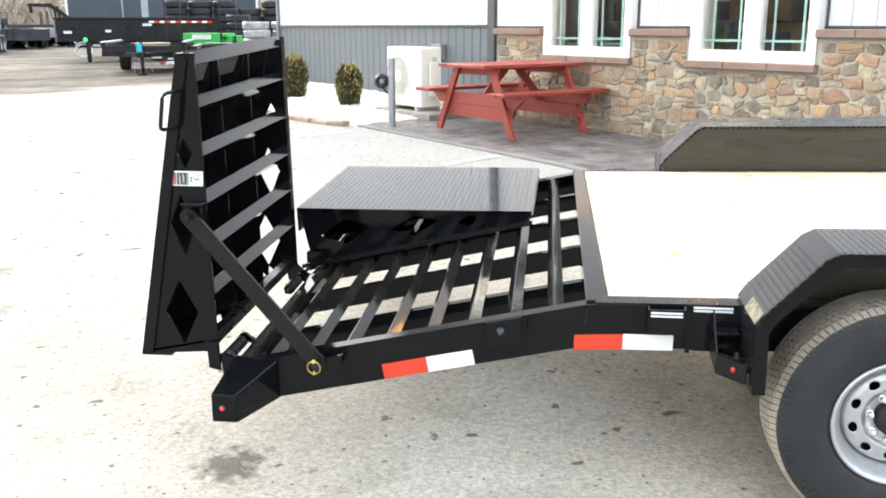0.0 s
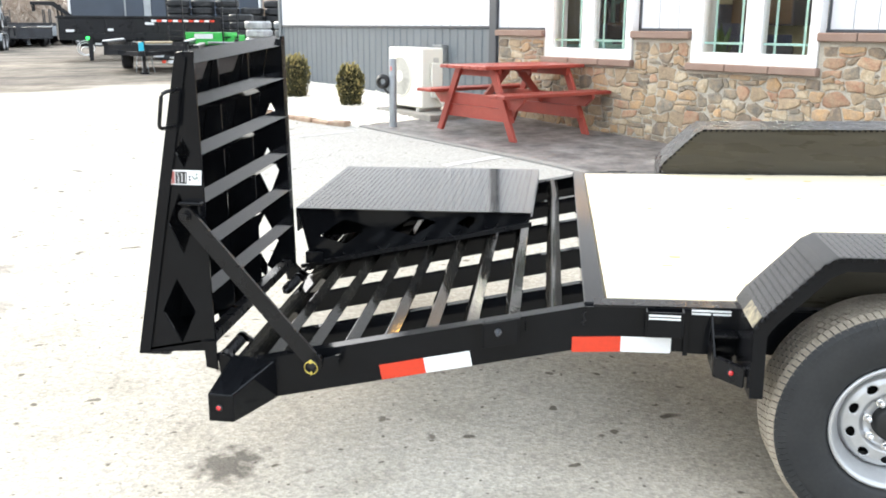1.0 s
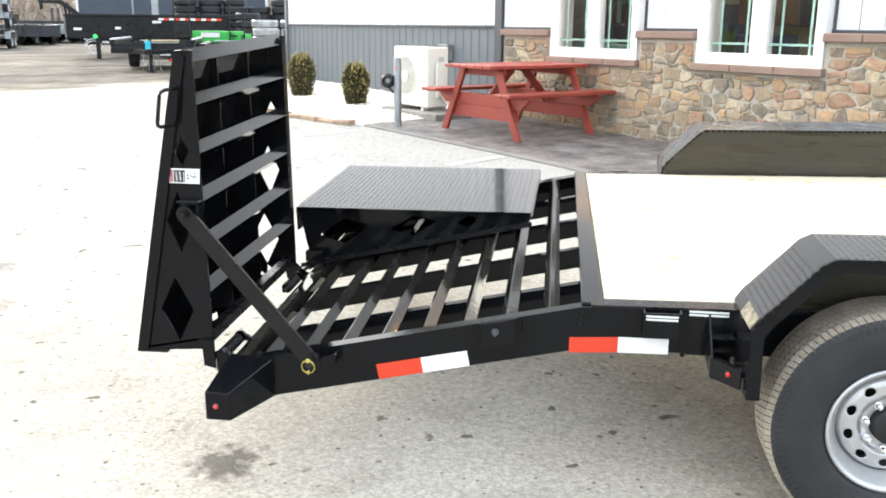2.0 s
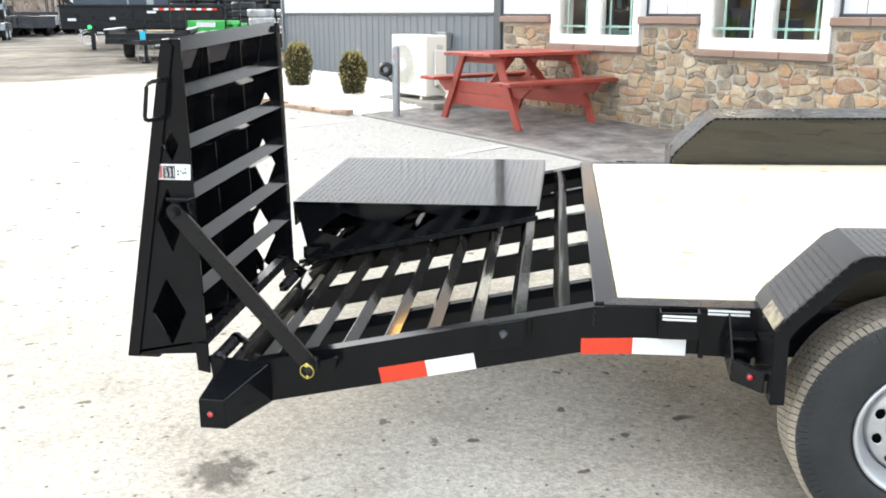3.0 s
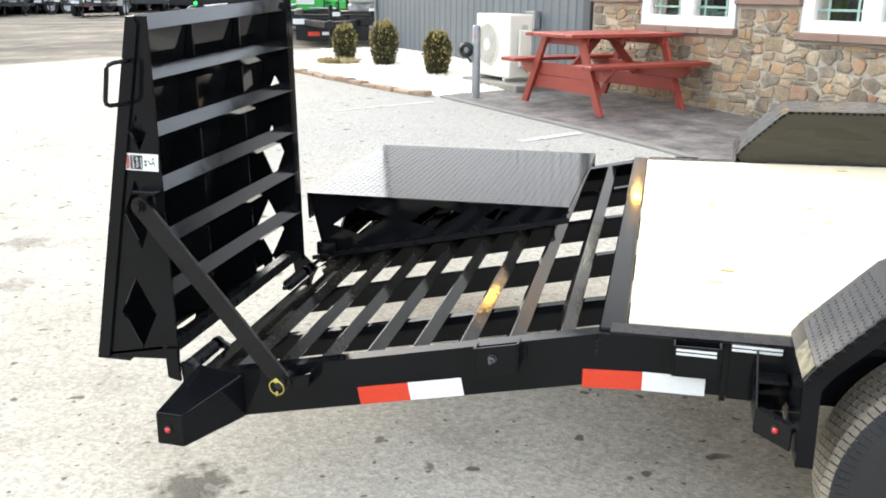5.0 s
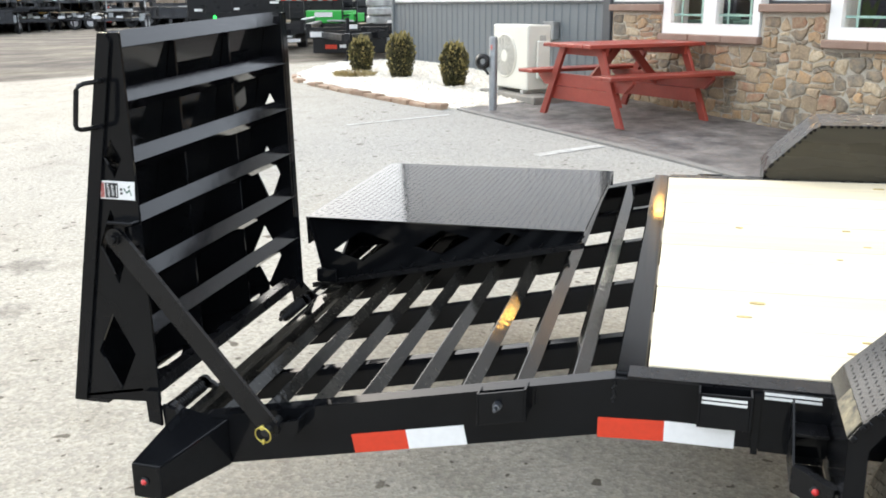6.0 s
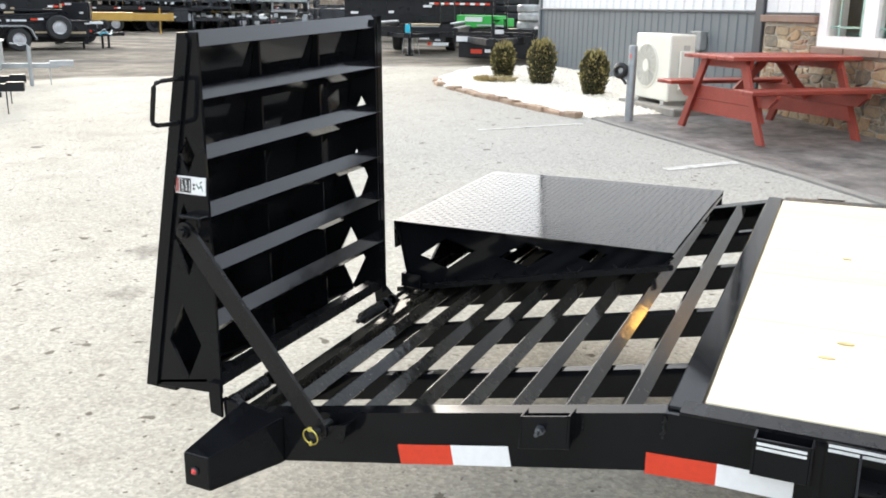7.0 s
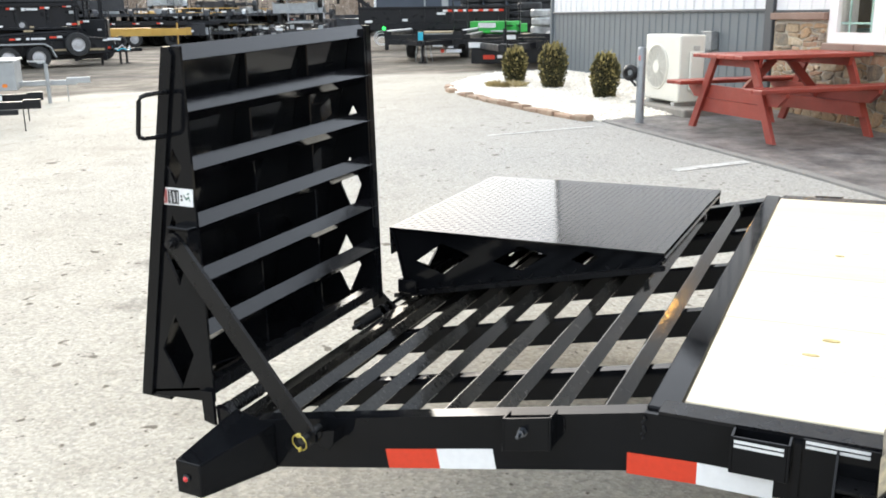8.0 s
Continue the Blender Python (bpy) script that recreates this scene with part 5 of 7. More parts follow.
    lathe(bm, [(0.31 * rim_r, o(h * 0.3)), (0.29 * rim_r, o(h * 0.62)), (0.24 * rim_r, o(h * 0.66)), (0.001, o(h * 0.67))], c, "y", 28)
    part("hub_cap", bm, dark_hole, rim, "black hub cap", smooth=True)
    for k in range(8):
        a = 2 * math.pi * (k + 0.76) / 8
        q = (c[0] + 0.40 * rim_r * math.cos(a), c[1], c[2] + 0.40 * rim_r * math.sin(a))
        bm = bmesh.new()
        lathe(bm, [(0.0125, o(h * 0.30)), (0.0125, o(h * 0.52)), (0.0095, o(h * 0.52)), (0.0085, o(h * 0.68)), (0.0004, o(h * 0.72))], q, "y", 8)
        part("lug_nut", bm, chrome, rim)
    bm = bmesh.new()
    rings = lathe(bm, [(rim_r - 0.03, o(-h * 0.5)), (0.001, o(-h * 0.5))], c, "y", 24)
    part("brake_drum", bm, dark_hole, rim)


for x in (2.052, 2.94):
    build_wheel((x, -0.105, 0.352), -1)
    build_wheel((x, 2.11, 0.42), 1)
# axles
for x in (2.052, 2.94):
    bm = bmesh.new()
    rod(bm, [(x, 0.0, 0.352), (x, 2.0, 0.42)], 0.04, 10)
    part("axle", bm, black_satin, trailer)

# ---- gravel bed, edging, bushes ----
BED = [(-5.0, 11.9), (-4.85, 11.0), (-4.55, 10.3), (-4.2, 9.85), (-3.3, 9.12), (-2.11, 8.26), (-1.42, 7.86), (-1.34, 7.92), (-0.77, 8.47), (-0.53, 8.60), (-0.24, 8.92), (0.2, 9.25), (0.1, 9.45), (-4.1, 14.0), (-5.0, 13.0)]
slab("gravel_bed", BED, gravel_mat, 0.02, "white gravel bed along the siding", "gravel")


def inside(poly, x, y):
    hit = False
    for (x0, y0), (x1, y1) in zip(poly, poly[1:] + poly[:1]):
        if (y0 > y) != (y1 > y) and x < (x1 - x0) * (y - y0) / (y1 - y0) + x0:
            hit = not hit
    return hit


peb = random.Random(5)
verts, faces = [], []
n_peb = 0
while n_peb < 5200:
    x, y = peb.uniform(-5, 0.2), peb.uniform(7.8, 13.9)
    if not inside(BED, x, y):
        continue
    n_peb += 1
    r = peb.uniform(0.012, 0.03)
    base = len(verts)
    z = ground_z(x, y) + 0.018 + r * 0.25
    a0 = peb.random() * 6.28
    sx, sy, sz = peb.uniform(0.8, 1.3), peb.uniform(0.7, 1.0), peb.uniform(0.5, 0.8)
    for k in range(5):
        a = a0 + k * 1.2566
        verts.append((x + r * sx * math.cos(a), y + r * sy * math.sin(a), z + r * 0.1 * math.sin(3 * a)))
    verts.append((x + peb.uniform(-0.3, 0.3) * r, y + peb.uniform(-0.3, 0.3) * r, z + r * sz))
    verts.append((x, y, z - r * 0.7))
    for k in range(5):
        faces.append((base + k, base + (k + 1) % 5, base + 5))
        faces.append((base + (k + 1) % 5, base + k, base + 6))
me = bpy.data.meshes.new("gravel_stones")
me.from_pydata(verts, [], faces)
me.materials.append(gravel_mat)
tagged(new("gravel_stones", me), "loose white gravel stones in the bed", "gravel", kind="stuff")

edge_line = [(-4.85, 11.0), (-4.55, 10.3), (-4.22, 9.84), (-3.3, 9.08), (-2.11, 8.21), (-1.45, 7.82)]
edging = thing("brick_edging", "row of reddish tan edging bricks along the gravel bed", "edging", kind="structure")
seg_rnd = random.Random(9)
total = sum(math.dist(a, b) for a, b in zip(edge_line, edge_line[1:]))
s = 0.0
while s < total - 0.2:
    L = seg_rnd.uniform(0.26, 0.36)
    run, mid = s + L / 2, None
    acc = 0.0
    for a, b in zip(edge_line, edge_line[1:]):
        d = math.dist(a, b)
        if acc + d >= run:
            t = (run - acc) / d
            mid, ang = (a[0] + (b[0] - a[0]) * t, a[1] + (b[1] - a[1]) * t), math.atan2(b[1] - a[1], b[0] - a[0])
            break
        acc += d
    s += L + 0.012
    if mid is None or seg_rnd.random() < (0.75 if run < total * 0.42 else 0.05):
        continue
    bm = bmesh.new()
    box(bm, -L / 2, L / 2, -0.07, 0.07, -0.05, seg_rnd.uniform(0.035, 0.06), 0.012)
    for v in bm.verts:
        v.co += Vector((seg_rnd.uniform(-1, 1), seg_rnd.uniform(-1, 1), seg_rnd.uniform(-1, 1))) * 0.005
    brick = part("brick", bm, edging_mat, edging)
    brick.matrix_basis = Matrix.Translation((*mid, ground_z(*mid))) @ Euler((seg_rnd.uniform(-0.06, 0.06), seg_rnd.uniform(-0.05, 0.05), ang + seg_rnd.uniform(-0.08, 0.08))).to_matrix().to_4x4()

leaf_mat = material("yew_leaf", (0.10, 0.085, 0.026), 0.6, second=(0.055, 0.055, 0.017), scale=9, per_island=0.45)
tip_mat = material("yew_tip", (0.30, 0.25, 0.095), 0.6, per_island=0.35)
core_mat = material("yew_core_shade", (0.016, 0.018, 0.010), 0.9, vary=0.4, scale=20)
stem_mat = material("stem_bark", (0.10, 0.07, 0.045), 0.9, vary=0.4, scale=30, bump=0.003, bump_scale=60)
straw_mat = material("dry_grass", (0.36, 0.29, 0.14), 0.8, per_island=0.3)


def bush(x, y, w, h, seed, label):
    rnd = random.Random(seed)
    z0 = ground_z(x, y) + 0.015
    t = thing("clipped_bush", label, "bush", group="bushes by the office", at=Matrix.Translation((x, y, z0)))
    bm = bmesh.new()
    for k in range(5):
        a = k * 1.257 + rnd.random()
        rod(bm, [(0, 0, -0.03), (0.03 * math.cos(a), 0.03 * math.sin(a), h * 0.25), (0.1 * math.cos(a), 0.1 * math.sin(a), h * 0.7)], [0.014, 0.011, 0.004], 6)
    part("stem", bm, stem_mat, t)

    def shape(v, a):
        lump = 1 + 0.08 * math.sin(3 * a + seed) + 0.07 * math.sin(7 * a + 2 * seed + v * 9)
        prof = 0.74 + 0.30 * math.sin(min(1.0, v * 1.5) * 1.5708) if v < 0.62 else 1.04 * max(0.0, 1 - ((v - 0.62) / 0.40) ** 2) ** 0.62
        return max(0.02, prof) * w / 2 * lump
    # a closed dark hull: the shade between the leaves is put into its colour
    bm = bmesh.new()
    rows = []
    for i in range(12):
        v = 0.02 + 0.95 * i / 11
        rows.append([bm.verts.new((0.84 * shape(v, a) * math.cos(a), 0.84 * shape(v, a) * math.sin(a), h * v * 0.95)) for a in (2 * math.pi * k / 18 for k in range(18))])
    for r0, r1 in zip(rows, rows[1:]):
        for k in range(18):
            bm.faces.new((r0[k], r0[(k + 1) % 18], r1[(k + 1) % 18], r1[k]))
    bm.faces.new(rows[-1])
    bm.faces.new(rows[0][::-1])
    part("inner_foliage", bm, core_mat, t)
    for name, count, mat, size in (("foliage", 5200, leaf_mat, 0.020), ("tip_foliage", 300, tip_mat, 0.036)):
        vs, fs = [], []
        for _ in range(count):
            v, a = rnd.random() ** (0.85 if name == "foliage" else 0.6), rnd.random() * 6.2832
            r = shape(v, a) * (rnd.uniform(0.82, 1.05) if name == "foliage" else rnd.uniform(0.98, 1.06))
            p = Vector((r * math.cos(a), r * math.sin(a), h * v + rnd.uniform(-0.01, 0.02)))
            d = Vector((math.cos(a) + rnd.uniform(-0.8, 0.8), math.sin(a) + rnd.uniform(-0.8, 0.8), rnd.uniform(0.1, 1.3))).normalized()
            sd = d.cross(Vector((rnd.uniform(-1, 1), rnd.uniform(-1, 1), rnd.uniform(-1, 1)))).normalized()
            ln = size * rnd.uniform(0.7, 1.7)
            if name == "tip_foliage" and v > 0.85:
                d, ln = (d + Vector((0, 0, 2.0))).normalized(), ln * 1.5
            b = len(vs)
            vs += [p - sd * ln * 0.22, p + d * ln * 0.5 - sd * ln * 0.3, p + d * ln, p + d * ln * 0.5 + sd * ln * 0.3]
            fs.append((b, b + 1, b + 2, b + 3))
        me = bpy.data.meshes.new(name)
        me.from_pydata(vs, [], fs)
        me.materials.append(mat)
        ob = new(name, me)
        ob.parent = t
        tagged(ob, kind="stuff")


bush(-1.95, 9.68, 0.325, 0.54, 1, "squat clipped evergreen bush with yellowish tips in gravel")
bush(-3.04, 10.70, 0.36, 0.60, 2, "tallest clipped evergreen bush with yellowish tips in gravel")
bush(-3.95, 11.46, 0.34, 0.49, 3, "small clipped evergreen bush at the bed's far end")

rnd = random.Random(21)
vs, fs = [], []
cx, cy = -3.78, 10.72
cz = ground_z(cx, cy) + 0.02
for _ in range(500):
    a, r = rnd.random() * 6.28, rnd.random() ** 0.6 * 0.2
    p = Vector((cx + r * math.cos(a) * 1.4, cy + r * math.sin(a), cz))
    d = Vector((math.cos(a) * r * 4, math.sin(a) * r * 4, 0.6)).normalized()
    sd = Vector((-math.sin(a), math.cos(a), 0)) * 0.004
    ln = rnd.uniform(0.06, 0.15)
    b = len(vs)
    vs += [p - sd, p + sd, p + d * ln * 0.7 + sd * 0.6, p + d * ln + Vector((0, 0, -0.03))]
    fs.append((b, b + 1, b + 2, b + 3))
me = bpy.data.meshes.new("dry_grass_clump")
me.from_pydata(vs, [], fs)
me.materials.append(straw_mat)
tagged(new("dry_grass_clump", me), "low clump of dry straw-coloured grass in the gravel", "grass", kind="stuff")

# ---- air-conditioning unit ----
ivory = material("ivory_enamel", (0.72, 0.70, 0.62), 0.4, vary=0.05, scale=4, fine=0.03, fine_scale=40)
grille_mat = material("grille_wire", (0.68, 0.66, 0.59), 0.45)
# the darker tone of the feet, also painted shade for the openings
fan_dark = material("fan_shadow", (0.46, 0.45, 0.41), 0.6, vary=0.2, scale=20)
concrete = material("pad_concrete", (0.30, 0.28, 0.245), 0.85, vary=0.2, scale=6, fine=0.2, fine_scale=80, bump=0.003, bump_scale=50)
acz = 0.345
pad = thing("equipment_pad", "pale concrete pad under the air-conditioning unit", "pad", at=OFFICE @ Matrix.Translation((-1.46, 0.92, acz)))
bm = bmesh.new()
box(bm, -0.6, 0.72, -0.3, 0.28, -0.06, 0.055, 0.012)
part("pad_slab", bm, concrete, pad)
ac = thing("air_conditioner", "ivory outdoor air-conditioning unit with a round fan grille", "air conditioner", at=OFFICE @ Matrix.Translation((-1.51, 0.92, acz + 0.055)))
bm = bmesh.new()
box(bm, -0.42, 0.40, -0.165, 0.155, 0.045, 0.80, 0.014)
part("casing", bm, ivory, ac)
for u in (-0.3, 0.3):
    bm = bmesh.new()
    box(bm, u - 0.035, u + 0.035, -0.18, 0.17, 0.0, 0.044, 0.004)
    part("foot", bm, fan_dark, ac)
bm = bmesh.new()
lathe(bm, [(0.265, 0.156), (0.265, 0.166), (0.25, 0.17), (0.245, 0.158)], (-0.12, 0, 0.43), "y", 48)
part("fan_ring", bm, ivory, ac, smooth=True)
# a flat disc; the shade behind the grille is put into its colour
bm = bmesh.new()
lathe(bm, [(0.245, 0.1565), (0.001, 0.1568)], (-0.12, 0, 0.43), "y", 40)
part("fan_opening", bm, fan_dark, ac)
bm = bmesh.new()
for k in range(9):
    r = 0.03 + 0.026 * k
    rod(bm, [(-0.12 + r * math.cos(a), 0.168, 0.43 + r * math.sin(a)) for a in (2 * math.pi * j / 36 for j in range(36))], 0.0035, 5, closed=True)
for k in range(16):
    a = 2 * math.pi * k / 16
    rod(bm, [(-0.12 + 0.07 * math.cos(a), 0.17, 0.43 + 0.07 * math.sin(a)), (-0.12 + 0.25 * math.cos(a), 0.17, 0.43 + 0.25 * math.sin(a))], 0.003, 5)
part("fan_grille", bm, grille_mat, ac)
bm = bmesh.new()
lathe(bm, [(0.075, 0.165), (0.07, 0.174), (0.001, 0.176)], (-0.12, 0, 0.43), "y", 24)
part("fan_hub", bm, ivory, ac, "ivory fan hub badge")
bm = bmesh.new()
box(bm, 0.421, 0.46, -0.12, 0.05, 0.18, 0.62, 0.01)
part("valve_cover", bm, ivory, ac)
# a thin plate on the side, coloured as the shade of a recess
bm = bmesh.new()
box(bm, 0.421, 0.43, -0.08, 0.0, 0.62, 0.68, 0.003)
part("terminal_recess", bm, fan_dark, ac)
bm = bmesh.new()
rod(bm, [(0.44, -0.05, 0.2), (0.5, -0.1, 0.1), (0.5, -0.3, 0.06), (0.4, -0.7, 0.1)], 0.022, 8)
part("refrigerant_line", bm, ivory, ac)

# ---- galvanised post with a hose ----
post = thing("hydrant_post", "galvanised steel post with a black coiled hose", "post", at=Matrix.Translation((-0.985, 7.87, 0.27)))
bm = bmesh.new()
lathe(bm, [(0.046, -0.05), (0.046, 0.81), (0.041, 0.825), (0.02, 0.83), (0.001, 0.831)], (0, 0, 0), "z", 20)
part("pipe", bm, metal_grey, post, smooth=True)
hose = material("hose_black", (0.012, 0.012, 0.012), 0.45)
for k in range(5):
    bm = bmesh.new()
    r, cyk = 0.050 + 0.010 * (k % 3), 0.016 * (k - 2)
    rod(bm, [(-0.115 + r * math.cos(a), -0.02 + cyk + 0.01 * math.sin(2 * a + k), 0.56 + r * math.sin(a)) for a in (2 * math.pi * j / 24 for j in range(24))], 0.019, 8, closed=True)
    part("hose_loop", bm, hose, post, smooth=True)
bm = bmesh.new()
rod(bm, [(-0.03, -0.01, 0.54), (-0.09, -0.02, 0.53), (-0.11, -0.025, 0.49), (-0.07, -0.03, 0.45), (-0.045, -0.035, 0.42)], 0.015, 8)
part("valve", bm, hose, post)
bm = bmesh.new()
box(bm, -0.022, 0.0, -0.050, -0.043, 0.69, 0.74, 0.003)
part("red_tag", bm, material("faded_red", (0.55, 0.16, 0.14), 0.5), post)

# ---- picnic table ----
red_wood = material("red_wood", (0.335, 0.052, 0.032), 0.45, second=(0.265, 0.038, 0.026), scale=3, fine=0.15, fine_scale=40, bump=0.0015, bump_scale=50, per_object=0.12, rough_vary=0.12)
TZ = 0.268
table = thing("picnic_table", "red-stained wooden picnic table with attached benches", "picnic table", at=Matrix.Translation((0.448, 7.697, TZ)) @ Euler((0, 0, 0.766)).to_matrix().to_4x4())
T_L, T_W, T_H, B_H = 1.467, 0.83, 0.787, 0.505
n = 6
for k in range(n):
    bm = bmesh.new()
    y0 = -T_W / 2 + k * T_W / n
    box(bm, -T_L / 2, T_L / 2, y0 + 0.003, y0 + T_W / n - 0.003, T_H - 0.038, T_H, 0.005)
    part("top_plank", bm, red_wood, table)
for sy in (-1, 1):
    for k in range(2):
        bm = bmesh.new()
        yc = sy * (0.809 - 0.072 - 0.142 * k)
        box(bm, -1.569 / 2, 1.569 / 2, yc - 0.068, yc + 0.068, B_H - 0.038, B_H, 0.006)
        part("bench_plank", bm, red_wood, table)
for sx in (-1, 1):
    xe = sx * 1.124 / 2
    x_in = xe - sx * 0.04
    xa, xb = sorted((xe, x_in))
    for sy in (-1, 1):
        bm = bmesh.new()
        top_y, foot_y, hw = sy * 0.30, sy * 0.67, 0.05
        prism(bm, [(top_y - hw, T_H - 0.04), (top_y + hw, T_H - 0.04), (foot_y + hw, 0.0), (foot_y - hw, 0.0)], lambda u, v, w: (w, u, v), xa, xb)
        bmesh.ops.bevel(bm, geom=bm.edges[:], offset=0.004, segments=1, affect="EDGES")
        part("leg", bm, red_wood, table)
    # bench bearers and lower board, inside the legs
    xa, xb = sorted((x_in, x_in - sx * 0.038))
    bm = bmesh.new()
    prism(bm, [(-0.80, B_H - 0.039), (0.80, B_H - 0.039), (0.80, B_H - 0.075), (0.68, B_H - 0.17), (-0.68, B_H - 0.17), (-0.80, B_H - 0.075)], lambda u, v, w: (w, u, v), xa, xb)
    part("bench_bearer", bm, red_wood, table)
    bm = bmesh.new()
    prism(bm, [(-0.56, B_H - 0.175), (0.56, B_H - 0.175), (0.62, B_H - 0.31), (-0.62, B_H - 0.31)], lambda u, v, w: (w, u, v), xa, xb)
    part("end_board", bm, red_wood, table)
    bm = bmesh.new()
    prism(bm, [(-0.385, T_H - 0.039), (0.385, T_H - 0.039), (0.365, T_H - 0.12), (-0.365, T_H - 0.12)], lambda u, v, w: (w, u, v), xa, xb)
    part("top_bearer", bm, red_wood, table)
    bm = bmesh.new()
    a, b = Vector((x_in - sx * 0.05, 0, B_H - 0.14)), Vector((sx * 0.10, 0, T_H - 0.05))
    dx, dz = (b - a).normalized().x, (b - a).normalized().z
    prism(bm, [(a.x - dz * 0.04, a.z + dx * 0.04), (a.x + dz * 0.04, a.z - dx * 0.04), (b.x + dz * 0.04, b.z - dx * 0.04), (b.x - dz * 0.04, b.z + dx * 0.04)], lambda u, v, w: (u, w, v), -0.02 + 0.02 * sx, 0.018 + 0.02 * sx)
    part("brace", bm, red_wood, table)
bm = bmesh.new()
box(bm, -0.05, 0.05, -0.36, 0.36, T_H - 0.075, T_H - 0.039, 0.004)
part("centre_cleat", bm, red_wood, table)

# ---- other trailers in the yard ----
far_black = material("far_black", (0.013, 0.014, 0.017), 0.35, spec=0.26, vary=0.4, scale=2, rough_vary=0.1)
# far_black made lighter for the distant rows: haze put into the colour
row_hazed_black = material("row_hazed_black", (0.034, 0.036, 0.042), 0.5, spec=0.4, vary=0.5, scale=2, rough_vary=0.1)
far_grey = material("far_galvanised", (0.40, 0.42, 0.43), 0.45, metal=0.4, vary=0.2, scale=4)
far_green = material("far_green", (0.03, 0.42, 0.06), 0.4, vary=0.15, scale=3)
far_yellow = material("far_yellow", (0.50, 0.30, 0.06), 0.45, vary=0.15, scale=3)
far_blue = material("far_blue_grey", (0.05, 0.065, 0.09), 0.35, vary=0.2, scale=1.5)
far_wood = material("far_plank", (0.42, 0.34, 0.22), 0.75, vary=0.3, scale=3)
wrap_film = material("wrap_film", (0.42, 0.43, 0.44), 0.3, vary=0.5, scale=5, bump=0.01, bump_scale=12)
far_white = material("far_white", (0.75, 0.76, 0.77), 0.4, vary=0.08, scale=2)
cyan_tag = material("cyan_tag", (0.02, 0.45, 0.62), 0.4)
far_rim = material("far_rim", (0.58, 0.58, 0.59), 0.4, metal=0.1, vary=0.3, scale=6)
green_glow = bpy.data.materials.new("green_lamp")
green_glow.use_nodes = True
gg = green_glow.node_tree.nodes["Principled BSDF"]
gg.inputs["Base Color"].default_value = (0.02, 0.8, 0.1, 1)
gg.inputs["Emission Color"].default_value = (0.05, 1.0, 0.15, 1)
gg.inputs["Emission Strength"].default_value = 1.0


def far_wheel(owner, x, y, z, r=0.37, w=0.22, silver=wheel_silver, sgn=-1):
    bm = bmesh.new()
    lathe(bm, [(r * 0.55, -w / 2), (r * 0.93, -w / 2), (r, -w * 0.36), (r, w * 0.36), (r * 0.93, w / 2), (r * 0.55, w / 2)], (x, y, z), "y", 28)
    tyre = part("tyre", bm, rubber, owner, smooth=False)
    bm = bmesh.new()
    o = sgn * w / 2
    lathe(bm, [(r * 0.56, o * 0.95), (r * 0.50, o * 0.7), (r * 0.46, o * 0.45), (r * 0.2, o * 0.6), (r * 0.18, o * 0.9), (0.001, o * 0.92)], (x, y, z), "y", 24)
    part("rim", bm, silver, tyre)
    return tyre


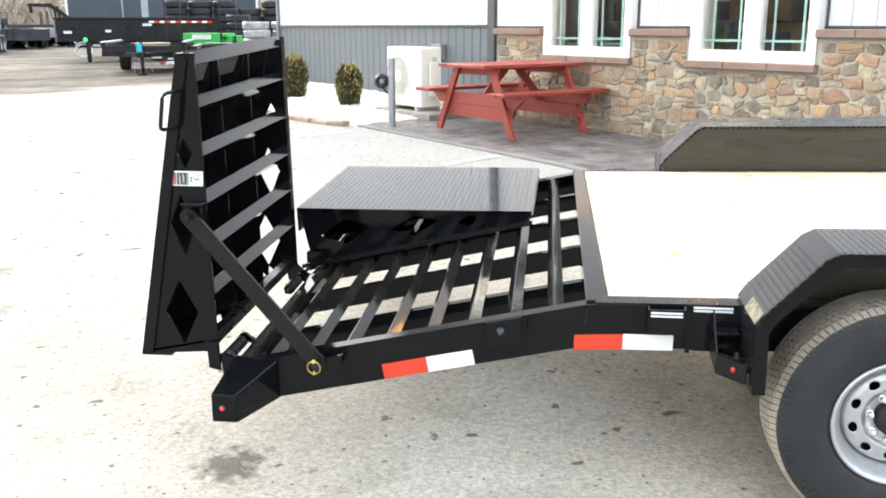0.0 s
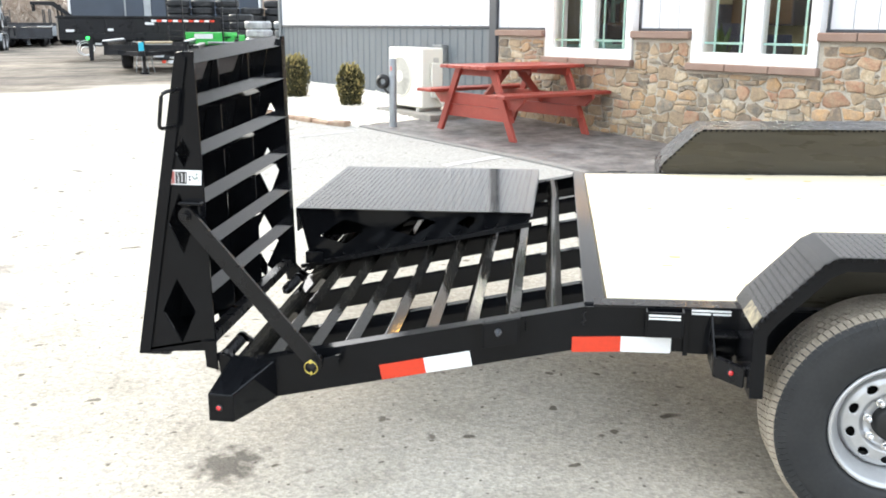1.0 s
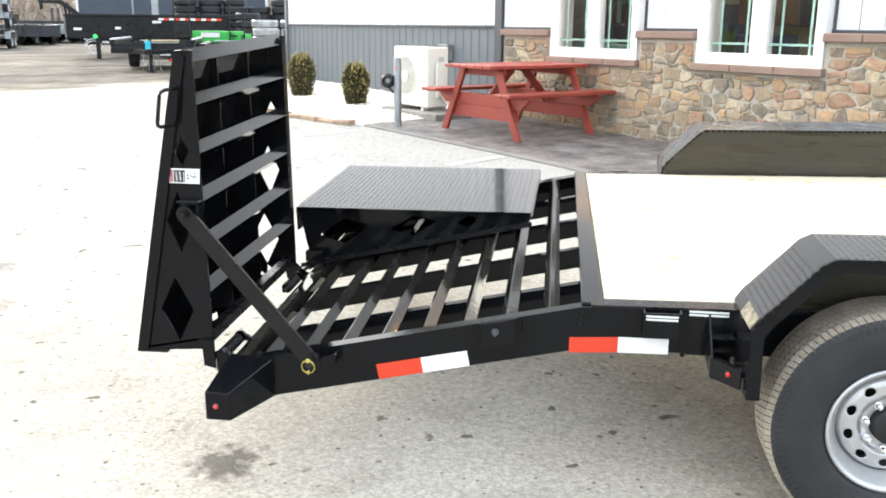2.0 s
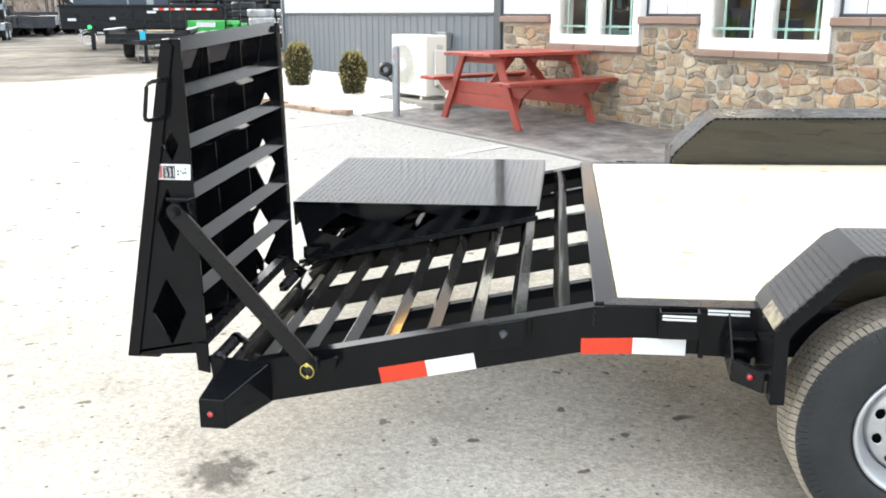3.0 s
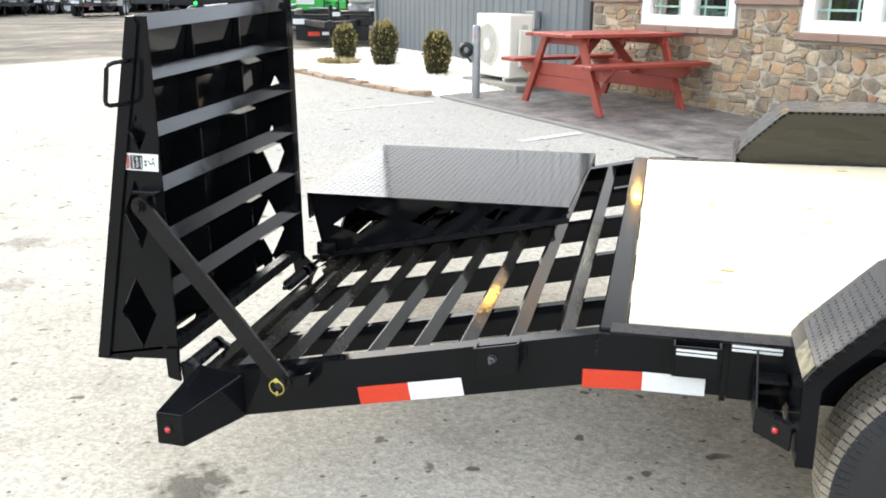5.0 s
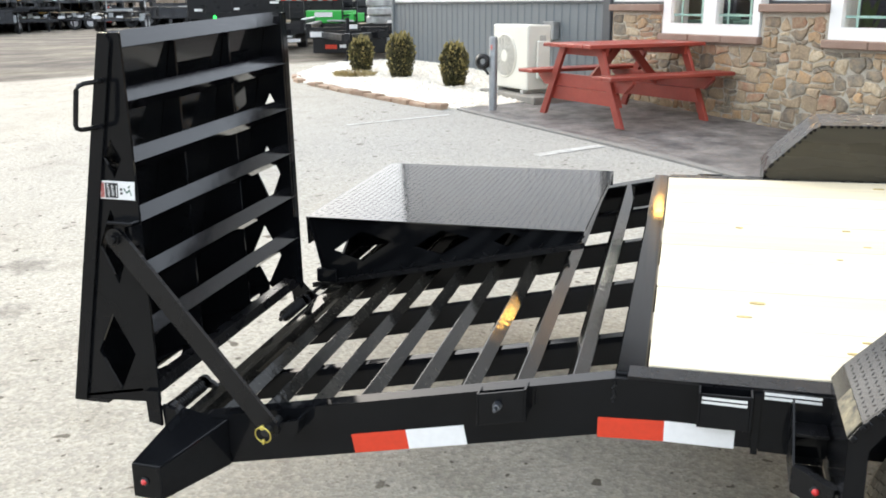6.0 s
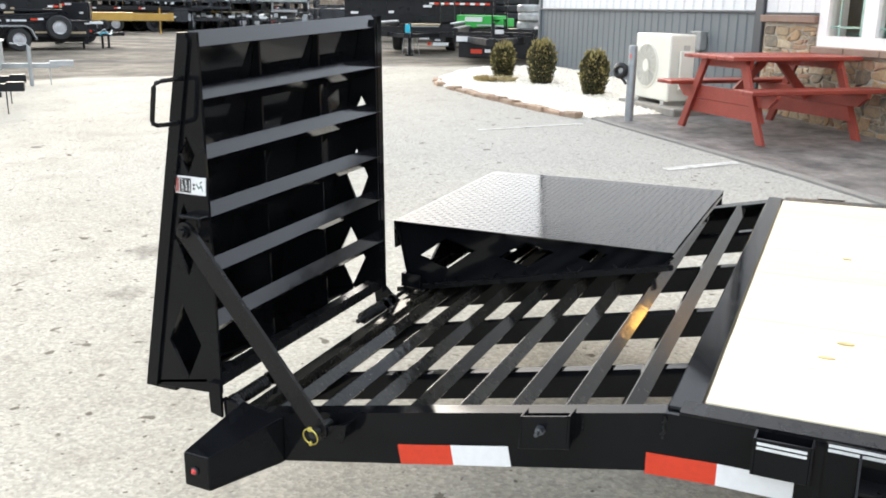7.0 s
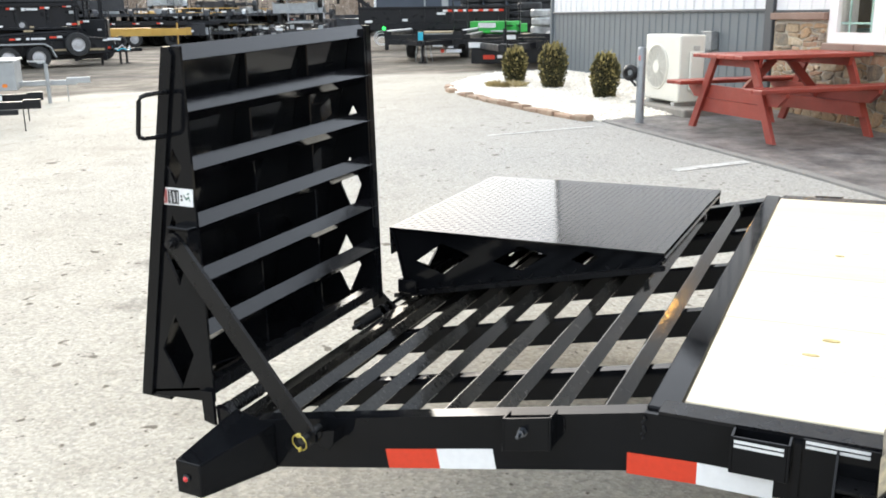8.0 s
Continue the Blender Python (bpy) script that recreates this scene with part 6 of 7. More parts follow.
def far_trailer(name, label, at, length=4.6, width=1.9, deck=0.62, rail=0.13, sides=0.0, axles=2, body=far_black, tongue=1.4, group="", wood=True, ramps=False, tape=True, axle_x=-0.45, spread=0.85, view=-1, tape_run=None, light_fender=False, jack_up=0.2, dark_rims=False, tucked=False):
    """Origin on the ground under the middle of the deck; x points to the tongue, -y to the viewer's side."""
    t = thing(name, label, "trailer", group=group, at=at)
    h = length / 2
    for sy in (-1, 1):
        bm = bmesh.new()
        box(bm, -h, h, sy * width / 2 - 0.04, sy * width / 2 + 0.04, deck - rail, deck, 0.008)
        part("side_rail", bm, body, t)
    for x in (-h, h - 0.06):
        bm = bmesh.new()
        box(bm, x, x + 0.06, -width / 2 + 0.041, width / 2 - 0.041, deck - rail, deck - 0.002)
        part("end_rail", bm, body, t)
    bm = bmesh.new()
    box(bm, -h + 0.062, h - 0.062, -width / 2 + 0.042, width / 2 - 0.042, deck - 0.05, deck - 0.008)
    part("deck", bm, far_wood if wood else body, t)
    # tongue, coupler, jack
    for sy in (-1, 1):
        bm = bmesh.new()
        prism(bm, [(h, sy * width * 0.32 - 0.04), (h, sy * width * 0.32 + 0.04), (h + tongue, sy * 0.06 + 0.04), (h + tongue, sy * 0.06 - 0.04)], lambda u, v, w: (u, v, w), deck - rail, deck - 0.03)
        part("tongue_arm", bm, body, t)
    bm = bmesh.new()
    box(bm, h + tongue - 0.03, h + tongue + 0.22, -0.05, 0.05, deck - rail, deck - 0.01, 0.012)
    part("coupler", bm, body, t)
    bm = bmesh.new()
    rod(bm, [(h + tongue * 0.75, 0, 0.03), (h + tongue * 0.75, 0, deck + jack_up)], 0.035, 10)
    jack = part("jack", bm, body, t)
    bm = bmesh.new()
    box(bm, h + tongue * 0.75 - 0.09, h + tongue * 0.75 + 0.09, -0.09, 0.09, 0.0, 0.03, 0.005)
    part("jack_foot", bm, body, jack)
    # wheels and fenders
    xs = [axle_x + spread * (k - (axles - 1) / 2) for k in range(axles)]
    for sy in (-1, 1) if axles else ():
        for x in xs:
            far_wheel(t, x, sy * (width / 2 + (-0.2 if tucked else 0.16)), *((0.25, 0.25) if tucked else (0.37, 0.37)), silver=far_black if dark_rims else far_rim, sgn=sy)
        if tucked:
            continue
        bm = bmesh.new()
        a, b = xs[0] - 0.46, xs[-1] + 0.46
        prof = [(a - 0.06, 0.5), (a + 0.10, 0.78), (a + 0.25, 0.84), (b - 0.25, 0.84), (b - 0.10, 0.78), (b + 0.06, 0.5), (b + 0.03, 0.5), (b - 0.12, 0.755), (b - 0.26, 0.815), (a + 0.26, 0.815), (a + 0.12, 0.755), (a - 0.03, 0.5)]
        y0, y1 = sorted((sy * (width / 2 + 0.045), sy * (width / 2 + 0.29)))
        prism(bm, prof, lambda u, v, w: (u, w, v), y0, y1)
        part("fender", bm, far_grey if light_fender else body, t)
    if sides:
        for sy in (-1, 1):
            bm = bmesh.new()
            box(bm, -h, h, sy * width / 2 - 0.03, sy * width / 2 + 0.03, deck + 0.001, deck + sides, 0.006)
            wall = part("side_wall", bm, body, t)
            k = 0
            x = -h + 0.3
            while x < h:
                bm = bmesh.new()
                ya, yb = sorted((sy * (width / 2 + 0.031), sy * (width / 2 + 0.075)))
                box(bm, x - 0.04, x + 0.04, ya, yb, deck, deck + sides - 0.02)
                part("stake", bm, body, wall)
                x += 0.75
            bm = bmesh.new()
            box(bm, -h - 0.01, h + 0.01, sy * width / 2 - 0.06, sy * width / 2 + 0.06, deck + sides, deck + sides + 0.07, 0.01)
            part("top_rail", bm, body, wall)
        for x in (-h, h - 0.06):
            bm = bmesh.new()
            box(bm, x, x + 0.06, -width / 2 + 0.031, width / 2 - 0.031, deck, deck + sides)
            part("end_wall", bm, body, t)
    if ramps:
        for sy in (-1, 1):
            bm = bmesh.new()
            for e in (-0.20, 0.17):
                box(bm, -h - 0.07, -h - 0.005, sy * 0.68 + e, sy * 0.68 + e + 0.03, deck - 0.05, deck + 1.45)
            gate = part("stand_up_ramp", bm, body, t)
            for k in range(9):
                bm = bmesh.new()
                box(bm, -h - 0.06, -h - 0.01, sy * 0.68 - 0.17, sy * 0.68 + 0.17, deck + 0.05 + 0.16 * k, deck + 0.08 + 0.16 * k)
                part("rung", bm, body, gate)
    if tape:
        z = deck - rail * 0.5 if not sides else deck + sides * 0.85
        y = view * (width / 2 + (0.0415 if not sides else 0.0765))
        first, last = tape_run or (-h + 0.25, h - 0.4)
        x = first
        while x < last:
            for q, mat in ((0, red_tape), (0.15, white_tape)):
                bm = bmesh.new()
                box(bm, x + q, x + q + 0.148, y - 0.002, y + 0.001, z - 0.03, z + 0.03)
                part("reflective_tape", bm, mat, t)
            x += 0.31 if tape_run else 1.1
    return t


def yard(x, y, deg):
    return Matrix.Translation((x, y, ground_z(x, y))) @ Euler((0, 0, radians(deg))).to_matrix().to_4x4()


# the black dump trailer and its neighbours beyond the gravel bed
dump = far_trailer("dump_trailer", "black high-sided gooseneck dump trailer with red and white tape", yard(-12.0, 23.9, 212), 4.6, 2.0, 0.80, 0.20, 0.42, wood=False, tongue=0.5,
                   view=1, tape_run=(-2.1, -0.3), dark_rims=True, axle_x=-1.0, tucked=True)
bm = bmesh.new()
box(bm, 1.42, 1.54, 1.10, 1.20, 0.02, 0.78, 0.01)
leg = part("landing_leg", bm, far_black, dump)
bm = bmesh.new()
lathe(bm, [(0.055, 0), (0.055, 0.02), (0.001, 0.03)], (1.55, 1.205, 0.66), "y", 14)
part("green_lamp", bm, green_glow, leg, "bright green lamp on the landing leg")
for ob in [o for o in dump.children_recursive if o.name.split(".")[0] in ("jack", "jack_foot", "tongue_arm", "coupler")]:
    bpy.data.objects.remove(ob)
bm = bmesh.new()
prism(bm, [(1.88, 1.29), (2.06, 1.29), (2.42, 1.56), (2.98, 1.58), (2.98, 1.66), (2.36, 1.67)], lambda u, v, w: (u, w, v), 0.55, 0.95)
neck = part("gooseneck", bm, far_black, dump)
bm = bmesh.new()
rod(bm, [(2.90, 0.75, 1.60), (2.90, 0.75, 1.40)], 0.05, 10)
part("coupler", bm, far_black, neck)
for x in (2.16, 2.26):
    bm = bmesh.new()
    rod(bm, [(x, 0.75, 1.28), (x + 0.04, 0.75, 1.60)], 0.03, 8)
    part("strut", bm, far_black, neck)
bm = bmesh.new()
box(bm, -2.2, 1.75, 0.25, 0.95, 0.42, 0.598, 0.01)
box(bm, 0.6, 1.7, 0.5, 0.99, 0.598, 0.62, 0.004)
part("chassis", bm, far_black, dump)
for x, z, w in ((1.2, 0.46, 0.3), (0.2, 0.50, 0.2)):
    bm = bmesh.new()
    box(bm, x - w / 2, x + w / 2, 0.951, 0.958, z, z + 0.06)
    part("sign_plate", bm, far_white, dump)
for x, z, w in ((2.0, 0.83, 0.22), (0.9, 0.86, 0.16), (-0.2, 1.04, 0.26)):
    bm = bmesh.new()
    box(bm, x - w / 2, x + w / 2, 1.078, 1.084, z, z + 0.07)
    part("sign_plate", bm, far_white, dump)
flat_a = far_trailer("flatbed_trailer", "low black utility trailer with a cyan tag on its jack", yard(-8.66, 17.75, -70), 3.1, 1.7, 0.50, 0.12, 0.10, 1, tongue=0.75, dark_rims=True, tape=False, tucked=True)
bm = bmesh.new()
box(bm, 2.15, 2.19, -0.09, 0.02, 0.42, 0.66, 0.005)
part("hanging_tag", bm, cyan_tag, flat_a, "cyan plastic tag")
for y, z, w, hgt, mat in ((0.25, 0.33, 0.22, 0.06, far_white), (0.55, 0.30, 0.12, 0.04, far_white), (0.62, 0.20, 0.34, 0.07, far_white), (0.36, 0.20, 0.08, 0.07, red_tape)):
    bm = bmesh.new()
    box(bm, 1.552, 1.56, y - w / 2, y + w / 2, z, z + hgt)
    part("sign_plate", bm, mat, flat_a)
for y in (-0.86, 0.86):
    bm = bmesh.new()
    box(bm, -1.6, 1.62, y - 0.03, y + 0.03, 0.672, 0.70, 0.008)
    part("edge_strip", bm, far_white, flat_a, "pale strip along the side rail")
for k in range(4):
    bm = bmesh.new()
    rod(bm, [(1.9 + 0.03 * k, -0.16 + 0.1 * k, 0.38), (1.92, -0.18 + 0.11 * k, 0.2), (1.9, -0.2 + 0.13 * k, 0.02)], 0.010, 6)
    part("safety_chain", bm, far_grey, flat_a)
for r, cz in ((0.17, 0.36), (0.12, 0.30), (0.21, 0.38)):
    bm = bmesh.new()
    rod(bm, [(1.62 + r * 1.1 * math.cos(a), 1.12 + 0.3 * r * math.sin(2 * a), cz + r * math.sin(a)) for a in (2 * math.pi * k / 20 for k in range(20))], 0.012, 6, closed=True)
    part("cable_loop", bm, far_white, dump, "pale coiled cable")
crate = thing("crate", "pale green and grey crate on the utility trailer", "crate", at=yard(-8.25, 17.0, -68))
for name, b, mat in (("crate_body", (-0.25, 0.25, -0.36, 0.36, 0.498, 0.62), far_grey), ("crate_lid", (-0.27, 0.27, -0.38, 0.38, 0.621, 0.66), far_wood)):
    bm = bmesh.new()
    box(bm, *b, 0.01)
    part(name, bm, mat, crate)
flat_b = far_trailer("flatbed_trailer", "low black utility trailer with pale sign plates", yard(-5.81, 15.71, -70), 3.0, 1.55, 0.52, 0.14, 0.06, 1, tongue=1.3, dark_rims=True, tape=False, jack_up=0.25, tucked=True)
for y, z, w, hgt, mat in ((-0.62, 0.40, 0.26, 0.10, far_white), (0.42, 0.40, 0.22, 0.08, far_white), (-0.36, 0.18, 0.22, 0.08, red_tape), (0.05, 0.55, 0.2, 0.08, far_white), (-0.1, 0.20, 0.2, 0.06, far_white)):
    bm = bmesh.new()
    box(bm, 1.502, 1.51, y - w / 2, y + w / 2, z, z + hgt)
    part("sign_plate", bm, mat, flat_b)
bm = bmesh.new()
box(bm, 1.40, 1.498, -0.7, 0.7, 0.10, 0.378, 0.01)
part("front_panel", bm, far_black, flat_b)
far_trailer("flatbed_trailer", "black flatbed trailer with two upright ramps", yard(-8.54, 20.96, 105), 2.6, 1.9, 0.50, 0.14, 0.0, 1, tongue=0.6, ramps=True, dark_rims=True, tape=False, tucked=True)
green = thing("green_implement", "bright green steel implement with a white panel on the flatbed", "machine", at=yard(-8.2, 20.25, -14))
for name, b, mat in (("hull", (-0.62, 0.62, -0.3, 0.3, 0.53, 0.84), far_green), ("nose", (0.621, 0.86, -0.25, 0.25, 0.56, 0.78), far_green), ("label_panel", (-0.32, 0.25, -0.312, -0.302, 0.68, 0.80), far_white),
                     ("skid", (-0.6, 0.7, -0.25, -0.15, 0.497, 0.529), far_black), ("skid", (-0.6, 0.7, 0.15, 0.25, 0.497, 0.529), far_black), ("draw_bar", (0.1, 0.95, -0.36, -0.313, 0.56, 0.61), far_grey)):
    bm = bmesh.new()
    box(bm, *b, 0.015)
    part(name, bm, mat, green)

# stacks of tyres against the shop
tyre_rnd = random.Random(3)


def tyre_thing(x, y, z, r, w, mat):
    t = thing("loose_tyre", "stacked bare trailer tyre lying flat" if mat is rubber else "white plastic-wrapped stacked tyre", "tyre", group="stacked tyres", at=Matrix.Translation((x, y, z)))
    bm = bmesh.new()
    lathe(bm, [(r * 0.58, -w * 0.36), (r * 0.66, -w / 2), (r * 0.9, -w / 2), (r, -w * 0.3), (r, w * 0.3), (r * 0.9, w / 2), (r * 0.66, w / 2), (r * 0.58, w * 0.36), (r * 0.58, -w * 0.36)], (0, 0, 0), "z", 24)
    part("carcass", bm, mat, t)
    return t


for sx, sy, count, mat in ((-11.5, 25.7, 8, rubber), (-10.8, 26.0, 8, rubber), (-10.05, 26.3, 8, rubber), (-9.3, 26.5, 7, rubber), (-8.55, 26.7, 8, rubber), (-9.0, 24.7, 6, rubber), (-7.75, 22.6, 5, wrap_film), (-7.0, 23.0, 5, wrap_film)):
    w = 0.23
    for k in range(count):
        tyre_thing(sx + tyre_rnd.uniform(-0.04, 0.04), sy + tyre_rnd.uniform(-0.04, 0.04), ground_z(sx, sy) + w * (k + 0.5), 0.38, w * 0.99, mat)

# a dark enclosed trailer behind
enc = thing("enclosed_trailer", "dark blue-grey enclosed box trailer", "trailer", at=yard(-13.5, 29.6, 15))
for name, b, mat in (("body", (-3.25, 3.25, -1.1, 1.1, 0.75, 3.3), far_blue), ("corner_post", (-3.33, -3.251, -1.12, -1.0, 0.7, 3.32), far_white), ("corner_post", (3.251, 3.33, -1.12, -1.0, 0.7, 3.32), far_white),
                     ("rub_rail", (-3.2, 3.2, -1.15, -1.101, 0.7, 0.85), far_black), ("door_bar", (-0.75, -0.5, -1.13, -1.101, 0.9, 3.2), far_grey), ("door_bar", (-1.42, -1.36, -1.13, -1.101, 0.9, 3.2), far_grey)):
    bm = bmesh.new()
    box(bm, *b, 0.02)
    part(name, bm, mat, enc)
for x in (-0.8, 0.1):
    for sy in (-1, 1):
        far_wheel(enc, x, sy * 0.95, 0.38, sgn=sy)

# stacked tandem trailers with a spare wheel
stack_at = yard(-21.2, 15.25, 60)


def plates(owner, y, rows):
    """Small flat plates and tape pieces on a trailer's side: start, end, height, tall, material."""
    for x0, x1, z, tall, mat in rows:
        bm = bmesh.new()
        box(bm, x0, x1, y - 0.008, y, z - tall / 2, z + tall / 2)
        part("sign_plate", bm, mat, owner)


def tarp_roll(owner, x0, x1, z0, z1, r, y=-0.98):
    """The rolled tarpaulin and its rail along the top of a dump body, a little aslant."""
    bm = bmesh.new()
    rod(bm, [(x0 + (x1 - x0) * k / 6, y, z0 + (z1 - z0) * k / 6 + 0.008 * math.sin(2.1 * k)) for k in range(7)], r, 10)
    part("tarp_roll", bm, far_black, owner, "rolled black tarpaulin", smooth=True)
    bm = bmesh.new()
    prism(bm, [(x0, z0 - r - 0.07), (x1, z1 - r - 0.07), (x1, z1 - r * 0.6), (x0, z0 - r * 0.6)], lambda u, v, w: (u, w, v), y - 0.09, y + 0.02)
    part("tarp_rail", bm, far_black, owner)


low = far_trailer("tandem_trailer", "black tandem dump trailer with a spare wheel and galvanised fenders", stack_at, 5.5, 2.0, 0.46, 0.11, 0.28, 0, tongue=1.0, wood=False, tape=False, jack_up=0.0)
bm = bmesh.new()
box(bm, -2.7, 2.7, -0.55, 0.55, 0.20, 0.348, 0.01)
part("chassis", bm, far_black, low)
for sy in (-1, 1):
    for x in (0.09, 0.86):
        far_wheel(low, x, sy * 1.2, 0.31, 0.31, 0.21, silver=far_rim, sgn=sy)
    bm = bmesh.new()
    prof = [(-0.36, 0.30), (-0.25, 0.58), (-0.10, 0.68), (1.04, 0.68), (1.20, 0.58), (1.32, 0.30), (1.28, 0.30), (1.17, 0.56), (1.03, 0.645), (-0.09, 0.645), (-0.22, 0.56), (-0.32, 0.30)]
    y0, y1 = sorted((sy * 1.08, sy * 1.33))
    prism(bm, prof, lambda u, v, w: (u, w, v), y0, y1)
    part("fender", bm, far_grey, low)
far_wheel(low, 1.91, -1.20, 0.62, 0.33, 0.20, silver=far_rim)
plates(low, -1.078, ((1.30, 1.62, 0.485, 0.05, far_wood), (2.20, 2.64, 0.475, 0.06, far_wood), (0.74, 1.11, 0.80, 0.05, far_white), (0.62, 0.70, 0.80, 0.06, far_white), (0.20, 0.34, 0.795, 0.05, red_tape),
                     (0.36, 0.48, 0.80, 0.05, far_white), (1.22, 1.40, 0.83, 0.05, red_tape), (1.41, 1.55, 0.84, 0.05, far_white), (2.62, 2.74, 0.72, 0.04, far_white)))
tarp_roll(low, -2.6, 2.0, 0.74, 1.00, 0.055)
for x, foot in ((2.72, 0.0), (3.25, 0.0)):
    bm = bmesh.new()
    rod(bm, [(x, -0.30, foot), (x, -0.30, 0.40)], 0.035, 8)
    part("landing_leg", bm, far_black, low)
bm = bmesh.new()
box(bm, 2.76, 3.05, -0.6, 0.5, 0.46, 0.70, 0.02)
pump = part("pump_box", bm, far_black, low, "black hydraulic pump box on the tongue")
bm = bmesh.new()
box(bm, 2.80, 3.22, -0.66, -0.605, 0.70, 0.77, 0.006)
part("pump_lid", bm, far_white, pump, "pale lid edge")
for off, mat in ((0.0, cyan_tag), (0.09, far_white), (-0.07, far_black)):
    bm = bmesh.new()
    rod(bm, [(2.95, -0.62 + off, 0.52), (3.10, -0.66 + off, 0.40 + off * 0.5), (3.25, -0.62, 0.47 + off), (3.42, -0.50, 0.40), (3.55, -0.3, 0.43 + off)], 0.016, 6)
    part("hose", bm, mat, low)
plates(low, -0.61, ((2.80, 2.92, 0.50, 0.06, red_tape),))
far_wheel(low, 3.30, -0.36, 0.66, 0.16, 0.10, silver=far_black)

# the dump body carried on top of it, with its tarpaulin
top = thing("dump_trailer", "black dump trailer bed with tarpaulin stacked on another trailer", "trailer", at=stack_at @ Matrix.Translation((0, 0, 0.74)))
bm = bmesh.new()
prism(bm, [(-3.3, 0.66), (-3.3, 0.92), (2.06, 0.92), (2.06, 0.48), (1.55, 0.36), (-2.4, 0.36)], lambda u, v, w: (u, w, v), -1.0, 1.0)
part("body", bm, far_black, top)
for x in (-2.4, -1.5, -0.6, 0.45, 1.25, 2.0):
    bm = bmesh.new()
    box(bm, x - 0.035, x + 0.035, -1.05, -1.001, 0.46, 0.90, 0.006)
    part("stake", bm, far_black, top)
for z0, z1 in ((0.921, 0.985), (0.30, 0.358)):
    bm = bmesh.new()
    box(bm, -3.3, 2.08, -1.05, 1.05, z0, z1, 0.01)
    part("top_rail" if z0 > 0.5 else "bottom_rail", bm, far_black, top)
for y in (-0.45, 0.45):
    bm = bmesh.new()
    box(bm, -2.9, 1.9, y - 0.06, y + 0.06, 0.0, 0.299, 0.01)
    part("chassis_beam", bm, far_black, top)
far_wheel(top, 0.57, -0.98, 0.43, 0.13, 0.12, silver=far_rim)
far_wheel(top, -0.1, -0.9, 0.41, 0.10, 0.10, silver=far_grey)
plates(top, -1.056, ((0.21, 0.30, 0.86, 0.05, red_tape), (0.31, 0.42, 0.86, 0.05, far_white), (0.59, 0.68, 0.84, 0.08, far_white), (0.70, 1.00, 0.845, 0.06, far_white), (1.06, 1.18, 0.88, 0.05, red_tape), (1.19, 1.31, 0.88, 0.05, far_white),
                     (1.64, 1.74, 0.92, 0.05, red_tape), (1.75, 1.86, 0.92, 0.05, far_white), (1.84, 1.98, 0.44, 0.05, red_tape), (2.0, 2.06, 0.46, 0.11, far_wood), (1.70, 1.83, 0.44, 0.05, far_white), (0.0, 0.08, 0.40, 0.05, far_white),
                     (0.75, 0.85, 0.38, 0.05, far_wood), (0.58, 0.82, 0.27, 0.05, far_wood), (1.80, 1.92, 0.76, 0.08, far_grey), (-0.6, -0.4, 0.86, 0.05, red_tape)))
tarp_roll(top, -3.0, 2.05, 1.00, 1.06, 0.06)
upper = far_trailer("tandem_trailer", "black trailer frame with planks on top of the pile", stack_at @ Matrix.Translation((-0.35, 0, 1.55)), 5.0, 1.9, 0.44, 0.16, 0.16, 0, tongue=0.5, wood=True, jack_up=-0.1, tape=False)
for x in (-1.9, 0.0, 1.9):
    bm = bmesh.new()
    box(bm, x - 0.05, x + 0.05, -0.9, 0.9, 0.175, 0.279, 0.008)
    part("bearer", bm, far_yellow, upper, "yellow timber bearer")
plates(upper, -0.99, ((0.55, 0.95, 0.33, 0.05, far_yellow), (1.1, 1.35, 0.33, 0.05, far_white), (2.2, 2.4, 0.34, 0.06, red_tape), (0.1, 0.3, 0.50, 0.06, far_yellow)))
lift = thing("forklift", "black forklift mast standing by the stacked trailers", "forklift", at=yard(-22.05, 19.25, 45))
for name, b in (("mast_rail", (-0.5, -0.38, -0.08, 0.08, 0.0, 3.2)), ("mast_rail", (0.38, 0.5, -0.08, 0.08, 0.0, 3.2)), ("cross_bar", (-0.38, 0.38, -0.05, 0.05, 2.0, 2.1)), ("carriage", (-0.55, 0.55, -0.2, -0.08, 0.6, 1.3)), ("body", (-0.6, 0.6, 0.1, 1.8, 0.3, 1.3)), ("roof_guard", (-0.6, 0.6, 0.2, 1.7, 2.2, 2.3)),
                ("mast_chain", (-0.1, -0.04, -0.04, 0.04, 0.4, 1.99)), ("mast_chain", (0.04, 0.1, -0.04, 0.04, 0.4, 1.99))):
    bm = bmesh.new()
    box(bm, *b, 0.02)
    part(name, bm, far_black, lift)
plates(lift, -0.201, ((-0.32, -0.12, 1.22, 0.07, red_tape), (-0.10, 0.08, 1.24, 0.06, far_white), (0.30, 0.42, 0.98, 0.05, far_white)))
for x in (-0.42, 0.42):
    far_wheel(lift, x, 0.9, 0.30, 0.30, 0.2, silver=far_black)

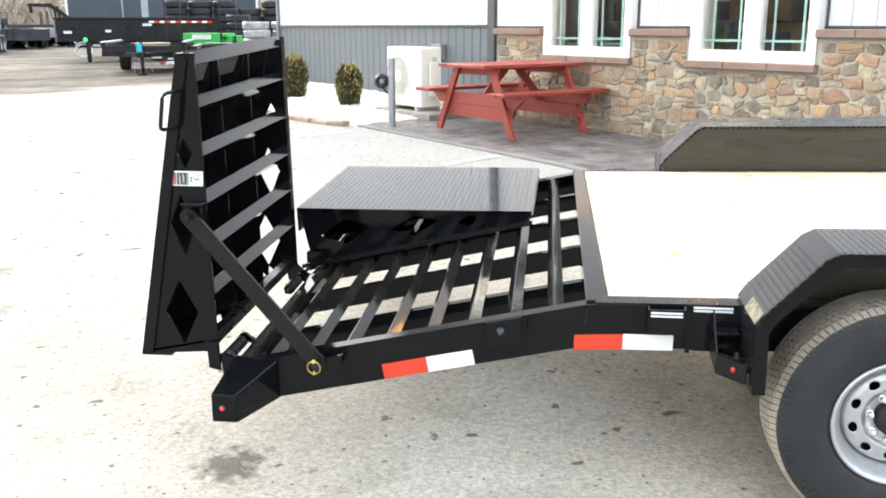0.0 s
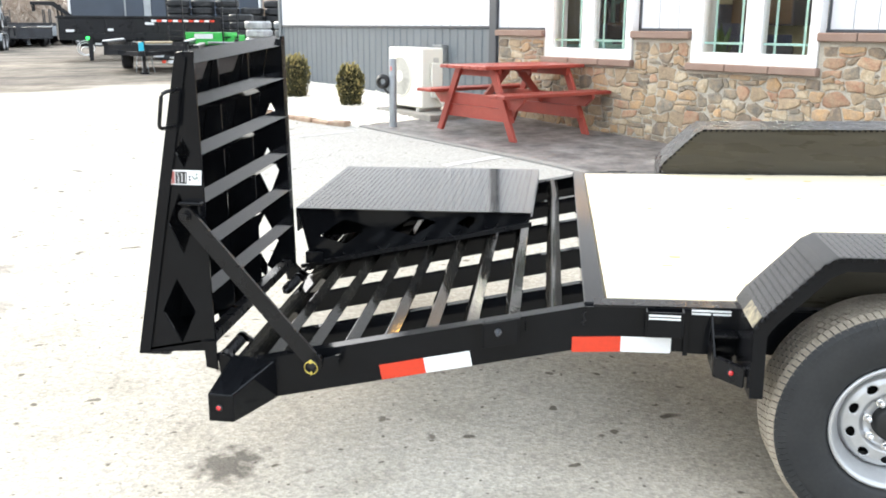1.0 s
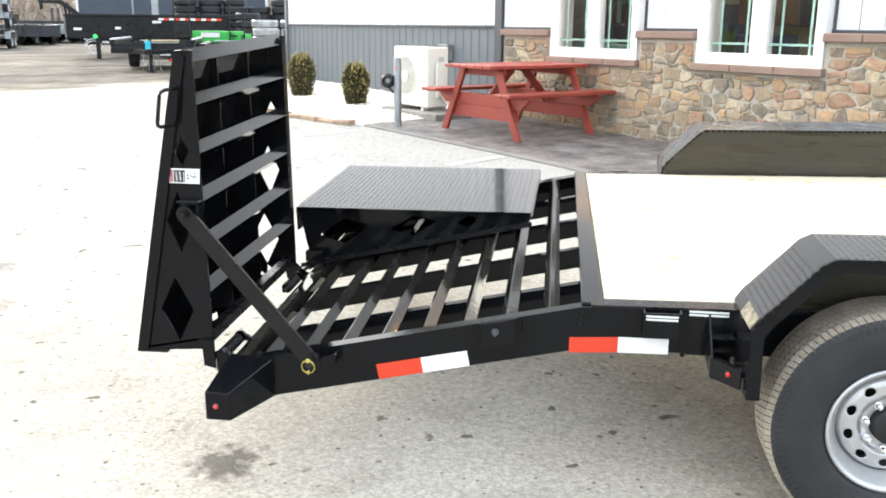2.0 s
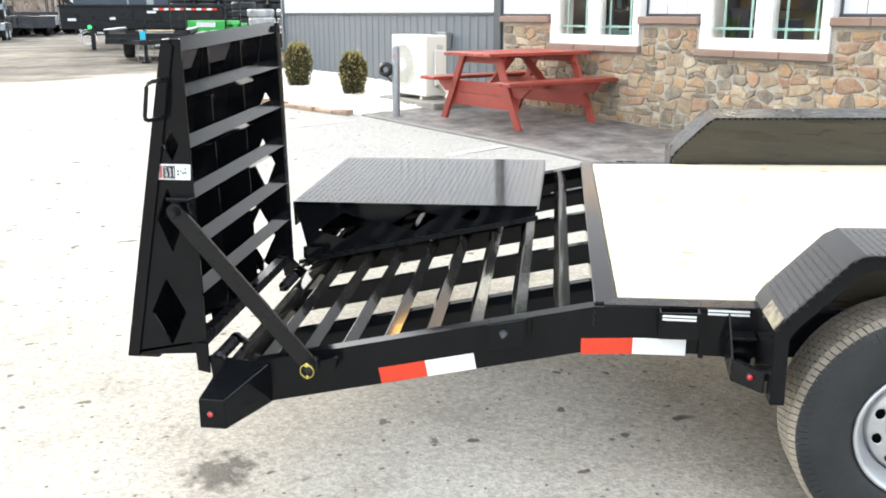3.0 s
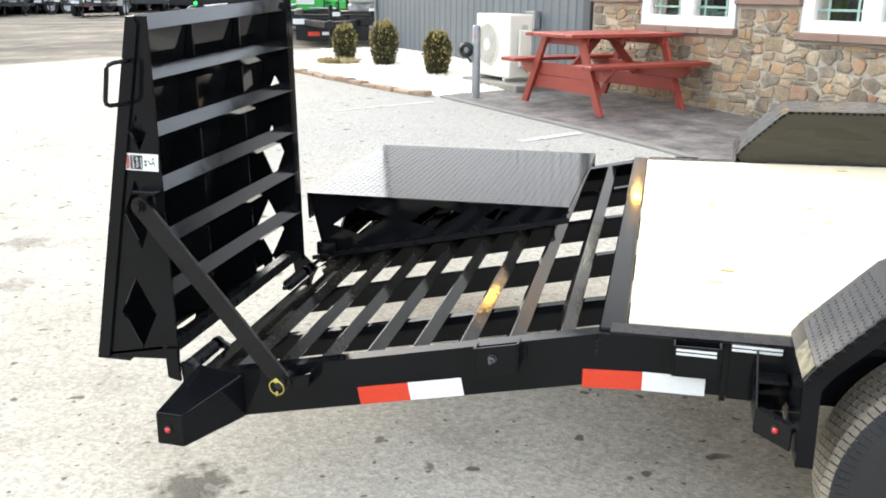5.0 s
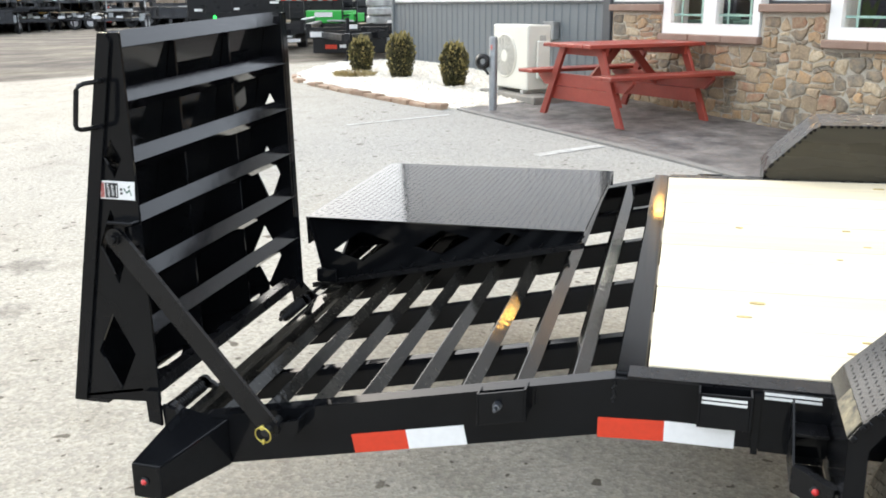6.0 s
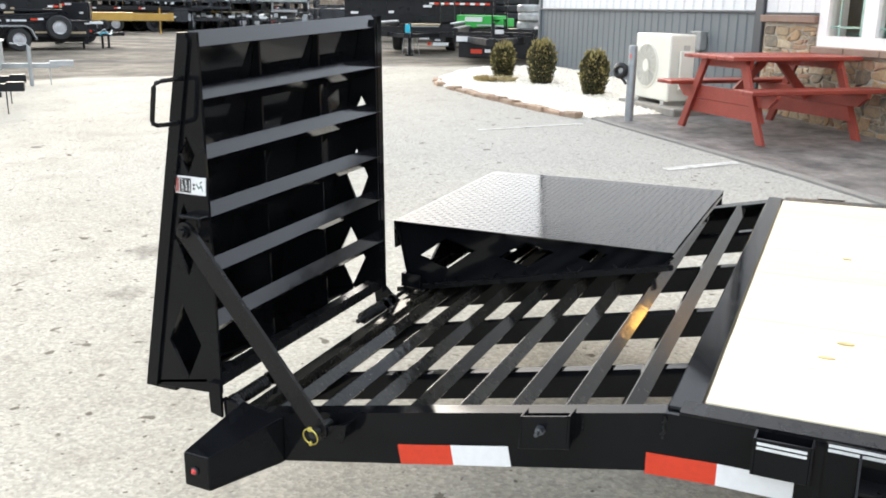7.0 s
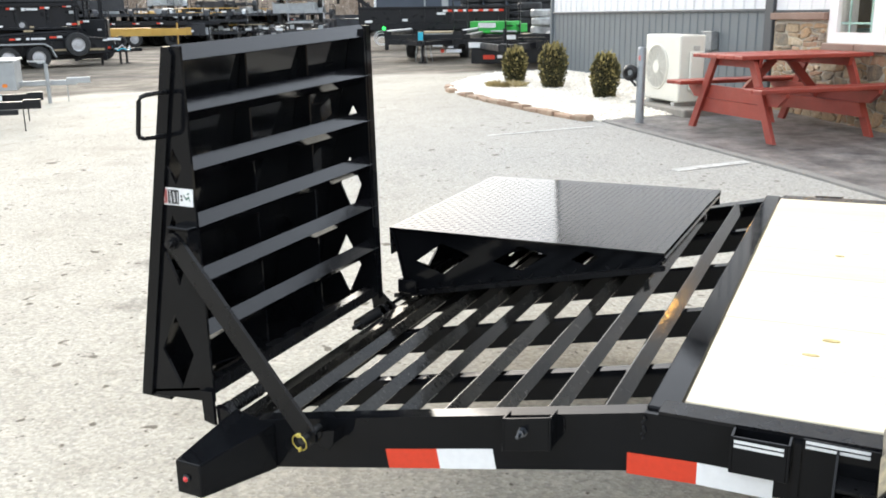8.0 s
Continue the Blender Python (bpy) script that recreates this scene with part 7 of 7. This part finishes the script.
# galvanised and black tongues that reach in from the side
galv = thing("galvanised_trailer", "galvanised utility trailer with a grey front toolbox", "trailer", at=yard(-11.30, 7.80, 46))
for name, b, mat in (("tongue", (-0.9, 1.15, -0.04, 0.04, 0.30, 0.38), far_grey), ("coupler", (1.0, 1.36, -0.05, 0.05, 0.325, 0.42), far_grey), ("toolbox", (-1.3, 0.30, -0.45, 0.45, 0.27, 0.71), far_grey), ("toolbox_lid", (-1.33, 0.33, -0.48, 0.48, 0.711, 0.74), far_white),
                     ("bed", (-4.0, -1.35, -0.8, 0.8, 0.32, 0.42), far_grey), ("amber_marker", (0.10, 0.17, -0.462, -0.451, 0.32, 0.37), material("amber", (0.7, 0.2, 0.02), 0.3)), ("red_marker", (0.02, 0.07, -0.462, -0.451, 0.54, 0.61), red_tape)):
    bm = bmesh.new()
    box(bm, *b, 0.008)
    part(name, bm, mat, galv)
bm = bmesh.new()
rod(bm, [(0.72, -0.06, 0.0), (0.72, -0.06, 0.64)], 0.03, 10)
part("jack", bm, far_grey, galv)
bm = bmesh.new()
rod(bm, [(0.72, -0.06, 0.64), (0.69, -0.06, 0.68), (0.45, -0.07, 0.69)], 0.014, 8)
part("jack_crank", bm, far_grey, galv)
bm = bmesh.new()
rod(bm, [(1.0, 0, 0.0), (1.0, 0, 0.30)], 0.008, 6)
part("safety_chain", bm, far_grey, galv)
far_wheel(galv, -2.7, -0.95, 0.30, 0.30)
for (x, y, deg, lab, rise) in ((-8.95, 6.32, 48, "black trailer tongue with a pale sign plate", 0.62), (-8.05, 5.55, 46, "black trailer tongue with a thin jack leg", 0.0)):
    k = thing("trailer_tongue", lab, "trailer", group="parked tongues", at=yard(x, y, deg))
    for name, b, mat in (("tongue_beam", (-2.3, 0.12, -0.05, 0.05, 0.27, 0.36), far_black), ("coupler", (0.1, 0.30, -0.06, 0.06, 0.27, 0.38), far_black), ("sign_plate", (-0.75, -0.2, -0.058, -0.0505, 0.28, 0.35), far_white), ("bed_frame", (-4.6, -2.3, -0.8, 0.8, 0.27, 0.40), far_black),
                         ("tongue_brace", (-0.5, 0.05, -0.14, -0.06, 0.21, 0.27), far_black)):
        if name == "sign_plate" and not rise:
            continue
        bm = bmesh.new()
        box(bm, *b, 0.008)
        part(name, bm, mat, k)
    bm = bmesh.new()
    rod(bm, [(0.1, -0.07, 0.0), (0.1, -0.07, 0.27)], 0.008, 6)
    part("jack_leg", bm, far_black, k)
    if rise:
        bm = bmesh.new()
        rod(bm, [(-0.45, -0.09, 0.1), (-0.45, -0.09, rise)], 0.035, 8)
        part("jack", bm, far_black, k)
    far_wheel(k, -3.4, -0.98, 0.33, 0.33)


def pickup_truck(at, mat, label):
    t = thing("pickup_truck", label, "truck", group="parked trucks", at=at)
    bm = bmesh.new()
    prism(bm, [(-2.6, 0.5), (2.6, 0.5), (2.65, 0.9), (2.5, 1.1), (1.3, 1.18), (0.75, 1.75), (-0.6, 1.78), (-0.85, 1.2), (-2.6, 1.18)], lambda u, v, w: (u, w, v), -0.95, 0.95)
    bmesh.ops.bevel(bm, geom=bm.edges[:], offset=0.06, segments=2, affect="EDGES")
    body = part("body", bm, mat, t)
    for name, b, m in (("windscreen", (0.95, 1.0, -0.75, 0.75, 1.25, 1.62), far_blue), ("grille", (2.64, 2.70, -0.6, 0.6, 0.65, 0.9), far_grey), ("bumper", (2.66, 2.8, -0.95, 0.95, 0.45, 0.62), far_white), ("headlight", (2.63, 2.69, -0.9, -0.62, 0.78, 0.95), far_white), ("headlight", (2.63, 2.69, 0.62, 0.9, 0.78, 0.95), far_white)):
        bm = bmesh.new()
        box(bm, *b, 0.015)
        part(name, bm, m, body)
    for x in (-1.7, 1.75):
        for sy in (-1, 1):
            far_wheel(t, x, sy * 0.85, 0.39, 0.39, 0.25, sgn=sy)


for x, y, deg, mat, lab in ((-45.5, 46.0, -38, far_black, "black pickup truck parked at the yard's far side"), (-41.0, 47.0, -34, far_black, "black pickup truck parked at the yard's far side"), (-38.5, 48.5, -30, far_black, "black pickup truck parked at the yard's far side")):
    pickup_truck(yard(x, y, deg), mat, lab)

# the far rows
row = random.Random(17)
protos = [
    far_trailer("row_trailer", "distant parked black utility trailer", yard(-40.0, 42.0, 232), 4.4, 1.9, 0.62, 0.13, 0.0, 2, body=row_hazed_black, group="distant trailers"),
    far_trailer("row_trailer", "distant parked black dump trailer", yard(-44.0, 46.0, 236), 4.6, 2.0, 0.66, 0.16, 0.6, 2, body=row_hazed_black, group="distant trailers", wood=False),
    far_trailer("row_trailer", "distant parked grey galvanised trailer", yard(-37.0, 47.0, 228), 3.8, 1.8, 0.62, 0.12, 0.35, 1, body=far_grey, group="distant trailers"),
    far_trailer("row_trailer", "distant parked trailer with stand-up ramps", yard(-33.0, 49.0, 226), 5.0, 2.0, 0.7, 0.15, 0.0, 2, body=row_hazed_black, group="distant trailers", ramps=True),
]
far_trailer("gooseneck_trailer", "yellow steel trailer frame parked in the row", yard(-30.15, 27.3, 45), 4.0, 2.0, 0.92, 0.34, 0.0, 1, body=far_yellow, wood=False, tape=False, tongue=1.5, dark_rims=True)
far_trailer("flatbed_trailer", "black flatbed with light planks behind the yellow frame", yard(-32.6, 31.5, 45), 5.0, 2.0, 1.2, 0.2, 0.0, 2)
for k in range(58):
    ang = radians(row.uniform(26, 60))
    d = row.uniform(54, 84)
    x, y = 1 - d * math.sin(ang), -1.8 + d * math.cos(ang)
    copy_thing(protos[2] if ang < radians(36) and k % 3 else row.choice(protos), yard(x, y, row.choice((225, 232, 240, 50, 40)) + row.uniform(-6, 6)))
mini = far_trailer("row_trailer", "small dark trailer in the crowded far row", yard(-41.0, 36.0, 230), 4.2, 1.8, 0.62, 0.14, 0.0, 1, body=row_hazed_black, group="distant trailers", dark_rims=True, tape=False, tongue=1.0)
mini_b = far_trailer("row_trailer", "dark trailer with low sides in the crowded far row", yard(-43.5, 38.5, 44), 4.2, 1.8, 0.62, 0.14, 0.4, 1, body=row_hazed_black, group="distant trailers", dark_rims=True, tape=False, tongue=1.0, wood=False)
mini_c = far_trailer("row_trailer", "pale galvanised trailer in the crowded far row", yard(-39.0, 41.5, 228), 3.8, 1.8, 0.66, 0.16, 0.3, 1, group="distant trailers", tape=False, tongue=1.0, body=far_grey)
mini_d = far_trailer("row_trailer", "yellow trailer frame in the crowded far row", yard(-36.0, 43.5, 50), 3.8, 1.8, 0.70, 0.2, 0.0, 1, group="distant trailers", dark_rims=True, tape=False, tongue=1.0, body=far_yellow)
for k in range(46):
    ang, d = radians(40 + 18 * row.random()), row.uniform(47, 64)
    if k % 3 == 0:
        ang, d = radians(27 + 10 * row.random()), row.uniform(52, 70)
    m = yard(1 - d * math.sin(ang), -1.8 + d * math.cos(ang), row.choice((228, 236, 44, 50, 140)) + row.uniform(-5, 5))
    copy_thing(mini_c if ang < radians(36) and k % 2 else row.choice((mini, mini_b, mini, mini_c, mini_d)), m)
    if k % 2 and k % 3:
        copy_thing(mini, m @ Matrix.Translation((0.1, 0, 0.63)))
    if k % 4 == 1 and k % 3:
        copy_thing(row.choice((mini_b, mini_c)), m @ Matrix.Translation((-0.1, 0, 1.26)))
# a nearer row with tongues towards the drive
front_a = far_trailer("row_trailer", "dark equipment trailer with bright wheels parked nose outwards", yard(-39.5, 45.5, 312), 4.6, 1.9, 0.66, 0.14, 0.0, 2, body=row_hazed_black, group="nose-out trailers", light_fender=True, tongue=1.3)
front_b = far_trailer("row_trailer", "low dark trailer with galvanised fenders parked nose outwards", yard(-36.5, 47.5, 316), 3.8, 1.8, 0.60, 0.12, 0.0, 1, body=row_hazed_black, group="nose-out trailers", tongue=1.2, light_fender=True)
front_c = far_trailer("row_trailer", "dark trailer with pale ramps parked nose outwards", yard(-33.0, 49.5, 320), 4.8, 2.0, 0.70, 0.15, 0.0, 1, body=row_hazed_black, group="nose-out trailers", ramps=True, tongue=1.3, light_fender=True)
for proto in (front_a, front_b, front_c):
    for x, y, z, w, hgt, mat in ((2.45, -0.5, 0.62, 0.36, 0.12, far_white), (2.45, 0.5, 0.66, 0.3, 0.10, far_white), (2.45, 0.0, 0.48, 0.22, 0.08, red_tape), (2.6, 0.15, 0.70, 0.2, 0.2, far_grey)):
        bm = bmesh.new()
        box(bm, x, x + 0.03, y - w / 2, y + w / 2, z, z + hgt, 0.004)
        part("sign_plate", bm, mat, proto)
    bm = bmesh.new()
    box(bm, -1.4, 1.5, -0.7, 0.7, 0.90, 0.95, 0.02)
    part("stacked_load", bm, row_hazed_black if proto is front_a else far_yellow if proto is front_c else far_wood, proto)
    bm = bmesh.new()
    box(bm, -1.2, 1.2, -0.35, 0.35, 0.62, 0.898, 0.02)
    part("load_frame", bm, row_hazed_black, proto)
for k in range(30):
    az = 35.0 + 0.5 * k + row.uniform(-0.3, 0.3)
    d = row.choice((50, 54, 58, 63)) + row.uniform(-2, 2)
    m = yard(1.6 - d * math.sin(radians(az)), -1.8 + d * math.cos(radians(az)), az - 90 + row.uniform(-14, 14))
    copy_thing((front_a, front_b, front_a, front_c)[k % 4], m)
    if k % 2 == 0:
        copy_thing((mini, mini_c, mini, mini_d)[k // 2 % 4], m @ Matrix.Translation((0.0, 0, 0.951)))
    if k % 8 == 2:
        copy_thing((mini_c, mini)[k // 8 % 2], m @ Matrix.Translation((0.1, 0, 1.60)))
    if k % 4 == 3:
        copy_thing(front_c, m @ Matrix.Translation((0.0, 0, 0.951)))
pickup = thing("white_tank", "white tank on a distant trailer", "tank", at=yard(-52.0, 55.0, 20))
bm = bmesh.new()
lathe(bm, [(0.001, -1.5), (0.5, -1.45), (0.75, -1.2), (0.75, 1.2), (0.5, 1.45), (0.001, 1.5)], (0, 0, 1.4), "x", 24)
part("tank_shell", bm, far_white, pickup, smooth=True)
for x in (-0.8, 0.8):
    bm = bmesh.new()
    box(bm, x - 0.1, x + 0.1, -0.5, 0.5, 0.0, 0.75)
    part("tank_saddle", bm, far_black, pickup)

# ---- bare winter woods behind the yard, and an added ring for reflections ----
bark = material("winter_bark", (0.34, 0.275, 0.22), 0.95, second=(0.46, 0.39, 0.325), scale=1.5)
woods = random.Random(8)
vs, fs = [], []


def limb(p, q, r0, r1):
    p, q = Vector(p), Vector(q)
    d = (q - p).normalized()
    s = d.cross(Vector((0.3, 0.9, 0.2))).normalized()
    t = d.cross(s)
    b = len(vs)
    for c, r in ((p, r0), (q, r1)):
        for k in range(4):
            a = k * 1.5708
            vs.append(c + r * (math.cos(a) * s + math.sin(a) * t))
    for k in range(4):
        fs.append((b + k, b + (k + 1) % 4, b + 4 + (k + 1) % 4, b + 4 + k))


for k in range(950):
    ang = radians(woods.uniform(-15, 75))
    d = woods.uniform(95, 135)
    x, y = 1 - d * math.sin(ang), -1.8 + d * math.cos(ang)
    h = woods.uniform(6, 9.5)
    lean_ = Vector((woods.uniform(-0.6, 0.6), woods.uniform(-0.6, 0.6), h))
    base = Vector((x, y, -0.2))
    r = woods.uniform(0.12, 0.3)
    limb(base, base + lean_, r, 0.03)
    for j in range(10):
        f = woods.uniform(0.15, 0.95)
        p = base + lean_ * f
        a = woods.uniform(0, 6.28)
        ln = (1.05 - f) * h * woods.uniform(0.2, 0.5)
        q = p + Vector((math.cos(a) * ln, math.sin(a) * ln, ln * woods.uniform(0.3, 1.2)))
        limb(p, q, r * (1 - f) * 0.5 + 0.03, 0.015)
    for j in range(26):
        a, ln = woods.uniform(0, 6.28), woods.uniform(0.8, 2.6)
        p = base + Vector((woods.uniform(-3, 3), woods.uniform(-3, 3), woods.uniform(0, 5.0) if j > 9 else 0))
        limb(p, p + Vector((math.cos(a), math.sin(a), woods.uniform(0.3, 1.6))) * ln, 0.06, 0.03)
# added trees out of view, beside and behind the camera, to darken glossy reflections
for k in range(900):
    ang = radians(woods.uniform(75, 330))
    d = woods.uniform(70, 110)
    base = Vector((1 - d * math.sin(ang), -1.8 + d * math.cos(ang), -0.2))
    h = woods.uniform(7, 11)
    limb(base, base + Vector((woods.uniform(-0.6, 0.6), woods.uniform(-0.6, 0.6), h)), woods.uniform(0.15, 0.35), 0.04)
    for j in range(22):
        a, ln = woods.uniform(0, 6.28), woods.uniform(1.2, 3.6)
        p = base + Vector((woods.uniform(-3, 3), woods.uniform(-3, 3), woods.uniform(0, 0.75 * h)))
        limb(p, p + Vector((math.cos(a), math.sin(a), woods.uniform(0.3, 1.6))) * ln, 0.10, 0.03)
me = bpy.data.meshes.new("bare_woods")
me.from_pydata(vs, [], fs)
me.materials.append(bark)
tagged(new("bare_woods", me), "bare brown winter woods behind the yard, continued unseen around it to darken reflections", "woods", kind="stuff")
